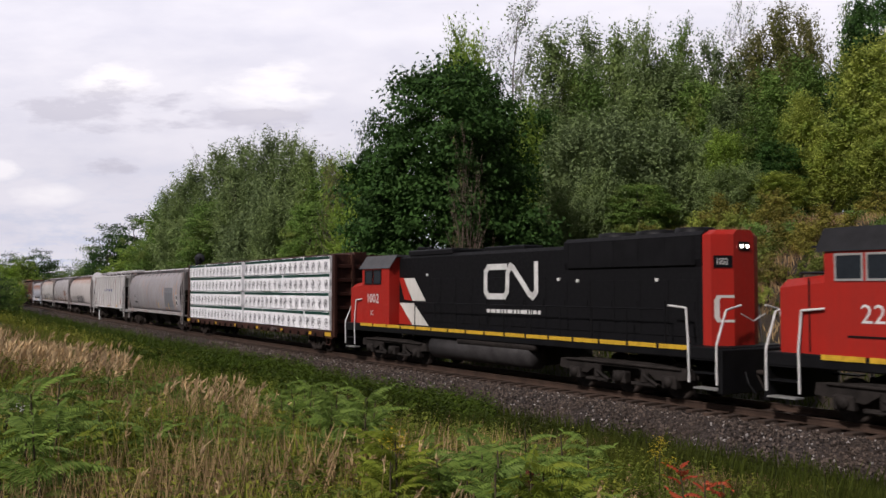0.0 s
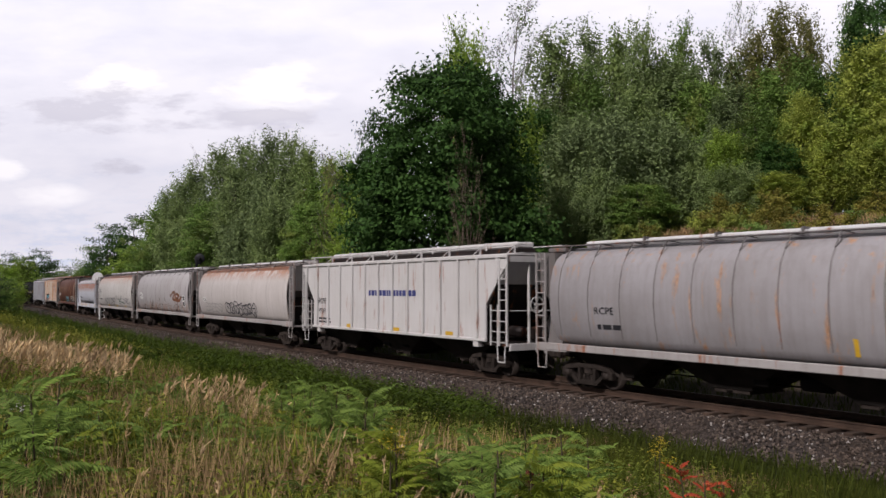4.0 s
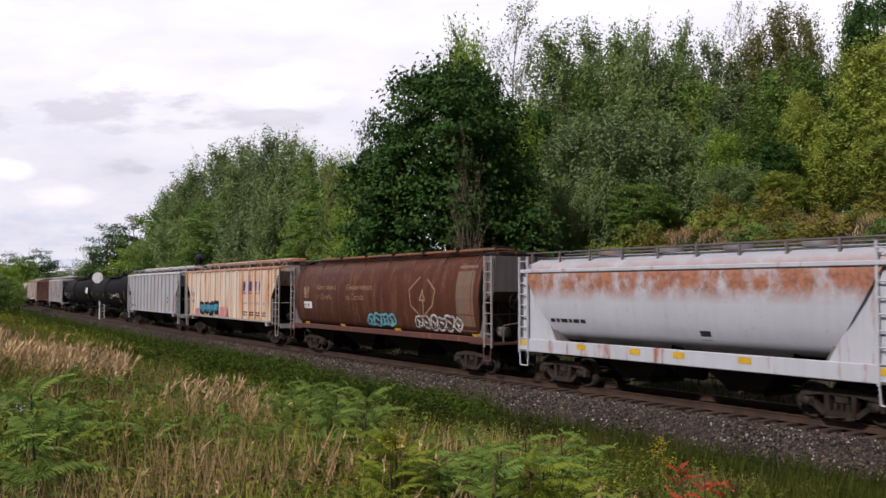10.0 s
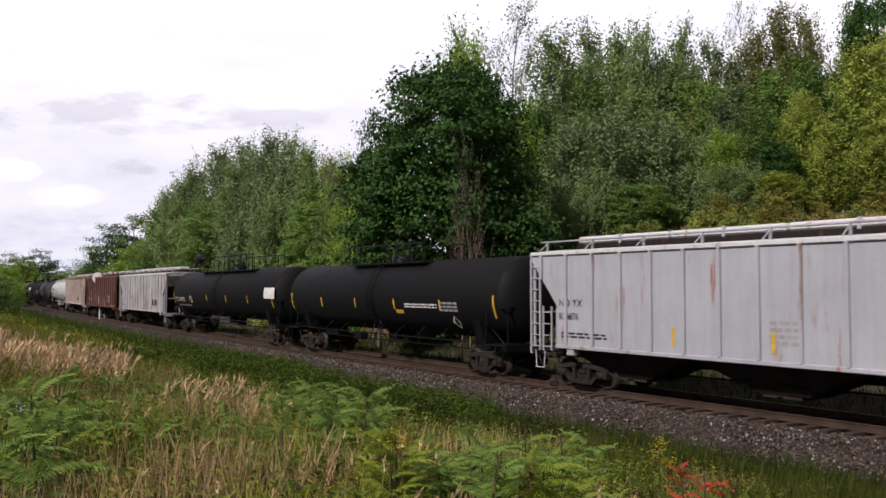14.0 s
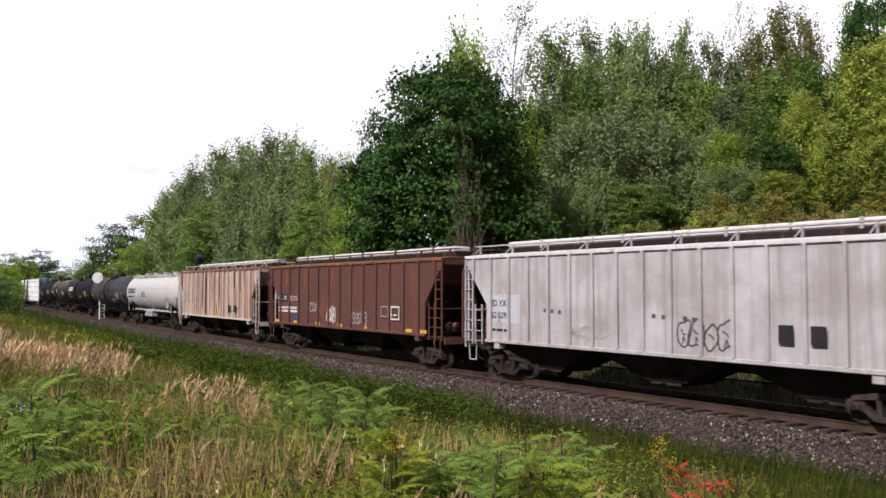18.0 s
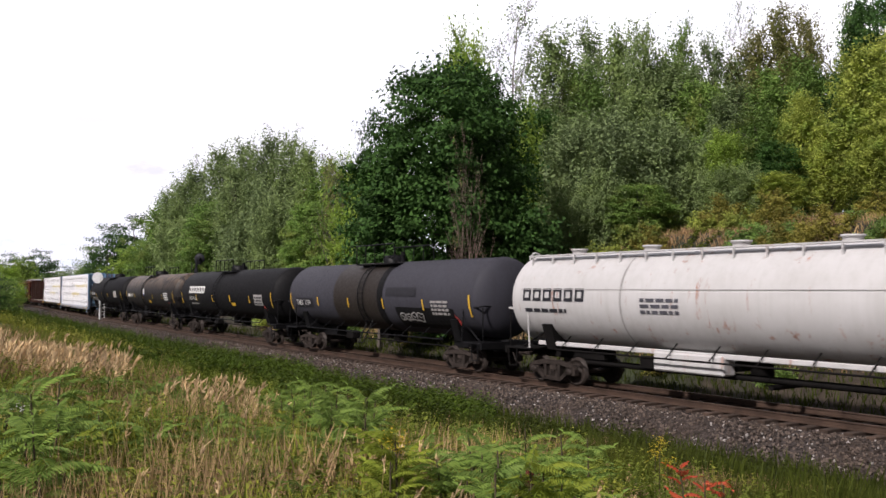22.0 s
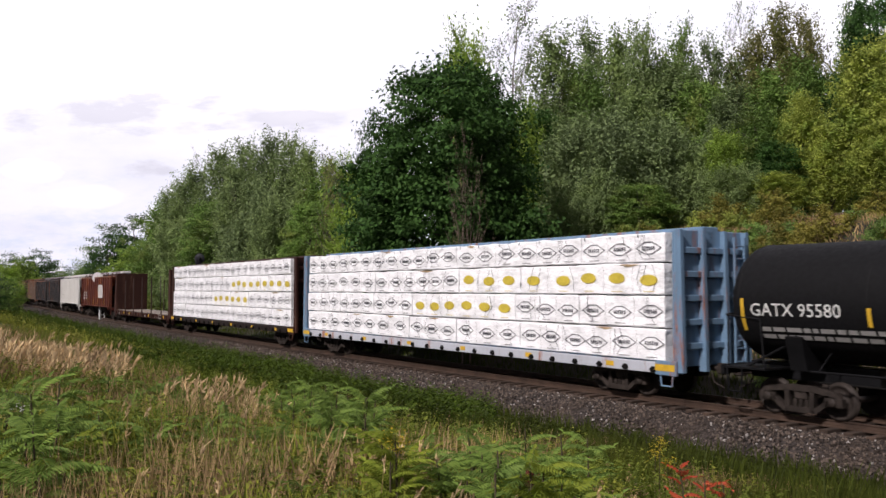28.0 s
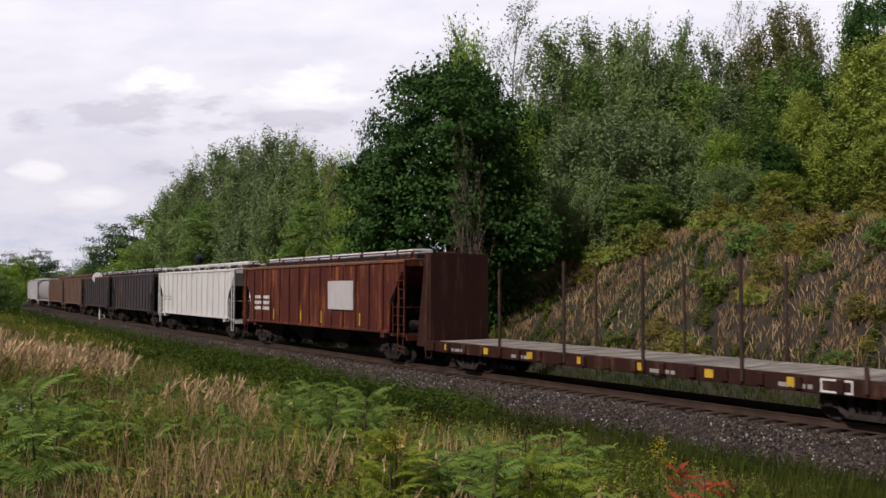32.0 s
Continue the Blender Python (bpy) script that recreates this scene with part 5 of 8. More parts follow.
        mark("number", moved_polys(text_polys("1002", .27), 9.835, 3.69, .3), corner, M_WHITE, w, "", .065)
        mark("cab_code", moved_polys(text_polys("IC", .3), -8.0, 1.92), flat, M_WHITE, w, "", .012)
    else:
        mark("number", moved_polys(text_polys("22", .6), -7.9, 2.3), flat, M_WHITE, w, "white number", .012)
        mark("reflector", bar(-8.7, -8.0, 1.44, 1.54), lambda x, z: 1.53, M_YELLOW, w)
        part("nose_step", Shape().box(-9.6, -8.85, -1.2, 1.2, 3.4, 3.46, .02), M_CABROOF, w)
        part("cab_seam", Shape().box(-8.2, -6.5, -1.52, -1.5, 1.98, 2.02), M_BLACK, w)
        part("nose_seam", Shape().box(-9.2, -9.17, -1.45, -1.42, 1.6, 3.3), M_BLACK, w)
    return w, half, flat

# ---- the train: paints ----
def P(name, rgb, rust=0.3, dirt=0.35, **k):
    """Rail paint from a swatch; pale paints are dulled by weather."""
    c = srgb(*rgb)
    dull = 1.0 if max(c) < .25 else .78
    return paint(name, tuple(v * dull for v in c[:3]) + (1.0,), rust, dirt, **k)


P_GREY = P("grey_hopper_paint", (170, 167, 171), .12, .5, seed=3, rust_color=(.26, .13, .06, 1))
P_PATCH = P("grey_patch_paint", (126, 128, 134), .05, .25, seed=4)
P_WHITE = P("white_hopper_paint", (214, 212, 212), .06, .22, seed=5)
P_CREAM = P("rust_topped_white_paint", (208, 202, 200), .8, .3, seed=6, high=3.95, fade=.5, rust_color=(.20, .08, .032, 1))
P_PALE = P("pale_grey_paint", (184, 181, 183), .5, .45, seed=7, low=1.65, rust_color=(.2, .1, .055, 1))
P_SILL = P("pale_sill_paint", (180, 176, 176), .12, .5, seed=37)
P_PALE2 = P("streaked_pale_paint", (205, 202, 200), .7, .4, seed=8, high=4.0, fade=.6, rust_color=(.24, .10, .045, 1))
P_BLUISH = P("pale_blue_grey_paint", (196, 200, 210), 1.0, .2, seed=9, band=(3.0, 3.6), streak=1.2, tall=.8, rust_color=(.17, .062, .028, 1))
P_BLUEPLAIN = P("pale_blue_frame_paint", (200, 204, 214), .1, .25, seed=10)
P_BROWN = P("brown_hopper_paint", (92, 54, 42), .4, .6, seed=11, rust_color=(.075, .034, .02, 1))
P_RUSTCREAM = P("rust_streaked_cream_paint", (230, 218, 204), .55, .15, seed=12, rust_color=(.30, .13, .05, 1), streak=2.0, tall=.07)
P_RUSTTOP = P("rusted_roof_edge", (206, 192, 178), .9, .3, seed=38, rust_color=(.24, .09, .04, 1), tall=.6)
P_PEELRAIL = P("peeling_rail_paint", (214, 204, 196), .2, .4, seed=39, rust_color=(.12, .05, .03, 1))
P_LIGHT = P("light_grey_paint", (186, 188, 195), .05, .35, seed=13)
P_DIRTY = P("dirty_white_paint", (204, 202, 206), .0, 1.0, seed=14)
P_OXIDE = P("oxide_brown_paint", (104, 70, 64), .06, .35, seed=15)
P_PEEL = P("peeling_white_paint", (208, 186, 172), .62, .5, seed=16, rust_color=(.13, .052, .034, 1), streak=1.4, tall=.06)
P_BARE = P("bare_rusted_steel", (84, 46, 36), .2, .6, seed=42)
P_RED = P("red_brown_paint", (92, 46, 38), .25, .35, seed=17)
P_CLEAN = P("clean_white_paint", (232, 230, 226), .03, .2, seed=18)
P_CHARCOAL = P("charcoal_paint", (74, 72, 74), .2, .5, seed=19)
P_TAN = P("tan_brown_paint", (128, 108, 96), .3, .5, seed=20)
P_TANKBLACK = P("black_tank_paint", (13, 13, 16), .0, .5, seed=21, rough=.68)
P_TANKGREY = P("dark_grey_tank_paint", (62, 62, 70), .0, .3, seed=22, rough=.68)
P_TANKBAND = P("brown_black_tank_paint", (50, 45, 42), .0, .4, seed=23)
P_TANKDIRTY = P("dusty_black_tank_paint", (44, 42, 42), .75, .5, seed=24, high=3.9, rust_color=(.085, .062, .045, 1))
P_TANKWHITE = P("white_tank_paint", (204, 203, 203), .02, .25, seed=25, rough=.4)
P_ROOF = P("weathered_roof_paint", (224, 224, 226), .12, .3, seed=26)
P_DARKROOF = P("rusty_roof_paint", (120, 84, 66), .5, .5, seed=27)
P_ENDGREY = P("dirty_end_paint", (124, 120, 120), .1, .6, seed=28)
# Dark end paint; the shade of the end recesses is put into it.
P_ENDDARK = P("dark_ends_with_shade", (46, 40, 39), .1, .6, seed=29)
P_BLUEEND = P("blue_bulkhead_paint", (118, 150, 180), .2, .45, seed=30)
P_BROWNFRAME = P("brown_frame_paint", (62, 36, 30), .3, .6, seed=31, rust_color=(.05, .024, .016, 1))
P_GRIMYSILL = P("grimy_dark_sill_paint", (38, 30, 29), .2, .5, seed=43, rust_color=(.05, .03, .02, 1))
P_STAKE = P("dull_stake_paint", (74, 58, 52), .1, .5, seed=41)
M_DECKWOOD = plain("grey_deck_boards", (0.36, 0.315, 0.27, 1), .85, 0, .35, 2, 30, .4, .45)
M_FADED = plain("faded_tan_lettering", (.30, .19, .11, 1), .7, 0, .4, 3, 30)
M_TURQUOISE = plain("turquoise_spray", (0.02, 0.27, 0.40, 1), .5, 0, .35, 2, 20)
M_TURQLIGHT = plain("pale_turquoise_spray", (0.12, 0.45, 0.55, 1), .5, 0, .3, 2, 20)
M_PINK = plain("pink_spray", (0.55, 0.20, 0.22, 1), .5, 0, .3, 2, 20)

TRAIN = []   # (wagon, place along the train)


def couple(made, front, back):
    TRAIN.append((made[0], (front + back) / 2))
    return made


def letters(words, size, x, z, made, m=None, sx=1.0, label=""):
    return mark("lettering", moved_polys(text_polys(words, size), x, z, sx), made[2], m or M_DARKMARK, made[0], label, .02)


def small_print(made, seed, x0, x1, z0, z1, rows, m=None):
    return mark("small_print", bars_of_type(seed, x0, x1, z0, z1, rows), made[2], m or M_DARKMARK, made[0])


def spray(made, seed, x0, x1, z0, z1, m, w=.05, n=6):
    return mark("graffiti", (bubbles if n > 3 else scrawl)(seed, x0, x1, z0, z1, w, n), made[2], m, made[0], "", .009)


def load_plate(made, x, z, m=None):
    for dz in (0, .42):
        mark("load_plate", ring_polys(x, z + dz, .2, .2, .05, 4), made[2], M_WHITE, made[0])
        mark("plate_ground", bar(x - .16, x + .16, z + dz - .17, z + dz + .17, 2), made[2], m or M_DARKMARK, made[0], "", .004)


def side_reflectors(made, xs, z=1.42, tall=.14, wide=.5):
    for x in xs:
        mark("reflector", bar(x - wide / 2, x + wide / 2, z - tall / 2, z + tall / 2), lambda x_, z_: made[2](x_, z_) + .012, M_YELLOW, made[0])


# locomotives
couple(locomotive("red and black diesel locomotive heading the train", 22.1, True), 268.0, 245.9)
couple(locomotive("black diesel locomotive with red cab and white emblem", 22.1), 245.9, 223.8)

# 1: centre-beam with green-banded packs
a = couple(centre_beam("brown centre-beam wagon stacked with white lumber packs", 24.6, P_BROWNFRAME, P_BROWNFRAME, "round", [(-11.55, -.95), (-.5, 11.3)], 1), 223.6, 199.05)
letters("977 019", .26, 4.0, .8, a, M_GREYMARK)

# 2: grey cylindrical hopper
a = couple(round_hopper("grey cylindrical hopper wagon with painted-out patch", 19.4, P_GREY, P_ROOF, P_SILL, P_ENDGREY, 13, P_ENDGREY), 199.05, 179.65)
mark("paint_patch", bar(3.9, 6.3, 1.55, 3.1, 8), a[2], P_PATCH, a[0], "darker grey painted-out patch")
load_plate(a, 7.35, 1.98)
letters("RCPE", .3, -6.3, 2.3, a, M_DARKMARK, 1.2)
small_print(a, 1, -6.2, -5.2, 1.85, 2.1, 1)
side_reflectors(a, (5.0, 1.9), 1.75, .4, .12)

# 3: white ribbed hopper
a = couple(ribbed_hopper("clean white ribbed hopper wagon", 18.2, P_WHITE, P_WHITE, P_WHITE, P_ENDDARK, 14), 179.65, 161.45)
letters("RCPE", .36, -6.55, 2.35, a)
letters("49269", .3, -6.5, 1.92, a)
small_print(a, 2, -6.5, -5.2, 1.45, 1.75, 2)
small_print(a, 3, -1.5, 2.4, 2.75, 3.15, 1, M_BLUEMARK)
side_reflectors(a, (-3.3, .9, 4.8), 1.4)

# 4: cream cylinder with rust along the top
a = couple(round_hopper("white cylindrical hopper wagon, rusty along its top", 18.1, P_CREAM, P_ROOF, P_SILL, P_ENDGREY, 7, P_SILL), 161.45, 143.35)
mark("roof_strip", bar(-7.4, 7.4, 4.04, 4.2, 2), a[2], P_DARKROOF, a[0], "rust-brown strip under the roof walk")
mark("plate_ground", bar(-6.75, -6.05, 2.2, 2.5, 2), a[2], M_WHITE, a[0], "", .004)
letters("RCPE", .24, -6.7, 2.25, a, M_DARKMARK, 1.1)
spray(a, 11, -6.3, -2.9, 1.6, 2.15, M_GREYMARK, .06, 5)
spray(a, 12, -2.2, 3.1, 1.5, 2.25, M_DARKMARK, .07, 7)
spray(a, 13, -2.0, 2.9, 1.55, 2.15, M_PRINT, .05, 9)

# 5: grey cylinder with rust patches
a = couple(round_hopper("grey cylindrical hopper wagon with rust scabs", 18.1, P_PALE, P_ROOF, P_SILL, P_ENDGREY, 11, P_ENDGREY), 143.35, 125.25)
load_plate(a, 6.6, 1.95)
mark("rust_scab", scrawl(5, 3.6, 5.6, 2.1, 2.8, .2, 2), a[2], P_DARKROOF, a[0], "bare rusty patch")
small_print(a, 4, -6.6, -5.6, 2.2, 2.4, 1, M_WHITE)
mark("plate_ground", bar(-6.75, -5.85, 2.35, 2.72, 2), a[2], M_WHITE, a[0], "", .004)
letters("RCPE", .28, -6.7, 2.42, a, M_DARKMARK, 1.1)
P_SCAB = plain("dark_rust_scabs", (.055, .03, .02, 1), .9, 0, .5, 6, 40, .5)
rnd = random.Random(55)
for k in range(120):
    x, z = rnd.choice((-5.4, -3.0, -.6, 1.6, 4.6)) + rnd.gauss(0, .55), 1.38 + abs(rnd.gauss(0, .34))
    wd, ht = rnd.uniform(.018, .075), rnd.uniform(.06, .26)
    mark("rust_scab", [[(x - wd, z + ht * .2), (x - wd * .3, z - ht * .5), (x + wd * .5, z - ht * .1), (x + wd, z + ht * .3), (x + wd * .3, z + ht * .6), (x - wd * .4, z + ht)]], a[2], P_SCAB, a[0], "", .004)

# 6: pale cylinder with scrawls
a = couple(round_hopper("pale grey cylindrical hopper wagon with black scrawls", 18.6, P_PALE2, P_ROOF, P_SILL, P_ENDGREY, 13, P_ENDGREY), 125.25, 106.65)
mark("roof_strip", bar(-7.6, 7.6, 4.02, 4.2, 2), a[2], P_DARKROOF, a[0], "rust-brown strip under the roof walk")
mark("plate_ground", bar(-7.1, -5.9, 2.3, 2.62, 2), a[2], M_WHITE, a[0], "", .004)
letters("RCPE", .3, -7.05, 2.34, a, M_DARKMARK, 1.2)
small_print(a, 6, -6.9, -5.9, 1.95, 2.15, 1)
spray(a, 31, -4.5, .9, 1.5, 2.2, M_PRINT, .06, 9)
spray(a, 32, -7.2, -6.3, 2.6, 3.0, M_PRINT, .05, 3)
spray(a, 33, 1.7, 4.3, 1.5, 2.4, M_WRAPGREEN, .06, 2)
spray(a, 34, 4.6, 7.0, 1.6, 2.2, M_PRINT, .05, 3)
side_reflectors(a, (-2.9, 1.0, 4.8), 1.42, .14, .5)

# 7: short two-bay hopper
a = couple(short_hopper("short pale grey hopper wagon with peeling rusty band", 14.4, P_BLUISH, P_BLUEPLAIN, P_ENDGREY), 106.65, 92.25)
small_print(a, 7, -4.9, -3.3, 2.0, 2.2, 1)
mark("load_plate", bar(1.0, 1.35, 1.7, 1.95, 2), a[2], M_DARKMARK, a[0])
for x in (-6.2, -3.4, -1.2, .4, 2.5, 6.1):
    mark("reflector", bar(x - .2, x + .2, 1.2, 1.36), lambda x_, z_: 1.505, M_YELLOW, a[0])

# 8: brown cylinder
a = couple(round_hopper("rusty brown cylindrical hopper wagon with faded emblem", 18.8, P_BROWN, P_DARKROOF, P_OXIDE, P_ENDDARK, 8, P_BROWN), 92.25, 73.45)
mark("plate_ground", bar(-6.9, -6.0, 2.1, 2.42, 2), a[2], M_WHITE, a[0], "", .004)
letters("RCPE", .26, -6.85, 2.15, a, M_DARKMARK, 1.05)
mark("emblem", bar(-6.9, -6.6, 2.6, 3.15, 3) + bar(-6.5, -6.35, 2.6, 3.15, 3), a[2], M_FADED, a[0], "faded yellow emblem")
for words, x, z in (("Government", -5.4, 3.0), ("of Canada", -5.4, 2.55), ("Gouvernement", -2.3, 3.0), ("du Canada", -2.3, 2.55)):
    letters(words, .38, x, z, a, M_FADED, 1.05)
mark("wheat_emblem", band_polys([(4.0, 3.5), (3.3, 3.0), (3.4, 2.4), (4.2, 1.9), (5.0, 2.4), (5.2, 3.0), (4.6, 3.4)], .07) + band_polys([(4.3, 2.0), (4.3, 3.0), (4.1, 2.6), (4.5, 2.6), (4.3, 2.9)], .07), a[2], M_FADED, a[0], "", .035)
mark("pale_panel", bar(6.6, 7.7, 1.5, 3.9, 10), a[2], P_TAN, a[0], "paler primer panel")
spray(a, 41, -.4, 2.0, 1.45, 2.0, M_TURQLIGHT, .09, 4)
spray(a, 42, 3.6, 6.9, 1.45, 2.05, M_WHITE, .08, 6)
spray(a, 43, 3.6, 6.9, 1.5, 2.0, M_PRINT, .05, 6)
side_reflectors(a, (-6.9, -3, 2.0, 7.6), 1.36, .14, .5)

# 9: cream ribbed hopper streaked with rust, blue spray piece
a = couple(ribbed_hopper("cream ribbed hopper wagon streaked with rust and graffiti", 19.1, P_RUSTCREAM, P_RUSTTOP, P_SILL, P_ENDDARK, 17), 73.45, 54.35)
letters("RCPE", .34, -7.25, 2.55, a)
letters("49148", .3, -7.15, 2.1, a)
for k, x in enumerate((3.15, 4.15, 5.05, 5.75)):
    mark("initial", moved_polys(bar(0, (.36, .44, .3, .34)[k], 0, .55), x, 2.9, 1, 1, .12), lambda x_, z_: 1.565, M_BLUEMARK, a[0], "dark blue initial")
    mark("underline", bar(x - .05, x + .47, 2.76, 2.82), lambda x_, z_: 1.56, M_BLUEMARK, a[0])
mark("graffiti", bubbles(91, -5.0, -1.2, 1.5, 2.15, .3, 4), lambda x, z: 1.632, M_DARKMARK, a[0], "black outline of sprayed lettering")
mark("graffiti", bubbles(91, -5.0, -1.2, 1.54, 2.11, .1, 4, True), lambda x, z: 1.636, M_TURQUOISE, a[0], "turquoise sprayed lettering")
mark("graffiti", bubbles(91, -5.0, -1.2, 1.5, 2.15, .07, 4), lambda x, z: 1.642, M_DARKMARK, a[0], "black outline of sprayed lettering")
mark("graffiti", bubbles(92, -4.9, -1.3, 1.75, 2.0, .035, 5), lambda x, z: 1.646, M_TURQLIGHT, a[0], "pale turquoise highlights")
mark("graffiti", bar(-6.2, -5.3, 1.36, 1.75) + bar(-.9, .5, 1.36, 1.9), lambda x, z: 1.628, M_PINK, a[0], "pink sprayed fill")
small_print(a, 10, 2.9, 7.0, 2.15, 2.35, 1, M_GREYMARK)
small_print(a, 11, 3.0, 6.8, 1.5, 1.8, 2)
side_reflectors(a, (.8, 4.0), 1.42)

# 10: light grey ribbed hopper
a = couple(ribbed_hopper("light grey ribbed hopper wagon with stencilled number", 18.8, P_LIGHT, P_ROOF, P_LIGHT, P_ENDDARK, 15), 54.35, 35.55)
letters("ND YX", .34, -7.3, 2.5, a)
letters("830876", .3, -7.3, 2.1, a)
small_print(a, 12, -7.2, -5.2, 1.55, 1.75, 2)
small_print(a, 13, .3, 1.2, 1.7, 2.35, 4, M_GREYMARK)
mark("load_plate", ring_polys(5.2, 2.2, .22, .22, .07, 4), a[2], M_DARKMARK, a[0])
side_reflectors(a, (-2.7, .4, 3.9), 1.75, .5, .1)

# 11, 12: black tanks
a = couple(tank_wagon("plain black tank wagon with roof platform", 20.1, P_TANKBLACK, M_BLACK, 1.5, 6.5, 1.1), 35.55, 15.45)
small_print(a, 14, 5.2, 6.4, 2.2, 2.6, 3, M_GREYMARK)
small_print(a, 15, 2.6, 5.0, 2.3, 2.5, 2, M_WHITE)
mark("placard", [[(6.0, 1.55), (6.25, 1.8), (6.0, 2.05), (5.75, 1.8)]], a[2], M_WHITE, a[0])
mark("yellow_tag", bar(1.8, 2.4, 2.05, 2.2), a[2], M_YELLOW, a[0])
a = couple(tank_wagon("long black tank wagon with tall railings", 22.3, P_TANKBLACK, M_BLACK, 1.53, 10.5, 1.35), 15.45, -6.85)
letters("TILX 301953", .42, -9.3, 2.15, a, M_WHITE, 1.0, "white lettering")
small_print(a, 16, -9.0, -6.0, 1.85, 2.0, 1, M_GREYMARK)
mark("load_plate", ring_polys(-5.6, 2.3, .2, .2, .05, 4), a[2], M_WHITE, a[0])
mark("emblem", bar(8.6, 10.2, 2.5, 3.1, 4), a[2], M_WHITE, a[0], "white panel")

# 13: dirty white ribbed hopper
a = couple(ribbed_hopper("dirty white ribbed hopper wagon with graffiti tags", 18.7, P_DIRTY, P_ROOF, P_DIRTY, P_ENDDARK, 17), -6.85, -25.55)
mark("paint_patch", bar(-7.3, -5.5, 1.9, 2.85, 3), a[2], P_BLUEPLAIN, a[0], "pale blue-grey touched-up panel", .003)
letters("ND YX", .32, -7.2, 2.45, a)
letters("832 029", .3, -7.2, 2.05, a)
small_print(a, 17, -7.1, -6.0, 1.6, 1.75, 1)
spray(a, 51, -3.2, -1.6, 1.5, 1.95, M_GREYMARK, .05, 3)
spray(a, 52, 1.2, 3.0, 1.45, 2.2, M_PRINT, .05, 4)
for k, x in enumerate((-4.3, -3.95, -3.6, .3, .65, 1.4, 1.7)):
    mark("tag", bar(x, x + .14, 2.3 - .02 * k, 2.42 - .02 * k), a[2], M_PRINT, a[0])
for x in (4.55, 5.4):
    mark("load_plate", bar(x - .2, x + .2, 1.75, 2.2), lambda x_, z_: 1.63, M_DARKMARK, a[0])

# 14: oxide brown ribbed hopper
a = couple(ribbed_hopper("oxide brown ribbed hopper wagon with pale tags", 18.8, P_OXIDE, P_DARKROOF, P_OXIDE, P_ENDDARK, 15, 5, P_ROOF), -25.55, -44.35)
letters("ND YX  825 110", .34, -7.3, 2.45, a, M_WHITE, 1.05)
mark("plate_ground", bar(-7.36, -5.75, 2.38, 2.75, 2), a[2], M_DARKMARK, a[0], "", .003)
small_print(a, 18, -7.3, -4.8, 1.85, 2.2, 2, M_WHITE)
spray(a, 61, -3.4, -2.3, 1.9, 2.4, M_GREYMARK, .05, 3)
spray(a, 62, -1.4, -.5, 1.5, 2.2, M_WHITE, .06, 4)
spray(a, 63, 1.2, 2.6, 1.5, 2.0, M_GREYMARK, .06, 5)
mark("blue_tag", bar(-5.2, -4.6, 1.5, 1.85), lambda x, z: 1.63, M_BLUEMARK, a[0])
mark("load_plate", ring_polys(5.2, 2.05, .35, .28, .06, 4) + bar(5.05, 5.35, 1.95, 2.0), lambda x, z: 1.63, M_WHITE, a[0])
mark("load_plate", ring_polys(4.3, 2.1, .3, .22, .04, 4), lambda x, z: 1.63, M_GREYMARK, a[0])
side_reflectors(a, (-7.4, -5.0, -2.4, 0, 2.4, 6.2, 7.3), 1.38)

# 15: peeling hopper
a = couple(ribbed_hopper("peeling white hopper wagon, rusting in streaks", 17.9, P_PEEL, P_DARKROOF, P_PEELRAIL, P_ENDDARK, 17, 5, P_ROOF, None, P_PEELRAIL), -44.35, -62.25)
letters("FU RX", .4, -6.75, 2.45, a)
letters("82 87 77", .36, -6.75, 2.02, a)
rnd = random.Random(61)
for x, wd, z0, z1 in ((-3.35, .55, 1.35, 3.95), (-2.55, .3, 1.9, 4.05), (-1.85, .34, 1.4, 4.0), (-4.3, .2, 3.0, 4.05), (.55, .5, 1.4, 3.6), (.95, .22, 2.2, 4.0), (2.6, .16, 2.6, 4.05), (3.9, .2, 3.1, 4.05), (-7.4, .3, 2.9, 4.05), (4.9, .18, 2.9, 4.0)):
    n = 9
    left = [(x + rnd.uniform(-.07, .03), z0 + (z1 - z0) * i / n) for i in range(n + 1)]
    polys = [[left[i], (left[i][0] + wd * rnd.uniform(.75, 1.1), left[i][1]), (left[i + 1][0] + wd * rnd.uniform(.75, 1.1), left[i + 1][1]), left[i + 1]] for i in range(n)]
    mark("bare_patch", polys, a[2], P_BARE, a[0], "bare brown steel where paint has peeled", .003)
for x in (3.2, 4.3):
    mark("load_plate", bar(x - .22, x + .22, 1.65, 2.05), lambda x_, z_: 1.632, M_DARKMARK, a[0])
side_reflectors(a, (-4.7, -2.1, .4, 3.8, 6.5), 1.75, .6, .12)

# 16: white insulated tank
a = couple(tank_wagon("white tank wagon with five roof hatches", 18.4, P_TANKWHITE, M_UNDER, 1.5, 0, 0, (), True, False), -62.25, -80.55)
for k in range(6):
    mark("company_mark", ring_polys(-7.29 + k * .5, 2.86, .2, .2, .1, 4), a[2], M_DARKMARK, a[0], "black square mark")
small_print(a, 20, -7.4, -5.4, 2.3, 2.5, 1)
small_print(a, 21, -2.3, -.9, 2.35, 2.85, 3, M_PRINT)
mark("belt_line", bar(-7.6, 7.2, 3.02, 3.04), a[2], M_GREYMARK, a[0])
mark("tank_seam", bar(-3.1, -3.03, 1.5, 4.0, 12), a[2], M_GREYMARK, a[0])
mark("placard", [[(6.4, 1.45), (6.75, 1.8), (6.4, 2.15), (6.05, 1.8)]], lambda x, z: 1.5, M_GREYMARK, a[0], "diamond hazard placard")
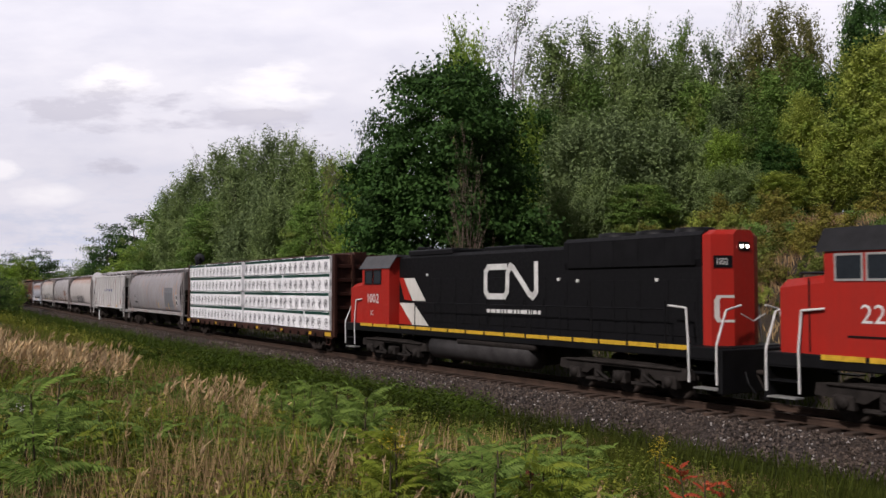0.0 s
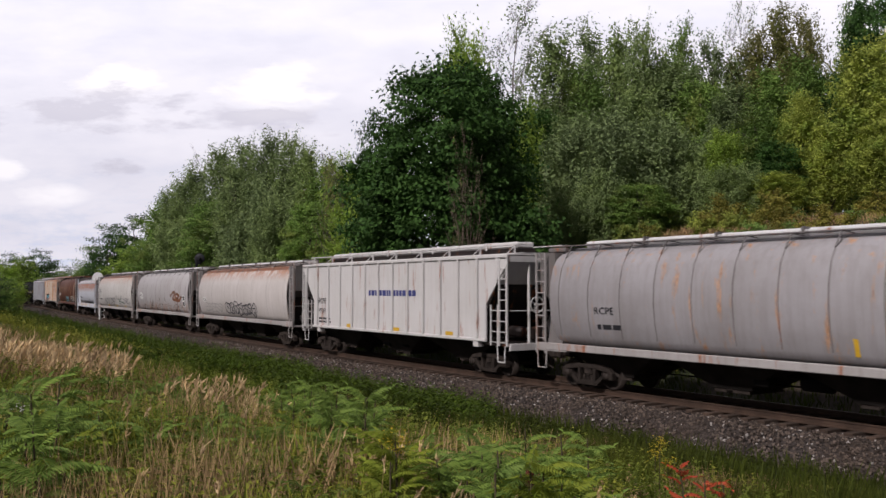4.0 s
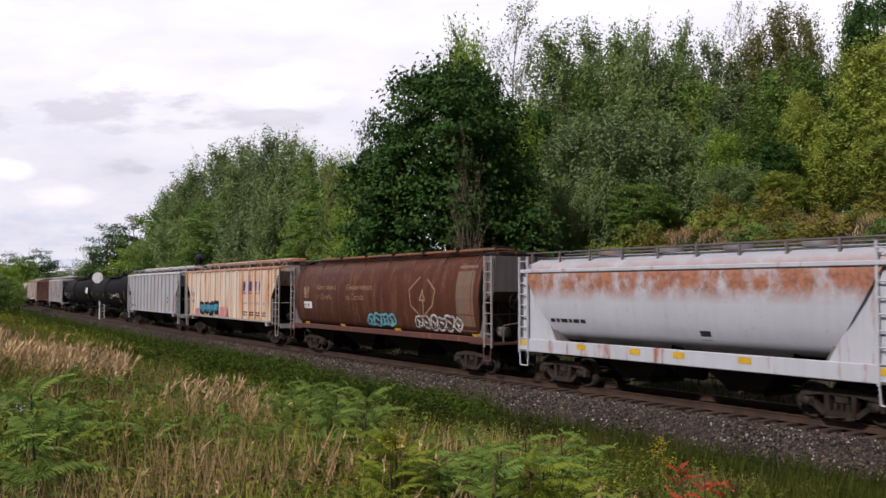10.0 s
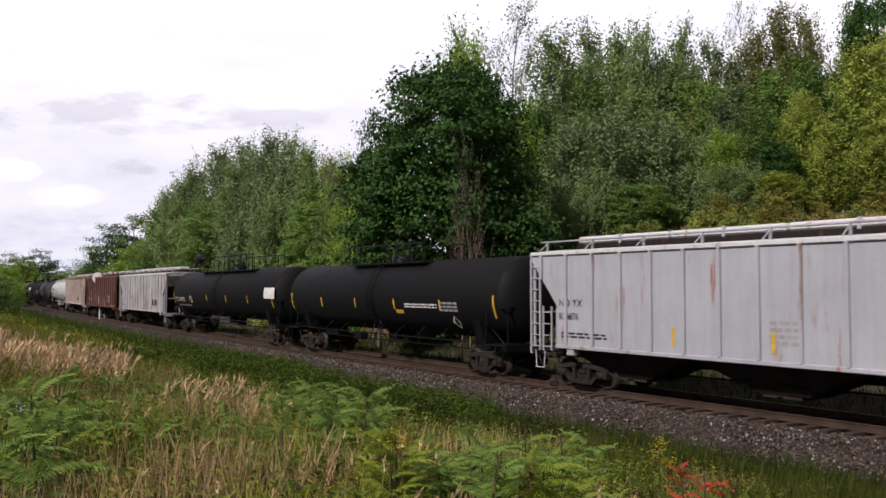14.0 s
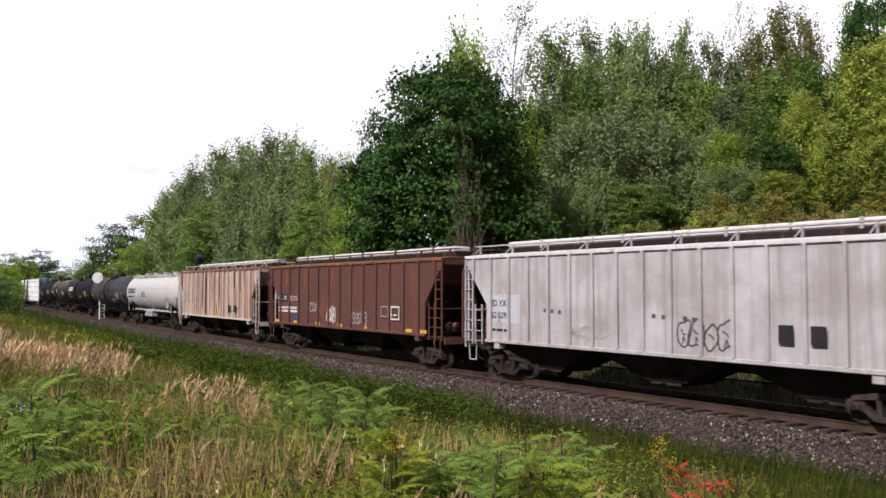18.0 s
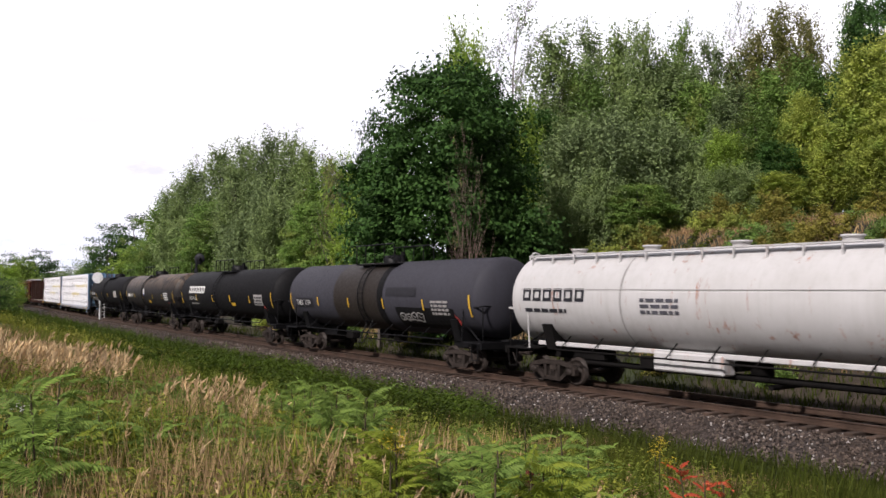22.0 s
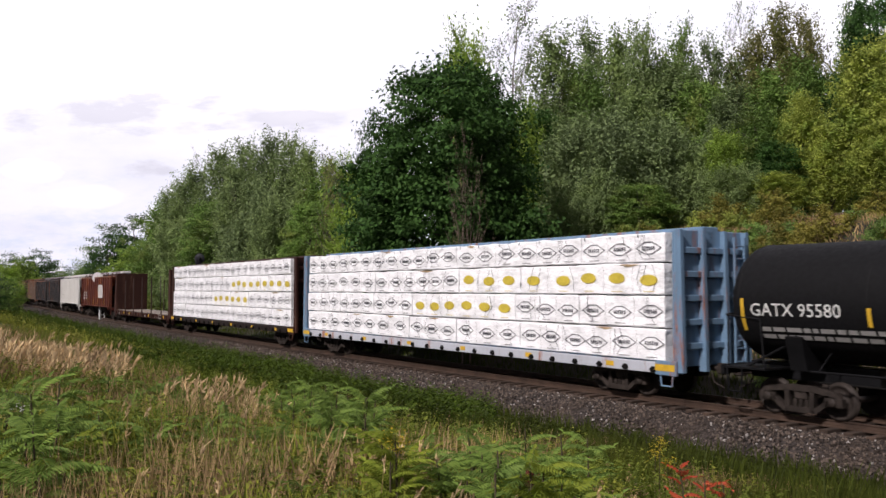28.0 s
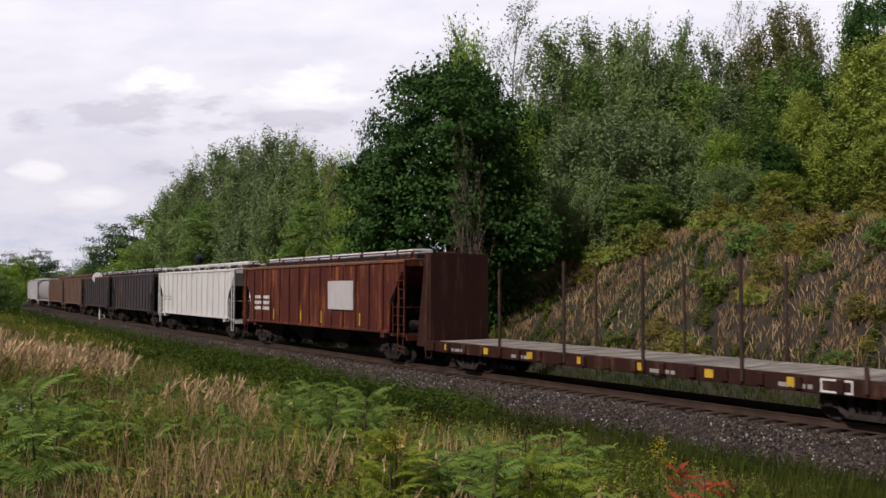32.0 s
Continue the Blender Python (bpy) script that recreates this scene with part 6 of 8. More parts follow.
small_print(a, 22, 5.3, 6.4, 2.0, 2.4, 2, M_GREYMARK)

# 17: dark grey tank with bands
a = couple(tank_wagon("dark grey tank wagon with brown centre band", 18.8, P_TANKGREY, M_BLACK, 1.5, 3.4, 1.2, [(-3.1, -1.1, P_TANKBAND), (1.1, 1.6, P_TANKBLACK), (-1.1, 1.1, P_TANKBAND)]), -80.55, -99.4)
mark("plate_ground", bar(-7.4, -5.4, 2.15, 2.6, 3), a[2], M_DARKMARK, a[0], "", .004)
letters("TAEX 1759", .36, -7.32, 2.24, a, M_WHITE, .98)
mark("plate_ground", bar(1.9, 4.3, 2.75, 3.1, 3), a[2], M_DARKMARK, a[0], "", .004)
mark("plate_ground", bar(2.6, 6.9, 1.5, 2.3, 5), a[2], P_TANKBLACK, a[0], "black underpainting", .003)
spray(a, 71, 2.8, 4.6, 1.75, 2.1, M_GREYMARK, .05, 4)
small_print(a, 23, 5.4, 6.6, 2.05, 2.65, 4, M_GREYMARK)
mark("placard", [[(6.9, 1.6), (7.15, 1.85), (6.9, 2.1), (6.65, 1.85)]], a[2], M_REDMARK, a[0], "red diamond placard")

# 18: black tank with white block marks
a = couple(tank_wagon("black tank wagon with white block marks", 20.1, P_TANKBLACK, M_BLACK, 1.5, 3.4, 1.0, at=-.8), -99.4, -119.6)
for k in range(6):
    mark("company_mark", ring_polys(-6.64 + k * .6, 2.97, .25, .23, .12, 4), a[2], M_WHITE, a[0], "white square mark")
letters("PROX 43632", .3, -6.8, 2.3, a, M_WHITE)
small_print(a, 24, -6.6, -5.0, 2.0, 2.15, 1, M_GREYMARK)
mark("label_panel", bar(6.0, 7.3, 2.1, 2.7, 3), a[2], M_GREYMARK, a[0], "", .004)
small_print(a, 25, 6.1, 7.2, 2.15, 2.65, 3)
mark("yellow_tag", bar(1.9, 2.6, 2.0, 2.2), a[2], M_YELLOW, a[0])
mark("placard", [[(7.4, 1.6), (7.65, 1.85), (7.4, 2.1), (7.15, 1.85)]], a[2], M_REDMARK, a[0], "red diamond placard")

# 19: dusty black tank
a = couple(tank_wagon("dusty black tank wagon with brown grime on top", 18.7, P_TANKDIRTY, M_BLACK, 1.47, 2.8, 1.0, at=-1.3), -119.6, -138.25)
letters("30284", .36, -6.2, 2.35, a, M_WHITE)
mark("lettering", bar(-7.3, -6.4, 2.36, 2.6, 2), a[2], M_WHITE, a[0])
mark("emblem", [[(-1.3 + .26 * math.cos(q), 2.75 + .3 * math.sin(q)) for q in [math.pi * i / 8 for i in range(9)]]] + bar(-1.56, -1.04, 2.55, 2.75), a[2], M_WHITE, a[0], "white oval emblem")
mark("emblem_base", bar(-1.54, -1.06, 2.42, 2.55), a[2], M_BLUEMARK, a[0])
mark("label_panel", bar(5.2, 6.6, 2.05, 2.8, 4), a[2], M_DARKMARK, a[0], "", .004)
small_print(a, 26, 5.3, 6.5, 2.15, 2.75, 4, M_WHITE)
mark("yellow_tag", bar(.0, .7, 1.9, 2.1), a[2], M_YELLOW, a[0])
mark("placard", [[(6.5, 1.55), (6.8, 1.85), (6.5, 2.15), (6.2, 1.85)]], a[2], M_REDMARK, a[0], "red diamond placard")

# 20: black tank with big number
a = couple(tank_wagon("glossy black tank wagon with large white number", 19.2, P_TANKBLACK, M_BLACK, 1.47, 3.4, 1.2), -138.25, -157.4)
letters("GATX 95580", .44, -8.0, 2.4, a, M_WHITE, 1.0, "white lettering")
small_print(a, 27, -7.8, -4.6, 1.85, 2.2, 2, M_GREYMARK)
mark("label_panel", bar(4.6, 6.0, 2.2, 2.8, 3), a[2], M_GREYMARK, a[0])

# 21, 22: centre-beams with white packs
couple(centre_beam("blue-ended centre-beam wagon stacked with white lumber packs", 25.0, P_BLUEEND, P_BLUEEND, "hexagon", [(-11.6, 11.55)], 2, P_BLUEPLAIN), -157.4, -182.85)
couple(centre_beam("brown centre-beam wagon stacked with white lumber packs", 24.4, P_BROWNFRAME, P_BROWNFRAME, "hexagon", [(-11.3, 11.1)], 3, P_GRIMYSILL), -182.85, -207.3)

# 23: empty flat
a = couple(stake_flat("empty brown bulkhead flat wagon with plank deck", 21.3, P_BROWNFRAME, M_DECKWOOD, P_STAKE), -207.3, -228.4)
for x in (-8.2, -4.6, 1.6, 5.7):
    small_print(a, int(x * 10) + 100, x, x + .9, .74, .92, 1, M_GREYMARK)
mark("load_plate", ring_polys(7.2, .86, .4, .16, .05, 4), a[2], M_WHITE, a[0])

# 24 to 31: hoppers
a = couple(ribbed_hopper("red-brown ribbed hopper wagon with white square", 20.1, P_RED, P_DARKROOF, P_RED, P_ENDDARK, 15, 5, P_ROOF), -228.4, -248.6)
mark("white_square", bar(2.3, 4.9, 2.1, 3.4), lambda x, z: 1.64, P_CREAM, a[0], "faded white square")
small_print(a, 31, -7.6, -5.0, 1.9, 2.8, 3, M_WHITE)
side_reflectors(a, (-4.6, -1, 1.4, 5.4, 7.4), 1.7, .55, .12)
a = couple(ribbed_hopper("clean white ribbed hopper wagon", 19.5, P_CLEAN, P_CLEAN, P_CLEAN, P_ENDDARK, 15, 5, P_CLEAN), -248.6, -268.3)
small_print(a, 32, -7.6, -5.0, 2.2, 2.6, 2, M_GREYMARK)
couple(ribbed_hopper("charcoal ribbed hopper wagon", 18.3, P_CHARCOAL, P_CHARCOAL, P_CHARCOAL, P_ENDDARK, 15, 5, P_ROOF), -268.3, -286.7)
couple(ribbed_hopper("charcoal ribbed hopper wagon", 17.4, P_CHARCOAL, P_DARKROOF, P_CHARCOAL, P_ENDDARK, 13, 5, P_ROOF), -286.7, -304.1)
couple(ribbed_hopper("tan-brown ribbed hopper wagon", 17.0, P_TAN, P_DARKROOF, P_TAN, P_ENDDARK, 13, 5, P_DARKROOF), -304.1, -321.4)
couple(ribbed_hopper("tan-brown ribbed hopper wagon", 18.0, P_TAN, P_DARKROOF, P_TAN, P_ENDDARK, 13), -321.4, -339.6)
couple(round_hopper("grey cylindrical hopper wagon", 18.0, P_GREY, P_ROOF, P_SILL, P_ENDGREY, 9, P_ENDGREY), -339.6, -357.8)
couple(ribbed_hopper("white ribbed hopper wagon", 18.6, P_WHITE, P_WHITE, P_WHITE, P_ENDDARK, 13), -357.8, -376.5)

# ---- plants: materials ----
def leaf_material(name, dark, light, translucent=.3, rough=.55, spread=.5, tip=None, patch=.35):
    """Leaves: each island of its own shade, each plant too."""
    m, t, b = nodes_of(name)
    geo = t.nodes.new("ShaderNodeNewGeometry")
    info = t.nodes.new("ShaderNodeObjectInfo")
    v = t.nodes.new("ShaderNodeTexCoord").outputs["Object"]
    near = lambda k: tuple(a + (b_ - a) * k for a, b_ in zip(dark, light))
    col = ramp(t, geo.outputs["Random Per Island"], 0, 1, near(.22), near(.78))
    col = mixed(t, .8, col, ramp(t, noise_node(t, v, 1.1, 3), .34, .66, (.55, .55, .58, 1), (1.3, 1.3, 1.2, 1)), "MULTIPLY")
    if tip:
        col = mixed(t, times(t, ramp(t, noise_node(t, v, patch, 3), .5, .68), .8), col, tip)
    col = mixed(t, 1.0, col, ramp(t, info.outputs["Random"], 0, 1, (1 - spread * .5,) * 3 + (1,), (1, 1, 1 - spread * .3, 1)), "MULTIPLY")
    link(t, col, b.inputs["Base Color"])
    b.inputs["Roughness"].default_value = rough
    b.inputs["Specular IOR Level"].default_value = .08
    tr = t.nodes.new("ShaderNodeBsdfTranslucent")
    link(t, col, tr.inputs["Color"])
    mx = t.nodes.new("ShaderNodeMixShader")
    mx.inputs[0].default_value = translucent
    out = t.nodes["Material Output"]
    link(t, b.outputs[0], mx.inputs[1])
    link(t, tr.outputs[0], mx.inputs[2])
    link(t, mx.outputs[0], out.inputs["Surface"])
    return m


def C4(r, g, b):
    return (r, g, b, 1)


M_BARK = plain("grey_bark", (0.12, 0.10, 0.085, 1), .9, 0, .4, 3, 25, .6)
M_PALEBARK = plain("bleached_dead_wood", (0.25, 0.22, 0.20, 1), .9, 0, .3, 3, 25, .5)
M_DEADBARK = plain("brown_dead_wood", (0.20, 0.145, 0.115, 1), .9, 0, .3, 3, 25, .5)
L_MAPLE = leaf_material("maple_leaves", C4(0.0232, 0.0618, 0.0206), C4(0.0799, 0.165, 0.0438), .22)
L_POPLAR = leaf_material("grey_green_leaves", C4(0.127, 0.19, 0.0845), C4(0.364, 0.465, 0.22), .32, tip=C4(0.237, 0.321, 0.101))
L_ASH = leaf_material("mid_green_leaves", C4(0.0929, 0.178, 0.0456), C4(0.28, 0.432, 0.118), .32, tip=C4(0.254, 0.28, 0.0845))
L_LIME = leaf_material("light_green_leaves", C4(0.163, 0.277, 0.0455), C4(0.439, 0.602, 0.122), .35)
L_OLIVE = leaf_material("olive_leaves", C4(0.117, 0.164, 0.039), C4(0.335, 0.382, 0.109), .33)
L_YELLOW = leaf_material("yellowing_leaves", C4(0.22, 0.285, 0.0569), C4(0.559, 0.617, 0.146), .38, .55, .2, tip=C4(0.227, 0.356, 0.0813))
L_RUSTY = leaf_material("brownish_leaves", C4(0.111, 0.124, 0.052), C4(0.305, 0.28, 0.124), .3, tip=C4(0.169, 0.202, 0.065))
L_SHRUB = leaf_material("shrub_leaves", C4(0.127, 0.138, 0.0329), C4(0.403, 0.351, 0.0897), .3, tip=C4(0.329, 0.209, 0.0748), patch=.25)


def crown_arrays(rng, leaders, leaves, size, lift, per=28, pad=(1.0, 1.0, 1.0), draw=1.9):
    """Leaf blades in drawn-out tufts over a crown made of leaders: (x, y, foot, top, radius) each with a ragged outline."""
    weight = np.array([r ** 1.6 * (z1 - z0) for _, _, z0, z1, r in leaders])
    pick = rng.choice(len(leaders), leaves // per, p=weight / weight.sum())
    L = np.array(leaders)[pick]
    n = len(pick)
    u = rng.beta(1.15, 1.05, n)
    a = rng.uniform(0, 2 * np.pi, n)
    ph = rng.uniform(0, 6.28, (len(leaders), 4))[pick]
    ragged = 1 + .16 * np.sin(3 * a + 5 * u + ph[:, 0]) + .13 * np.sin(5 * a - 11 * u + ph[:, 1]) + .12 * np.sin(17 * u + 2 * a + ph[:, 2])
    girth = np.sin(np.pi * np.clip(u * .9 + .05, 0, 1) ** .85) ** .5
    r = L[:, 4] * girth * ragged * rng.uniform(.22, 1.0, n) ** .45
    tufts = np.stack([L[:, 0] + r * np.cos(a), L[:, 1] + r * np.sin(a), L[:, 2] + (L[:, 3] - L[:, 2]) * u], -1)
    way = np.stack([np.cos(a), np.sin(a), np.full(n, lift) + 1.6 * np.clip(u - .75, 0, 1)], -1) + rng.normal(size=(n, 3)) * .3
    way /= np.linalg.norm(way, axis=1)[:, None]
    m = n * per
    W = np.repeat(way, per, 0)
    big = np.repeat(rng.uniform(.6, 1.35, n), per)[:, None] * size
    pos = np.repeat(tufts, per, 0) + np.clip(rng.normal(size=(m, 3)), -1.4, 1.4) * big * np.array(pad) + W * np.clip(rng.normal(size=(m, 1)), -1.5, 1.5) * big * draw
    face = W * .45 + rng.normal(size=(m, 3)) * .5 + np.array([0, 0, .6])
    face /= np.linalg.norm(face, axis=1)[:, None]
    p = np.cross(face, rng.normal(size=(m, 3)))
    p /= np.linalg.norm(p, axis=1)[:, None]
    q = np.cross(face, p)
    ln, wd = size * rng.uniform(.75, 1.35, (m, 1)), size * rng.uniform(.5, .9, (m, 1))
    v = np.stack([pos - p * ln * .5 + q * wd * .5, pos - p * ln * .5 - q * wd * .5, pos + p * ln * .5], 1)
    return v.reshape(-1, 3), np.arange(m * 3).reshape(m, 3), tufts


def limbs(sh, rnd, p, way, length, r, depth):
    """A limb in two bends that forks into finer ones."""
    bend = Vector((rnd.uniform(-.25, .25), rnd.uniform(-.25, .25), rnd.uniform(0, .25)))
    mid = p + way * length * .5
    end = mid + (way + bend).normalized() * length * .5
    n = 5 if r > .05 else 3
    sh.rod(p, mid, r, n, r * .72, cap=False).rod(mid, end, r * .72, n, r * .35, cap=False)
    if depth:
        for i in range(4):
            u = rnd.uniform(.3, 1.0)
            at = p.lerp(mid, u * 2) if u < .5 else mid.lerp(end, u * 2 - 1)
            side = Vector((rnd.uniform(-1, 1), rnd.uniform(-1, 1), rnd.uniform(-.1, .9))).normalized()
            limbs(sh, rnd, at, (way * .75 + side * .8).normalized(), length * rnd.uniform(.4, .62), max(r * .42, .009), depth - 1)


def bare_meshes(seed, height, width, leaf_m, leaves, size, bark, forks):
    """A leafless or nearly leafless tree: fine branching wood and a few tufts."""
    rng, rnd = np.random.default_rng(seed), random.Random(seed)
    sh, r0 = Shape(), .011 * height
    axis = [Vector((rnd.uniform(-.02, .02) * height * i / 5, rnd.uniform(-.02, .02) * height * i / 5, height * (i / 5) - .3)) for i in range(6)]
    for i in range(5):
        sh.rod(axis[i], axis[i + 1], r0 * (1 - i / 5.4), 6, r0 * (1 - (i + 1) / 5.4), cap=False)
    tips = []
    for i in range(13):
        u = .28 + .68 * i / 13
        k = min(4, int(u * 5))
        at = axis[k].lerp(axis[k + 1], u * 5 - k)
        a = i * 2.4 + rnd.uniform(-.4, .4)
        way = Vector((math.cos(a), math.sin(a), 1.5)).normalized()
        ln = width * .62 * (1.15 - u * .55)
        limbs(sh, rnd, at, way, ln, r0 * (1.05 - u) * .5 + .01, forks)
        tips.append((at.x + way.x * ln * .8, at.y + way.y * ln * .8, max(.2, at.z + way.z * ln * .45), at.z + way.z * ln * 1.25, width * .13))
    v, f, _ = crown_arrays(rng, tips, leaves, size, .8, 10)
    return sh.mesh("trunk", bark), raw_mesh("crown", v, f, leaf_m)


def tree_meshes(seed, height, width, kind, leaf_m, leaves=20000, size=.2, bark=None, low=.1):
    """Trunk and crown meshes of one tree form, its foot at the origin."""
    if kind == "bare":
        return bare_meshes(seed, height, width, leaf_m, leaves, size, bark or M_BARK, 3 if height > 10 else 2)
    rng, rnd = np.random.default_rng(seed), random.Random(seed)
    w, H, lead, lift = width / 2, height, [], .4
    if kind == "round":
        lead.append((0, 0, H * low, H * .96, w * .96))
        for i in range(11):
            a, o = i * 2.4 + rnd.uniform(-.4, .4), rnd.uniform(.45, .78) * w
            top = rnd.uniform(.62, 1.04) - .25 * o / w
            lead.append((math.cos(a) * o, math.sin(a) * o, H * max(low, top - rnd.uniform(.3, .55)), H * top, w * rnd.uniform(.26, .40)))
    elif kind == "upright":
        lift = 1.1
        lead.append((0, 0, H * low, H, w * .55))
        for i in range(8):
            a, o = i * 2.4 + rnd.uniform(-.4, .4), rnd.uniform(.3, .72) * w
            top = rnd.uniform(.66, .97)
            lead.append((math.cos(a) * o, math.sin(a) * o, H * max(low, top - rnd.uniform(.35, .65)), H * top, w * rnd.uniform(.28, .44)))
    elif kind == "thicket":
        lift = 1.3
        for i in range(13):
            a, o = i * 2.4, (i / 13) ** .5 * w * .85
            top = rnd.uniform(.66, 1) - .15 * o / w
            lead.append((math.cos(a) * o, math.sin(a) * o, 0, H * top, w * rnd.uniform(.28, .40)))
    else:
        for i in range(9):
            a, o = i * 2.4, (i / 9) ** .5 * w * .8
            lead.append((math.cos(a) * o, math.sin(a) * o, 0, H * rnd.uniform(.5, 1) * (1 - .3 * o / w), w * rnd.uniform(.22, .36)))
    if kind == "round":
        v, f, tufts = crown_arrays(rng, lead, leaves, size, lift, 64, (2.1, 2.1, .8), 1.2)
    elif kind == "bush":
        v, f, tufts = crown_arrays(rng, lead, leaves, size, lift, 28, (1.2, 1.2, .7), 1.2)
    else:
        v, f, tufts = crown_arrays(rng, lead, leaves, size, lift, 48, (1.1, 1.1, 1.1), 2.9)
    v[:, 2] = np.maximum(v[:, 2], .05)
    crown = raw_mesh("crown", v, f, leaf_m)
    trunk = Shape()
    r0 = .02 * H if kind in ("round", "upright") else .03
    axis = [(0, 0, -.3)] + [(rnd.uniform(-.03, .03) * H * i / 6, rnd.uniform(-.03, .03) * H * i / 6, H * .92 * i / 6) for i in range(1, 7)]
    for i in range(6):
        trunk.rod(axis[i], axis[i + 1], r0 * (1 - i / 6.5), 7, r0 * (1 - (i + 1) / 6.5), cap=False)
    for i in range(0, len(tufts), max(1, len(tufts) // (34 if kind != "bush" else 10))):
        tip = Vector(tufts[i])
        k = max(0, min(5, int(tip.z / (H * .92) * 6 - rnd.uniform(.6, 2.0))))
        foot = Vector(axis[k]).lerp(Vector(axis[k + 1]), rnd.random())
        mid = foot.lerp(tip, .5) + Vector((0, 0, -.06 * (tip - foot).length))
        q = r0 * (1 - k / 6.5) * .42
        trunk.rod(foot, mid, q, 5, q * .6, cap=False).rod(mid, tip, q * .6, 4, q * .12, cap=False)
    return trunk.mesh("trunk", bark or M_BARK), crown


FORMS = {}


def form(key, *args, **kw):
    FORMS[key] = (tree_meshes(*args, **kw), args[1], args[2])


form("maple", 11, 14.0, 11.0, "round", L_MAPLE, 74000, .25, low=.02)
form("maple_side", 31, 13.0, 8.0, "round", L_MAPLE, 17000, .21, low=.3)
form("poplar_a", 12, 16.0, 7.0, "upright", L_POPLAR, 27000, .24, low=.05)
form("poplar_b", 13, 16.0, 8.0, "upright", L_POPLAR, 29000, .24, low=.05)
form("ash_a", 14, 15.0, 7.0, "upright", L_ASH, 27000, .24, low=.05)
form("ash_b", 15, 14.0, 8.5, "round", L_ASH, 32000, .24, low=.03)
form("dark", 16, 13.0, 7.5, "round", L_MAPLE, 27000, .24, low=.03)
form("lime", 17, 12.0, 6.5, "upright", L_LIME, 21000, .24)
form("yellow", 18, 13.0, 6.5, "upright", L_YELLOW, 25000, .24, low=.03)
form("rusty", 19, 17.0, 7.0, "upright", L_RUSTY, 24000, .24, low=.2)
form("thicket", 20, 9.0, 9.0, "thicket", L_POPLAR, 36000, .24)
form("bare", 21, 16.0, 6.5, "bare", L_POPLAR, 2600, .17, M_PALEBARK)
form("sapling", 22, 6.0, 3.6, "bare", L_RUSTY, 900, .14, M_BARK)
form("dead", 27, 8.0, 4.5, "bare", L_RUSTY, 60, .14, M_DEADBARK)
form("far_dark", 41, 13.0, 7.5, "round", L_MAPLE, 7000, .36, low=.03)
form("far_ash", 42, 14.0, 8.5, "round", L_ASH, 7000, .36, low=.03)
form("far_lime", 43, 12.0, 6.5, "upright", L_LIME, 6000, .34, low=.03)
form("bush_a", 23, 3.0, 4.2, "bush", L_SHRUB, 3000, .17)
form("bush_b", 24, 2.6, 3.8, "bush", L_ASH, 2800, .17)
form("bush_c", 25, 2.8, 3.6, "bush", L_OLIVE, 2800, .17)
form("bush_d", 26, 2.2, 4.0, "bush", L_YELLOW, 2600, .17)
FOCUS = 1554.0


def plant_tree(key, px, depth, top, width=None, label="", name="tree", group="woodland trees", turn=None, sink=0.0):
    """A tree whose crown tops out at a bearing and a height angle seen from the eye, at a distance."""
    (trunk, crown), h0, w0 = FORMS[key]
    x, y = px / FOCUS * depth, depth
    z = ground_at(x, y)
    h = EYE[2] + top / FOCUS * depth - z + sink
    t = thing(name, label, name.split("_")[-1], group)
    part("trunk", trunk, None, t)
    part("crown", crown, None, t)
    k = h / h0
    kw = k if width is None else width / FOCUS * depth / w0
    t.matrix_basis = Matrix.Translation((x, y, z - sink)) @ Matrix.Rotation(turn if turn is not None else (px * 1.7 + depth) % 6.28, 4, "Z") @ Matrix.Diagonal((kw, kw, k, 1))
    return t


GREY = "slender tree with grey-green leaves on the wooded rise"
GREEN = "leafy mid-green tree on the wooded rise"
DARK = "dense dark-green tree on the rise"
RUSTY = "tall thin tree with brownish leaves"
YELLOW = "slender tree with yellowing autumn leaves"
THICKET = "upright grey-green willow thicket"
YOUNG = "slender light-green young tree"
FAR = "dark-green tree far along the line"
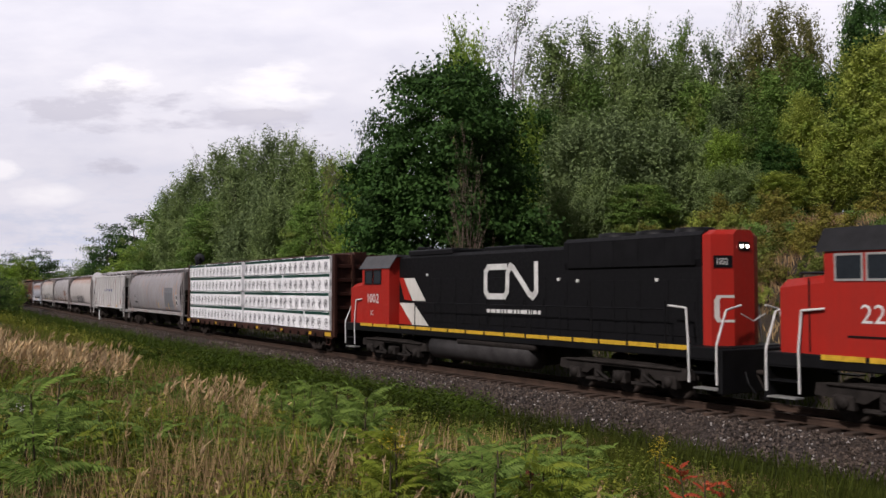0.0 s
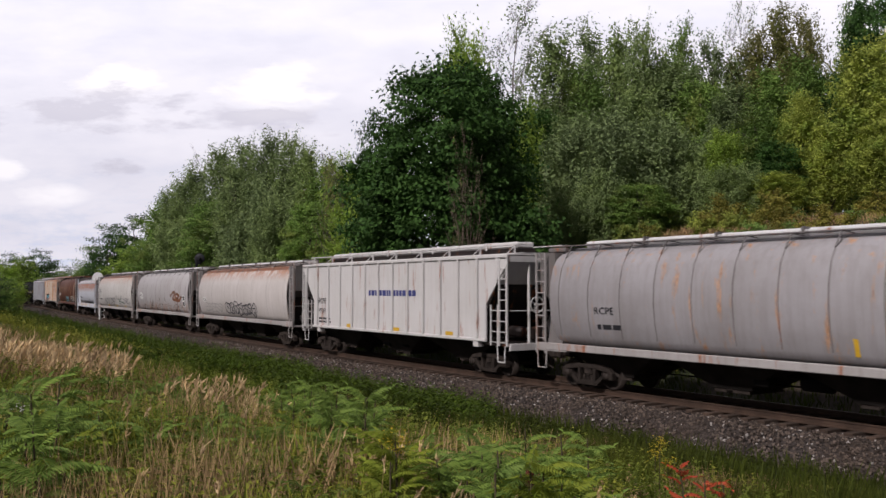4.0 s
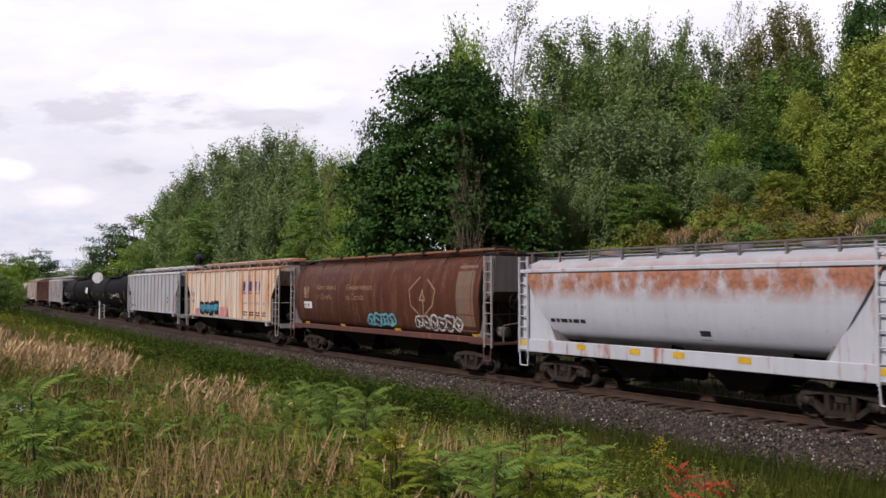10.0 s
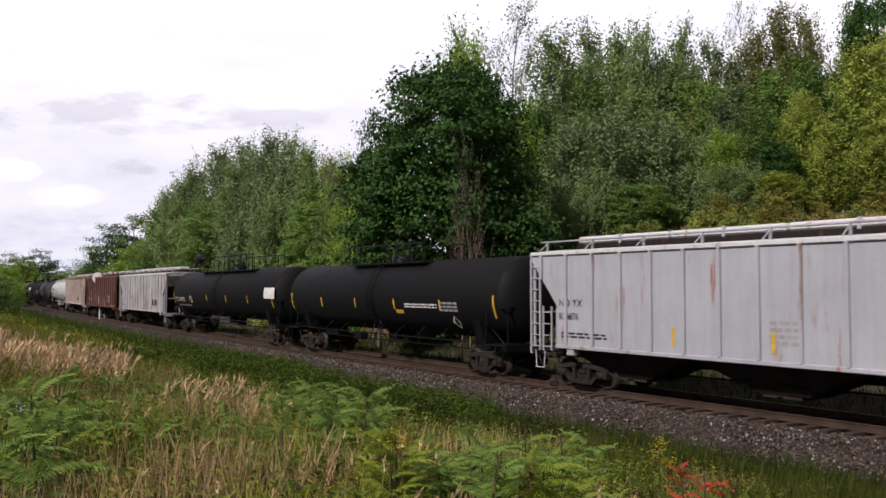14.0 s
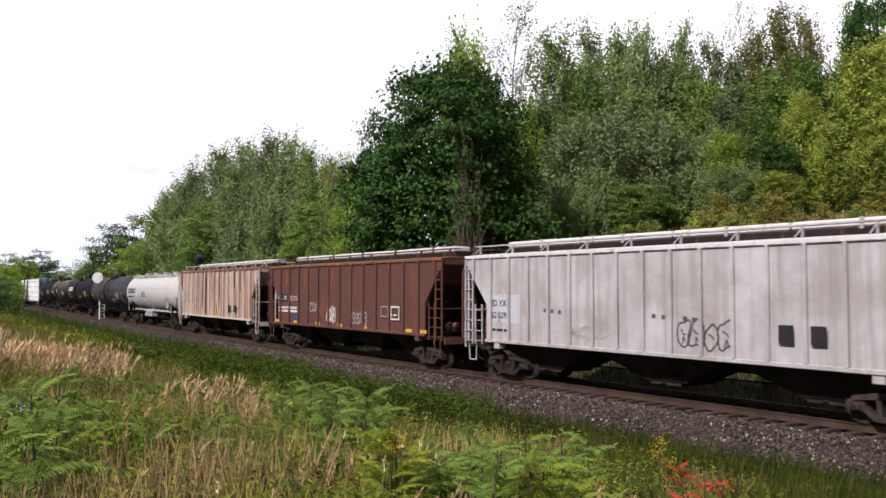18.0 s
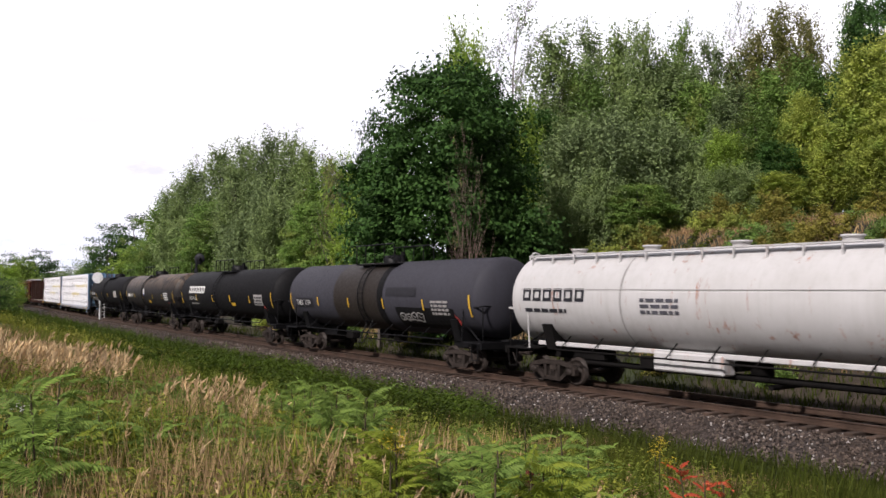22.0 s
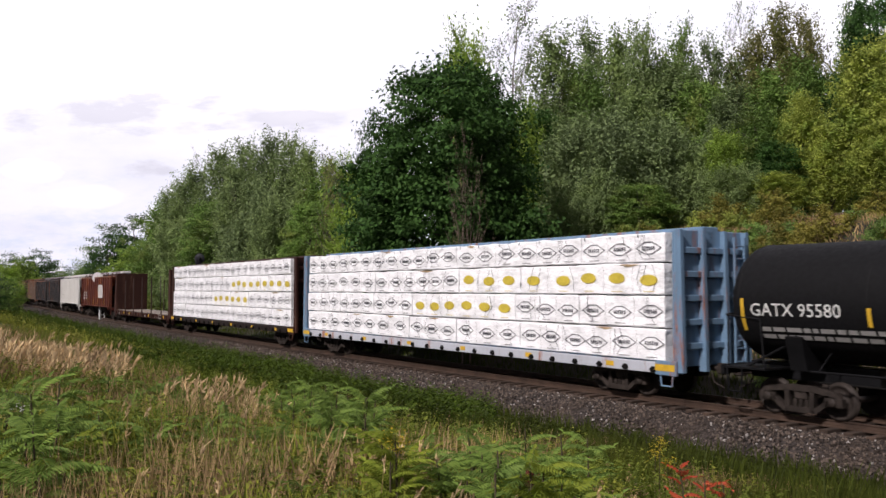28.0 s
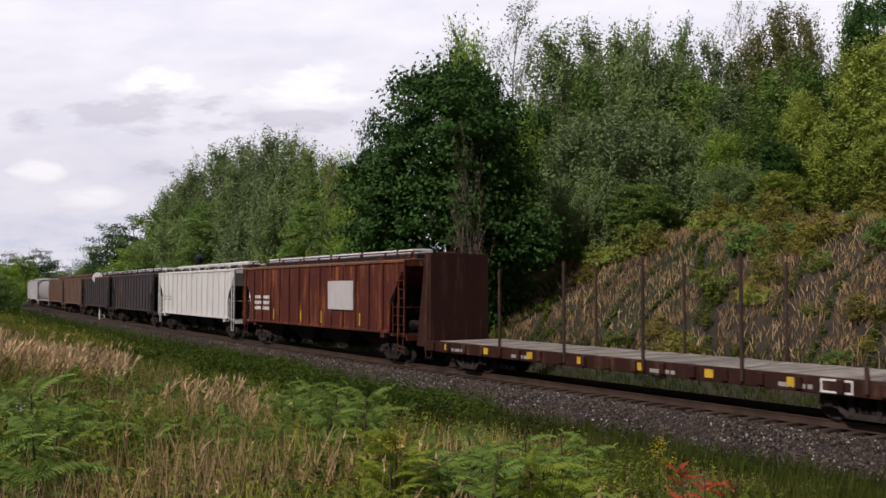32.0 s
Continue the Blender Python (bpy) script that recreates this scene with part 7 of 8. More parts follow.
# bearing, distance, height over the horizon and width, in units of the focal length
plant_tree("maple", 12, 50, 408, 335, "large dark-green maple with a dense rounded crown", turn=.8)
plant_tree("maple_side", -112, 53, 326, 118, "dark-green maple limbs beside the larger one", turn=2.0)
for px, d, top, w, key, label in (
        (30, 74, 455, 100, "lime", "light-green poplar rising behind the maple"),
        (126, 78, 496, 185, "bare", "nearly bare pale tree with fine twigs"),
        (205, 72, 452, 160, "poplar_a", GREY), (262, 78, 462, 130, "poplar_b", GREY), (318, 74, 456, 130, "poplar_a", GREY),
        (358, 70, 466, 115, "poplar_b", GREY), (425, 76, 462, 115, "ash_a", GREEN), (480, 72, 440, 140, "poplar_b", GREY),
        (534, 76, 500, 100, "bare", "half-dead tree with bare upper twigs"), (548, 72, 440, 110, "rusty", RUSTY),
        (598, 70, 505, 120, "rusty", RUSTY), (642, 73, 496, 100, "rusty", RUSTY),
        (690, 66, 395, 100, "dark", DARK), (735, 76, 500, 110, "poplar_b", GREY), (775, 72, 545, 140, "dark", DARK), (820, 74, 520, 120, "ash_a", GREEN),
        (762, 52, 430, 150, "yellow", YELLOW), (640, 56, 345, 100, "yellow", YELLOW), (825, 60, 480, 140, "yellow", YELLOW),
        (160, 66, 330, 120, "dark", DARK), (150, 62, 320, 90, "lime", "light-green tree beside the maple"), (225, 60, 300, 140, "poplar_a", GREY), (300, 57, 322, 215, "thicket", THICKET),
        (400, 58, 300, 170, "thicket", THICKET), (345, 62, 345, 140, "poplar_a", GREY), (450, 56, 255, 110, "thicket", THICKET), (492, 55, 280, 70, "lime", YOUNG),
        (560, 58, 320, 120, "ash_a", GREEN), (600, 56, 270, 110, "dark", DARK), (690, 54, 290, 100, "yellow", YELLOW), (520, 62, 360, 130, "poplar_b", GREY), (585, 64, 390, 120, "ash_a", GREEN),
        (95, 70, 300, 150, "dark", DARK), (190, 61, 170, 130, "thicket", THICKET), (120, 60, 150, 120, "dark", DARK), (60, 66, 180, 120, "dark", DARK), (700, 60, 290, 120, "ash_b", GREEN), (770, 50, 290, 110, "yellow", YELLOW), (250, 70, 390, 140, "ash_a", GREEN), (400, 70, 400, 160, "poplar_a", GREY), (460, 68, 380, 150, "ash_b", GREEN), (270, 54, 215, 120, "thicket", THICKET), (520, 54, 225, 120, "thicket", THICKET), (350, 53, 190, 130, "ash_b", GREEN), (590, 53, 205, 120, "yellow", YELLOW), (640, 66, 410, 130, "ash_a", GREEN)):
    plant_tree(key, px, d, top, w, label)
for px, d, top, w, key, label in (
        (-165, 88, 228, 110, "lime", "light-green tree at the end of the tree row"), (-205, 92, 222, 100, "ash_a", GREEN), (-240, 100, 250, 90, "poplar_a", GREY), (-270, 108, 268, 100, "poplar_b", GREY), (-305, 112, 270, 95, "poplar_a", GREY),
        (-352, 116, 258, 120, "poplar_b", GREY), (-395, 118, 246, 110, "poplar_a", GREY), (-432, 124, 228, 70, "bare", "nearly bare pale tree with fine twigs"), (-440, 122, 208, 110, "poplar_a", GREY), (-468, 128, 190, 90, "poplar_b", GREY),
        (-492, 136, 165, 80, "ash_a", GREEN), (-525, 150, 130, 90, "far_ash", GREEN), (-595, 165, 115, 70, "far_dark", FAR), (-545, 190, 134, 90, "far_dark", FAR), (-622, 190, 78, 60, "far_ash", GREEN),
        (-235, 84, 160, 110, "ash_b", GREEN), (-330, 100, 190, 140, "thicket", THICKET), (-290, 94, 165, 120, "thicket", THICKET), (-405, 108, 160, 130, "ash_b", GREEN), (-455, 115, 130, 120, "thicket", THICKET), (-370, 104, 215, 110, "poplar_b", GREY),
        (-500, 130, 95, 110, "ash_b", GREEN), (-560, 145, 72, 90, "far_lime", "light-green tree beside the line"), (-196, 76, 215, 80, "sapling", "bare brown sapling among the shrubs"), (-150, 70, 150, 100, "lime", "light-green tree beside the maple"), (-120, 66, 140, 90, "yellow", YELLOW), (-165, 72, 125, 80, "yellow", YELLOW),
        (-660, 250, 40, 50, "far_dark", FAR), (-690, 265, 42, 40, "far_ash", GREEN), (-712, 250, 70, 60, "far_dark", FAR), (-740, 255, 60, 60, "far_ash", GREEN), (-768, 260, 64, 50, "far_dark", FAR), (-800, 250, 55, 70, "far_ash", GREEN),
        (-735, 175, 48, 60, "far_lime", "light-green tree beside the line"), (-775, 160, 40, 60, "far_lime", "light-green tree beside the line"), (-640, 230, 34, 50, "far_ash", GREEN), (-675, 240, 32, 50, "far_ash", GREEN)):
    plant_tree(key, px, d, top, w, label)

# shrubs on the rise behind the track, along its crest and under the trees
rnd = random.Random(21)
BUSHES = (("bush_a", "shrub with olive and rust-coloured leaves"), ("bush_b", "green leafy shrub among dry weeds"), ("bush_c", "light-green leafy shrub in long grass"), ("bush_d", "low shrub with yellowing leaves"), ("bush_a", "shrub with olive and rust-coloured leaves"))


def shrub(key, label, s, d, scale, group="shrubs on the rise"):
    x, y = on_track(s, d)[:2]
    (trunk, crown), h0, w0 = FORMS[key]
    t = thing("shrub", label, "shrub", group)
    part("stems", trunk, None, t)
    part("leaves", crown, None, t)
    t.matrix_basis = Matrix.Translation((x, y, ground_at(x, y) - .15)) @ Matrix.Rotation(rnd.uniform(0, 6.28), 4, "Z") @ Matrix.Diagonal((scale, scale, scale * rnd.uniform(.75, 1.15), 1))


for i in range(74):
    key, label = rnd.choice(BUSHES)
    shrub(key, label, rnd.uniform(-34, 24), -rnd.uniform(15, 25), rnd.uniform(.4, .8))
for i in range(58):
    key, label = rnd.choice(BUSHES)
    shrub(key, label, rnd.uniform(-24, 24), -rnd.uniform(6.5, 17), rnd.uniform(.22, .6))
for i in range(40):
    key, label = rnd.choice(BUSHES[1:])
    shrub(key, label, rnd.uniform(-150, -22), -rnd.uniform(6.5, 16), rnd.uniform(.6, 1.25), "shrubs beside the line")
for i in range(16):
    key, label = rnd.choice(BUSHES[1:3])
    s = rnd.uniform(-260, -168)
    shrub(key, label, s, rnd.uniform(4.5, 14), rnd.uniform(.7, 1.3), "shrubs beside the line")

for px, top, w in ((34, 244, 74), (48, 205, 84)):
    plant_tree("dead", px, 44, top, w, "bleached dead sapling standing before the maple")
for px, d, top, w, key in ((-795, 118, 30, 60, "far_ash"), (-768, 124, 22, 46, "far_ash"), (-752, 132, 8, 34, "far_lime"), (-815, 110, 34, 70, "far_dark")):
    plant_tree(key, px, d, top, w, "bushy green tree on the bank beside the bend", sink=.3)

# ---- signals and posts beside the line ----
M_SIGNALBACK = plain("pale_signal_paint", (.62, .62, .62, 1), .6, 0, .2, 3, 20)
M_SIGNALDARK = plain("dark_signal_paint", (.02, .02, .024, 1), .6, 0, .3, 3, 20)


def signal(x, y, z0, target_z, radius, facing, target_m, mast_m, label):
    t = thing("railway_signal", label, "signal")
    h = target_z - z0
    part("mast", Shape().rod((0, 0, -.3), (0, 0, h + .15), .09, 10), mast_m, t)
    part("base", Shape().box(-.3, .3, -.3, .3, -.3, .12, .03), M_CAST, t)
    part("target", Shape().lathe([(-.03, radius * .97), (0, radius), (.03, radius * .97), (.035, .1)], 28, "y", (-.28, 0, h)), target_m, t)
    part("lamp_housing", Shape().rod((-.28, -.05, h), (-.28, .45, h), .19, 12, .12), M_SIGNALDARK if target_m is M_SIGNALDARK else target_m, t)
    part("bracket", Shape().box(-.3, .05, -.04, .04, h - .55, h - .47), mast_m, t)
    part("ladder", ladder(.25, .1, .2, h - .3, .36, "x"), mast_m, t)
    part("relay_box", Shape().box(-.1, .2, -.2, .15, h - 1.5, h - 1.0, .03), mast_m, t)
    t.matrix_basis = pose(x, y, z0, 0, 0, facing)


d = 92.0
signal(-606 / FOCUS * d, d, ground_at(-606 / FOCUS * d, d), 4.15, .58, 0, M_SIGNALBACK, M_SIGNALBACK, "pale round railway signal on a slim mast")
d = 84.0
signal(-436 / FOCUS * d, d, ground_at(-436 / FOCUS * d, d), 5.9, .5, 180, M_SIGNALDARK, M_SIGNALDARK, "dark round railway signal on a mast")
for px, d, h in ((-499, 88, 5.2), (-342, 44.5, .9)):
    x, y = px / FOCUS * d, d
    t = thing("marker_post", "slim wooden post beside the line", "post")
    part("post", Shape().rod((0, 0, -.3), (0, 0, h), .05, 8, .04), M_BARK, t)
    part("post_cap", Shape().lathe([(h, .06), (h + .04, .06), (h + .06, .01)], 8, "z"), M_BARK, t)
    t.matrix_basis = pose(x, y, ground_at(x, y))

# ---- weeds and grass ----
M_STRAW = leaf_material("dry_grass", C4(0.199, 0.127, 0.066), C4(0.646, 0.461, 0.253), .25, .7, .2)
M_PLUME = leaf_material("dry_seed_heads", C4(0.368, 0.253, 0.146), C4(0.86, 0.646, 0.4), .3, .8, .1)
M_BROWNWEED = leaf_material("brown_weeds", C4(0.131, 0.0799, 0.0461), C4(0.461, 0.3, 0.176), .2, .8, .2)
M_VERGE = leaf_material("dark_verge_grass", C4(0.0212, 0.0336, 0.0056), C4(0.0755, 0.0941, 0.0152), .3, .6, .2)
M_GRASS = leaf_material("green_grass", C4(0.0434, 0.0722, 0.0111), C4(0.181, 0.224, 0.0331), .3, .6, .2)
M_FOOT = leaf_material("foot_grass_green", C4(0.0333, 0.0458, 0.00819), C4(0.128, 0.141, 0.0266), .3, .6, .2)
M_LUSH = leaf_material("lush_green_weeds", C4(0.0266, 0.0527, 0.00738), C4(0.102, 0.15, 0.0197), .3, .6, .2)
M_WEED = leaf_material("green_weeds", C4(0.0653, 0.0998, 0.0148), C4(0.253, 0.292, 0.0516), .32, .6, .2)
M_LIMEWEED = leaf_material("yellow_green_weeds", C4(0.127, 0.155, 0.0221), C4(0.4, 0.404, 0.0737), .32, .6, .2)
M_SUMAC = leaf_material("sumac_leaves", C4(0.0865, 0.161, 0.0341), C4(0.287, 0.401, 0.096), .34, .5, .35)
M_SUMACLIME = leaf_material("pale_sumac_leaves", C4(0.133, 0.189, 0.0216), C4(0.333, 0.391, 0.0586), .34, .5, .3)
M_SUMACRED = leaf_material("red_sumac_leaves", C4(.42, .05, .025), C4(.60, .14, .07), .3, .5, .2)
M_GOLD = leaf_material("goldenrod_flowers", C4(.40, .30, .02), C4(.62, .50, .05), .3, .7, .1)
M_LACE = leaf_material("white_flower_heads", C4(.5, .5, .46), C4(.7, .7, .66), .2, .7, .1)
M_STEM = plain("weed_stems", (0.075, 0.06, 0.03, 1), .8)


def field(rng, n, d0, d1, y0=3.0, y1=70.0, lo=-900, hi=900, power=1.0):
    """Random footholds before the eye, thinning with distance, whose distance from the track lies between d0 and d1."""
    out = []
    while sum(len(o) for o in out) < n:
        u = rng.random(n * 2)
        y = (y0 ** (1 - power) + u * (y1 ** (1 - power) - y0 ** (1 - power))) ** (1 / (1 - power)) if power != 1 else y0 * (y1 / y0) ** u
        x = rng.uniform(lo, hi, n * 2) / FOCUS * y
        s, d = track_coords(x, y)
        ok = (d > d0) & (d < d1)
        if not ok.any():
            break
        out.append(np.stack([x[ok], y[ok]], -1))
    p = np.concatenate(out)[:n]
    return np.column_stack([p, ground_height(p[:, 0], p[:, 1])])


def patchy(p, scale, seed):
    """A slow field between 0 and 1 that decides which plants grow where."""
    return .5 + .25 * (np.sin(p[:, 0] / scale + seed) * np.cos(p[:, 1] / scale * 1.3 + seed * 2) + np.sin(p[:, 0] / scale * 2.3 - p[:, 1] / scale * 1.9 + seed * 3))


def blades(rng, feet, h0, h1, w, lean=.35):
    """Bent grass blades: two quads each."""
    n = len(feet)
    h = rng.uniform(h0, h1, n)[:, None]
    a = rng.uniform(0, 2 * np.pi, n)
    side = np.stack([np.cos(a), np.sin(a), np.zeros(n)], -1) * w * rng.uniform(.6, 1.4, (n, 1))
    b = rng.uniform(0, 2 * np.pi, n)
    bend = np.stack([np.cos(b), np.sin(b), np.zeros(n)], -1) * h * rng.uniform(.1, lean, (n, 1))
    up = np.array([0, 0, 1.0])
    mid, tip = feet + up * h * .55 + bend * .35, feet + up * h * .95 + bend
    v = np.stack([feet - side, feet + side, mid + side * .8, mid - side * .8, tip + side * .12, tip - side * .12], 1)
    k = (np.arange(n) * 6)[:, None, None]
    f = np.array([[0, 1, 2, 3], [3, 2, 4, 5]])[None] + k
    return v.reshape(-1, 3), f.reshape(-1, 4), tip[:, :]


def sprays(rng, feet, h0, h1, leaves, ln, wd, droop=.25, top=.0):
    """Leafy stalks: leaves as folded rhombs set round an upright stalk, from the height share top upwards."""
    n = len(feet)
    h = rng.uniform(h0, h1, n)
    k = rng.uniform(top, 1.0, (n, leaves))
    lean = rng.normal(size=(n, 1, 2)) * .12
    pos = np.repeat(feet[:, None, :], leaves, 1)
    pos[:, :, 2] += k * h[:, None]
    pos[:, :, :2] += lean * (k * h[:, None])[:, :, None]
    a = rng.uniform(0, 2 * np.pi, (n, leaves))
    tilt = rng.uniform(-droop, .75, (n, leaves))
    way = np.stack([np.cos(a) * np.cos(tilt), np.sin(a) * np.cos(tilt), np.sin(tilt)], -1)
    side = np.stack([-np.sin(a), np.cos(a), np.zeros_like(a)], -1)
    L = (ln * rng.uniform(.6, 1.3, (n, leaves)) * (1.15 - .6 * k))[:, :, None]
    W = (wd * rng.uniform(.7, 1.3, (n, leaves)))[:, :, None]
    up = np.array([0, 0, 1.0])
    v = np.stack([pos, pos + way * L * .5 + side * W * .5 + up * L * .06, pos + way * L - up * L * .12, pos + way * L * .5 - side * W * .5 + up * L * .06], 2)
    m = n * leaves
    return v.reshape(-1, 3), np.arange(m * 4).reshape(m, 4)


def stuff(name, v, f, material, label, category):
    return tagged(new(name, raw_mesh(name, v, f, material)), label, category, kind="stuff")


rng = np.random.default_rng(31)
# dark lush verge beside the stones
p = field(rng, 20000, 3.7, 10.0, 9, 150)
v, f, _ = blades(rng, p, .3, .8, .02)
stuff("verge_grass", v, f, M_VERGE, "dark-green long grass along the ballast edge", "grass")
p = field(rng, 5200, 4.6, 10.5, 14, 150)
p = p[(patchy(p, 1.6, 2) > .42)]
v, f = sprays(rng, p, .35, .85, 22, .14, .04)
stuff("verge_weeds", v, f, M_VERGE, "leafy green weeds along the ballast edge", "weeds")
# tall weeds that hide the foot of the ballast along the far stretch
p = np.concatenate([field(rng, 5000, 3.2, 8.5, 30, 170, -830, -230), field(rng, 1500, 4.3, 9.0, 16, 40, -260, 90)])
v, f = sprays(rng, p, .5, 1.05, 24, .2, .07)
stuff("tall_verge_weeds", v, f, M_LUSH, "tall green weeds hiding the foot of the ballast", "weeds")
p = field(rng, 7000, 7.5, 11.5, 20, 120, -900, -200)
v, f = sprays(rng, p[patchy(p, 2.6, 7) > .36], .35, .75, 18, .2, .06)
stuff("slope_weeds", v, f, M_LUSH, "green weeds on the slope above the ballast", "weeds")
p = field(rng, 3600, 6.0, 13.0, 34, 150, -900, -420)
v, f = sprays(rng, p[patchy(p, 3.0, 3) > .46], .4, .8, 20, .2, .07)
stuff("yellow_slope_weeds", v, f, M_LIMEWEED, "yellow-green weeds on the slope", "weeds")
# meadow of the bank
p = field(rng, 26000, 9.5, 40, 2.6, 60)
q = patchy(p, 2.2, 1)
v, f, _ = blades(rng, p[(q > .74) & (track_coords(p[:, 0], p[:, 1])[1] > 13)], .35, .8, .009, .3)
stuff("dry_grass", v, f, M_STRAW, "dry straw-coloured grass on the bank", "grass")
v, f, _ = blades(rng, p[q <= .72], .25, .65, .013, .5)
stuff("bank_grass", v, f, M_GRASS, "green grass among the weeds on the bank", "grass")
p = field(rng, 12000, 9.5, 40, 2.6, 60)
q = patchy(p, 1.3, 4)
v, f = sprays(rng, p[q < .66], .3, .7, 22, .12, .036)
stuff("bank_weeds", v, f, M_WEED, "leafy green weeds on the bank", "weeds")
v, f = sprays(rng, p[q > .72], .35, .7, 22, .1, .024)
stuff("lime_weeds", v, f, M_LIMEWEED, "yellow-green leafy weeds on the bank", "weeds")
v, f = sprays(rng, p[(q > .67) & (q < .75)], .35, .7, 16, .075, .02)
stuff("brown_weeds", v, f, M_BROWNWEED, "withered brown weeds on the bank", "weeds")


def plumes(feet, h0, h1, name, label, fine=1.0):
    v1, f1, tips = blades(rng, feet, h0, h1, .006, .4)
    n, k = len(tips), 12
    way = np.stack([rng.normal(.35, .25, n), rng.normal(0, .25, n), np.ones(n)], -1)
    way /= np.linalg.norm(way, axis=1)[:, None]
    foot = tips[:, None, :] + way[:, None, :] * rng.uniform(-.13, .03, (n, k, 1)) * fine
    dirs = way[:, None, :] + rng.normal(size=(n, k, 3)) * .22
    side = np.cross(dirs, rng.normal(size=(n, k, 3)))
    side /= np.linalg.norm(side, axis=2)[:, :, None]
    ln, wd = rng.uniform(.07, .13, (n, k, 1)) * fine, .011 * fine
    v2 = np.stack([foot, foot + dirs * ln * .5 + side * wd, foot + dirs * ln, foot + dirs * ln * .5 - side * wd], 2).reshape(-1, 3)
    f2 = np.arange(len(v2)).reshape(-1, 4)
    stuff(name + "_stalks", v1, f1, M_STRAW, "thin dry grass stalks on the bank", "grass")
    stuff(name, v2, f2, M_PLUME, label, "grass")


p = field(rng, 360, 14, 40, 13.5, 23, -840, -560)
plumes(p, .55, .9, "plumes", "pale beige seed heads of tall dry grass", 1.25)
p = field(rng, 64, 8, 40, 10.0, 12.5, -460, -345)
plumes(p, .7, .95, "plume_patch", "patch of pale dry grass seed heads", .75)
# withered stalks running down from that patch
p = field(rng, 600, 8, 40, 5.5, 13, -500, -340)
p = p[patchy(p, 1.2, 2) > .4]
v, f, _ = blades(rng, p, .35, .85, .007, .25)
stuff("withered_stalks", v, f, M_BROWNWEED, "reddish-brown withered stalks on the bank", "grass")
p = field(rng, 70, 8, 40, 5.0, 9.0, -620, 0)
p = p[patchy(p, 1.1, 9) > .45]
plumes(p, .5, .85, "near_plumes", "dry grass heads among the weeds", .5)
# small tufts of dry blossom
p = np.concatenate([field(rng, 16, 6, 40, y - .35, y + .35, px - 34, px + 34) for px, y in ((-95, 6.6), (-60, 6.9), (40, 5.7), (65, 5.6), (255, 6.2), (-350, 11), (-310, 9.5), (275, 5.9))])
plumes(p, .6, .8, "tuft_heads", "withered tan flower tufts between the sumac", .5)
p = field(rng, 15000, 8, 40, 3.2, 11, -800, 160)
q = patchy(p, 1.5, 6)
v, f, _ = blades(rng, p[q > .66], .4, .9, .0045, .25)
stuff("near_straw", v, f, M_STRAW, "tall straw among the sumac and weeds", "grass")
v, f, _ = blades(rng, p[q < .6], .35, .75, .006, .4)
stuff("near_grass", v, f, M_LIMEWEED, "tall pale-green grass among the sumac", "grass")
p = field(rng, 5200, 13.5, 40, 13, 60, -900, -440)
v, f, _ = blades(rng, p, .25, .6, .014, .5)
stuff("straw_slope", v, f, M_BROWNWEED, "dry brown grass covering the crest of the bank", "grass")
# fine long grass at the foot of the bank
p = field(rng, 17000, 3.9, 11.0, 5.5, 15, 170, 860)
q = patchy(p, 1.4, 8)
v, f, _ = blades(rng, p[q < .66], .35, .75, .006, .3)
stuff("foot_grass", v, f, M_FOOT, "fine dark-green grass at the foot of the bank", "grass")
v, f, _ = blades(rng, p[q > .60], .3, .6, .005, .35)
stuff("foot_straw", v, f, M_BROWNWEED, "brown dry stalks at the ballast edge", "grass")

# the rise behind the track
s_, d_ = rng.uniform(-42, 30, 30000), -rng.uniform(7.5, 24, 30000)
x_, y_ = along(s_, d_)
p = np.column_stack([x_, y_, ground_height(x_, y_)])
q = patchy(p, 2.0, 5)
v, f, _ = blades(rng, p[q > .6], .2, .6, .02, .9)
stuff("rise_dry_grass", v, f, M_BROWNWEED, "brown withered grass on the rise", "grass")
v, f, _ = blades(rng, p[(q < .42) | (q > .58)], .15, .5, .022, .9)
stuff("rise_grass", v, f, M_STRAW, "dry straw-coloured grass on the rise", "grass")
v, f = sprays(rng, p[(q > .44) & (q < .52)], .2, .6, 14, .17, .08)
stuff("rise_weeds", v, f, M_WEED, "green weeds on the rise", "weeds")
s_ = np.concatenate([rng.uniform(-160, -22, 9000), rng.uniform(-22, 30, 7000)])
d_ = -np.concatenate([rng.uniform(3.6, 7.5, 9000), rng.uniform(5.0, 8.5, 7000)])
x_, y_ = along(s_, d_)
p = np.column_stack([x_, y_, ground_height(x_, y_)])
v, f, _ = blades(rng, p, .2, .5, .02, .7)
stuff("far_verge_grass", v, f, M_VERGE, "dull green grass behind the track", "grass")


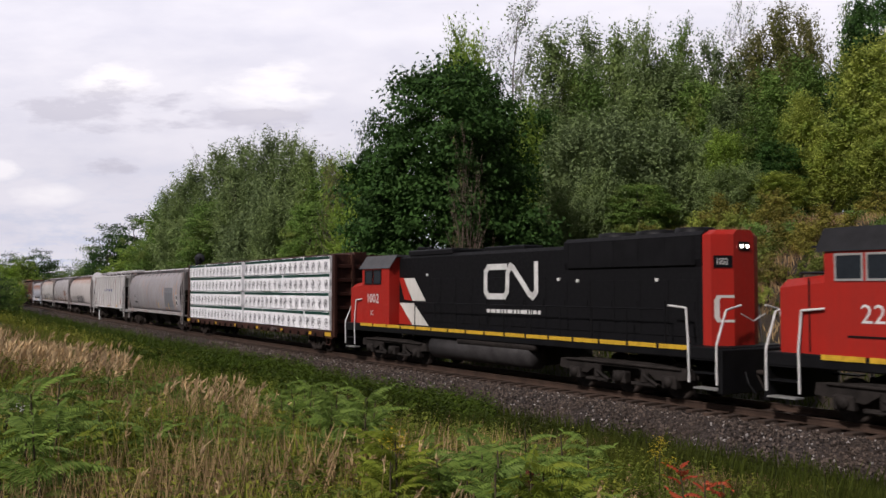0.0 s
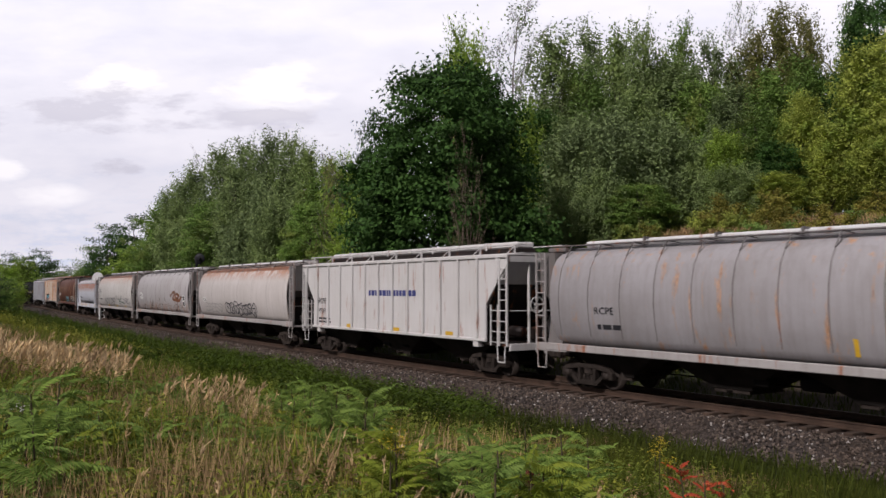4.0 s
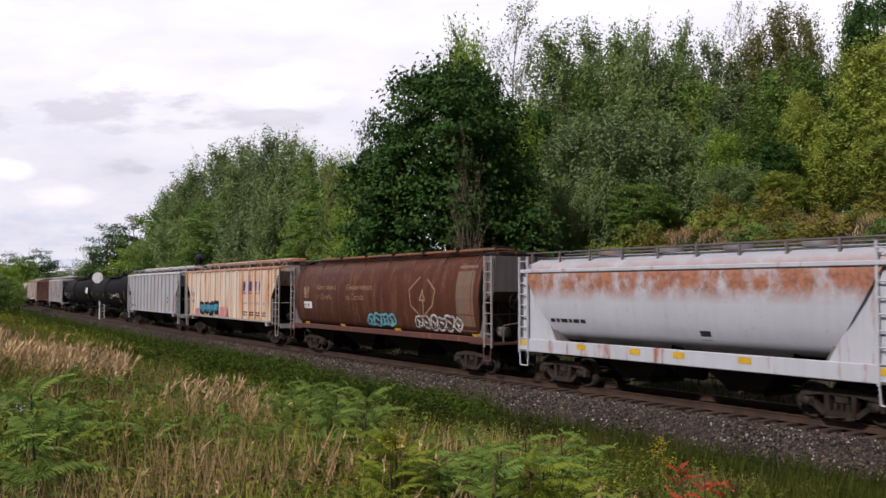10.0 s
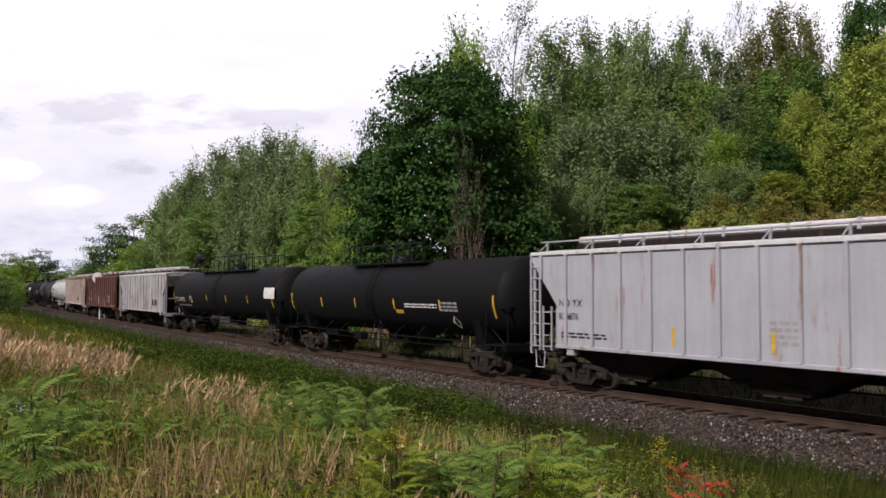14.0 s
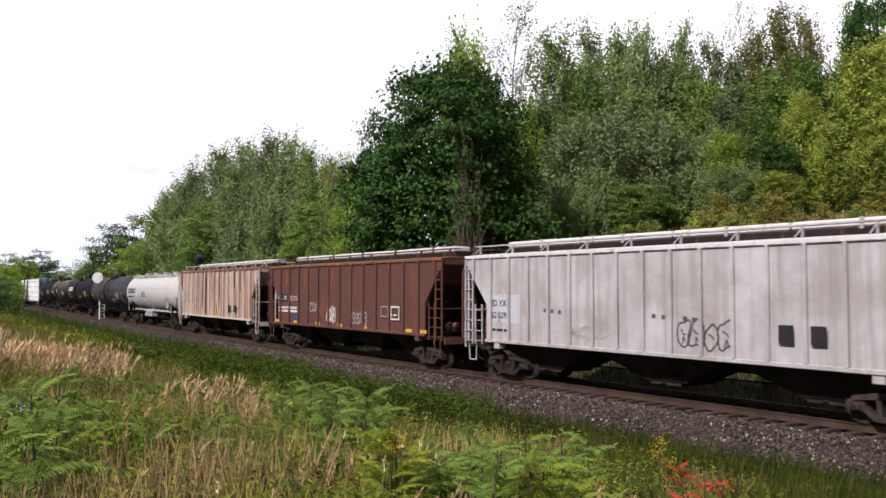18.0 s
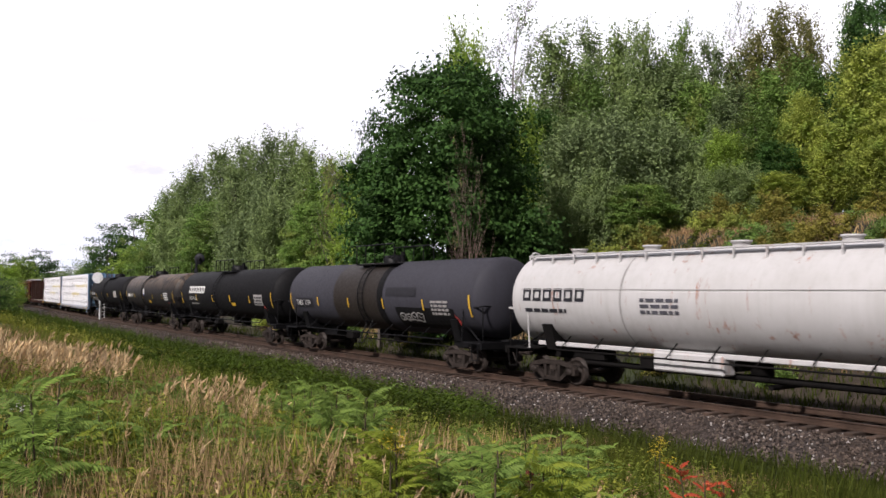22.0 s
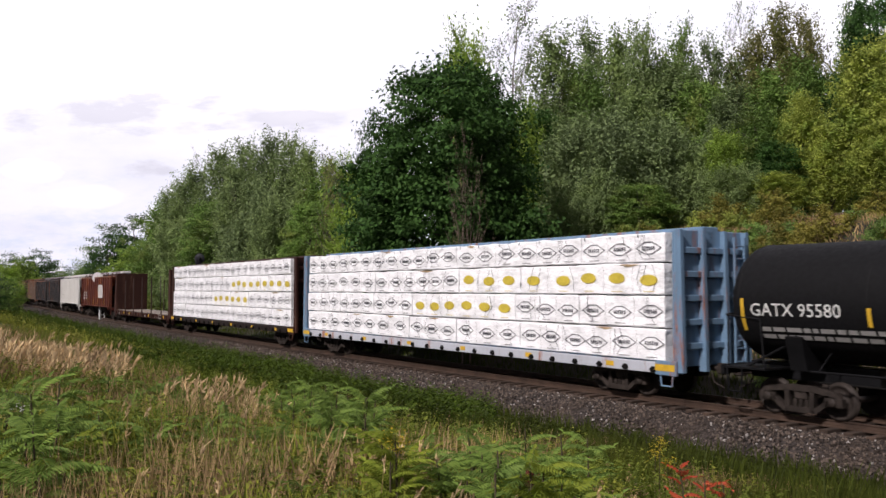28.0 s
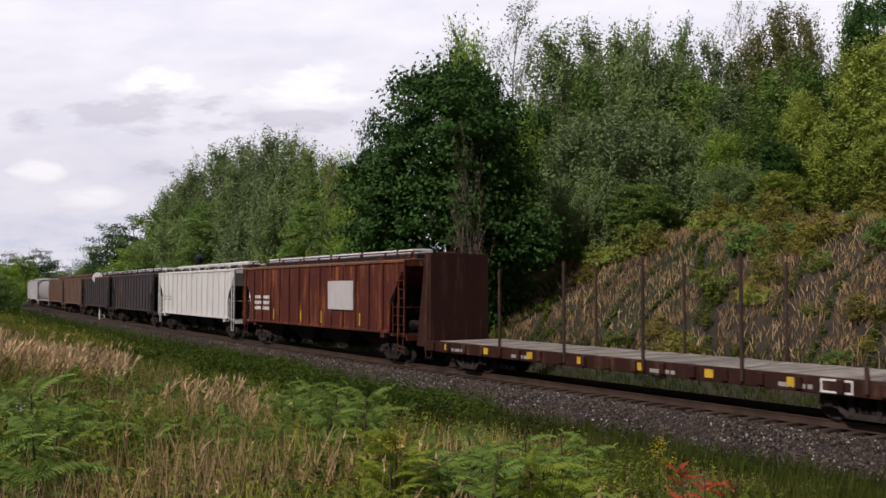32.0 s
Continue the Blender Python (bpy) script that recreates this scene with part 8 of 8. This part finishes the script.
# ---- sumac ----
def sumac_leaf(pairs, length, droop, seed, broad=.032):
    rnd, sh = random.Random(seed), Shape()
    spine = [Vector((length * u, 0, .22 * length * math.sin(u * 1.6) - droop * length * u * u)) for u in [i / (pairs + 1) for i in range(pairs + 2)]]
    for a, b in zip(spine, spine[1:]):
        sh.rod(a, b, .004, 4, cap=False)
    for i in range(1, pairs + 1):
        ll = .3 * length * math.sin(math.pi * (.12 + .8 * i / (pairs + 1))) ** .7
        for s in (-1, 1):
            p = spine[i]
            way = Vector((.35, s, -.55 - rnd.uniform(0, .45))).normalized() * ll
            wide = Vector((1, -.2 * s, .1)).normalized() * length * broad
            sh.add([p, p + way * .45 + wide + Vector((0, 0, .01)), p + way, p + way * .45 - wide + Vector((0, 0, .01))], [(0, 1, 2, 3)])
    p = spine[-1]
    sh.add([p, p + Vector((.06, .03, 0)), p + Vector((.14, 0, -.04)), p + Vector((.06, -.03, 0))], [(0, 1, 2, 3)])
    return sh


LEAVES = {m: [sumac_leaf(12 + k, .44 + .03 * k, .45 + .1 * k, k).mesh("leaf", mat) for k in range(4)] for m, mat in (("green", M_SUMAC), ("lime", M_SUMACLIME))}
LEAVES["red"] = [sumac_leaf(4 + k, .34, .5, k, .11).mesh("leaf", M_SUMACRED) for k in range(3)]


def sumac(px, depth, height, tone="green", rnd=random.Random(77), leaves=9, size=1.0):
    x, y = px / FOCUS * depth, depth
    z = ground_at(x, y)
    label = {"green": "green sumac plant with arching feathered leaves", "lime": "pale yellow-green sumac with feathered leaves", "red": "small sumac with red autumn leaves"}[tone]
    t = thing("sumac", label, "sumac", "sumac on the bank")
    bend = Vector((rnd.uniform(-.12, .12), rnd.uniform(-.12, .12), height))
    part("stem", Shape().rod((0, 0, -.1), bend * .5, .014, 5, .011).rod(bend * .5, bend, .011, 5, .006), M_STEM, t)
    for i in range(leaves):
        u = rnd.uniform(.55, 1.0)
        lf = part("leaf", rnd.choice(LEAVES[tone]), None, t)
        lf.matrix_basis = Matrix.Translation(bend * u) @ Euler((rnd.uniform(-.25, .25), -rnd.uniform(.1, .95), i * 2.4 + rnd.uniform(-.4, .4))).to_matrix().to_4x4() @ Matrix.Scale(size * rnd.uniform(.75, 1.2), 4)
    t.matrix_basis = pose(x, y, z)
    return t


rnd = random.Random(9)
# bearing range, distance range, how many, tone
for a, b, y0, y1, n, tone in ((-330, -170, 11.5, 14.5, 15, "green"), (-290, -130, 8.0, 11.0, 15, "green"), (-40, 265, 6.2, 8.4, 28, "green"), (60, 270, 5.0, 6.4, 13, "green"), (-150, -60, 5.6, 6.8, 7, "lime"), (80, 250, 5.4, 6.4, 7, "lime"),
                             (-790, -670, 5.0, 8.0, 15, "tall"), (-590, -440, 11.5, 14.5, 10, "green"), (-740, -520, 7.0, 10.0, 12, "low"), (-700, -560, 5.4, 6.4, 6, "lime"), (-330, -180, 6.0, 8.0, 10, "low"), (-540, -300, 5.4, 8.0, 8, "low"), (-100, 60, 5.0, 6.2, 6, "low"), (-700, -300, 5.4, 9.5, 6, "low")):
    for i in range(n):
        low = tone == "low" or (a < -430 and tone != "tall")
        sumac(rnd.uniform(a, b), rnd.uniform(y0, y1), rnd.uniform(.35, .65) if low else rnd.uniform(.6, 1.0), "green" if tone in ("low", "tall") else tone, rnd, 10, .54)
for px, depth, z in ((440, 7.6, 1.50), (458, 7.5, 1.45), (490, 7.6, 1.38)):
    sumac(px, depth, z - ground_at(px / FOCUS * depth, depth), "red", rnd, 11, .42)
x, y = 152 / FOCUS * 6.0, 6.0
cone = Shape().lathe([(0, .012), (.03, .035), (.09, .03), (.16, .008)], 9, "z")
fruit = thing("sumac_fruit", "dark-red upright sumac fruit cone on its stalk", "fruit")
part("cone", cone, plain("dark_red_fruit", (.10, .012, .01, 1), .9, 0, .5, 40, 90, .8), fruit)
part("stalk", Shape().rod((0, 0, -1.1), (0, 0, .01), .008, 5), M_STEM, fruit)
fruit.matrix_basis = pose(x, y, 1.70)


def flower_plant(px, depth, height, m, label, heads=110, spread=.05):
    x, y = px / FOCUS * depth, depth
    t = thing("wildflower", label, "flower", "wildflowers on the bank")
    part("stem", Shape().rod((0, 0, -.05), (.02, 0, height), .007, 5, .004), M_STEM, t)
    r2 = np.random.default_rng(int(px * 7 + depth * 10) % 9999)
    pts = r2.normal(size=(heads, 3)) * np.array([spread, spread, spread * .9]) + np.array([.02, 0, height - .05])
    vv, ff = sprays(r2, pts, .01, .02, 1, .03, .018)
    part("flower_head", raw_mesh("flower_head", vv, ff, m), None, t)
    vv, ff = sprays(r2, np.zeros((1, 3)), height, height, 26, .12, .025)
    part("leaves", raw_mesh("leaves", vv, ff, M_LIMEWEED), None, t)
    t.matrix_basis = pose(x, y, ground_at(x, y))


for px, depth, h in ((-92, 6.2, .95), (-84, 6.4, .85), (378, 10.5, .95), (370, 10.8, .8), (392, 11, .7)):
    flower_plant(px, depth, h, M_GOLD, "goldenrod with yellow flower plumes")
for px, depth, h in ((-742, 7.0, .8), (-690, 6.2, .6), (-745, 9, .75), (480, 8.5, .45), (545, 7.5, .4), (-110, 11, .7)):
    flower_plant(px, depth, h, M_LACE, "white lacy wildflower on a thin stalk", 30, .035)

def roll_wheels(wheels, radius):
    """Key one wheelset of each place in a truck, frame by frame, and let the others there share its action."""
    first = {}
    for ws, a in wheels:
        if a not in first:
            walk(ws, [(k / FPS, pose(a, 0, radius, 0, math.degrees((run(k / FPS) - run(0)) / radius) % 360, 0)) for k in range(32 * FPS + 1)])
            first[a] = ws.animation_data
        else:
            ws.rotation_mode = "QUATERNION"
            keys = ws.animation_data_create()
            keys.action = first[a].action
            keys.action_slot = first[a].action_slot


def motions():
    walk(sky_backdrop, [(t, pose(0, 0, EYE[2], 0, 0, 1.25 - 2.5 * t / 32)) for t in (0, 16, 32)])
    for w, c in TRAIN:
        walk(w, [(t, wagon_pose(c + run(t))) for t in range(0, 33)])
    roll_wheels(WHEELS, WHEEL_R)
    roll_wheels(LOCO_WHEELS, 0.5)


motions()
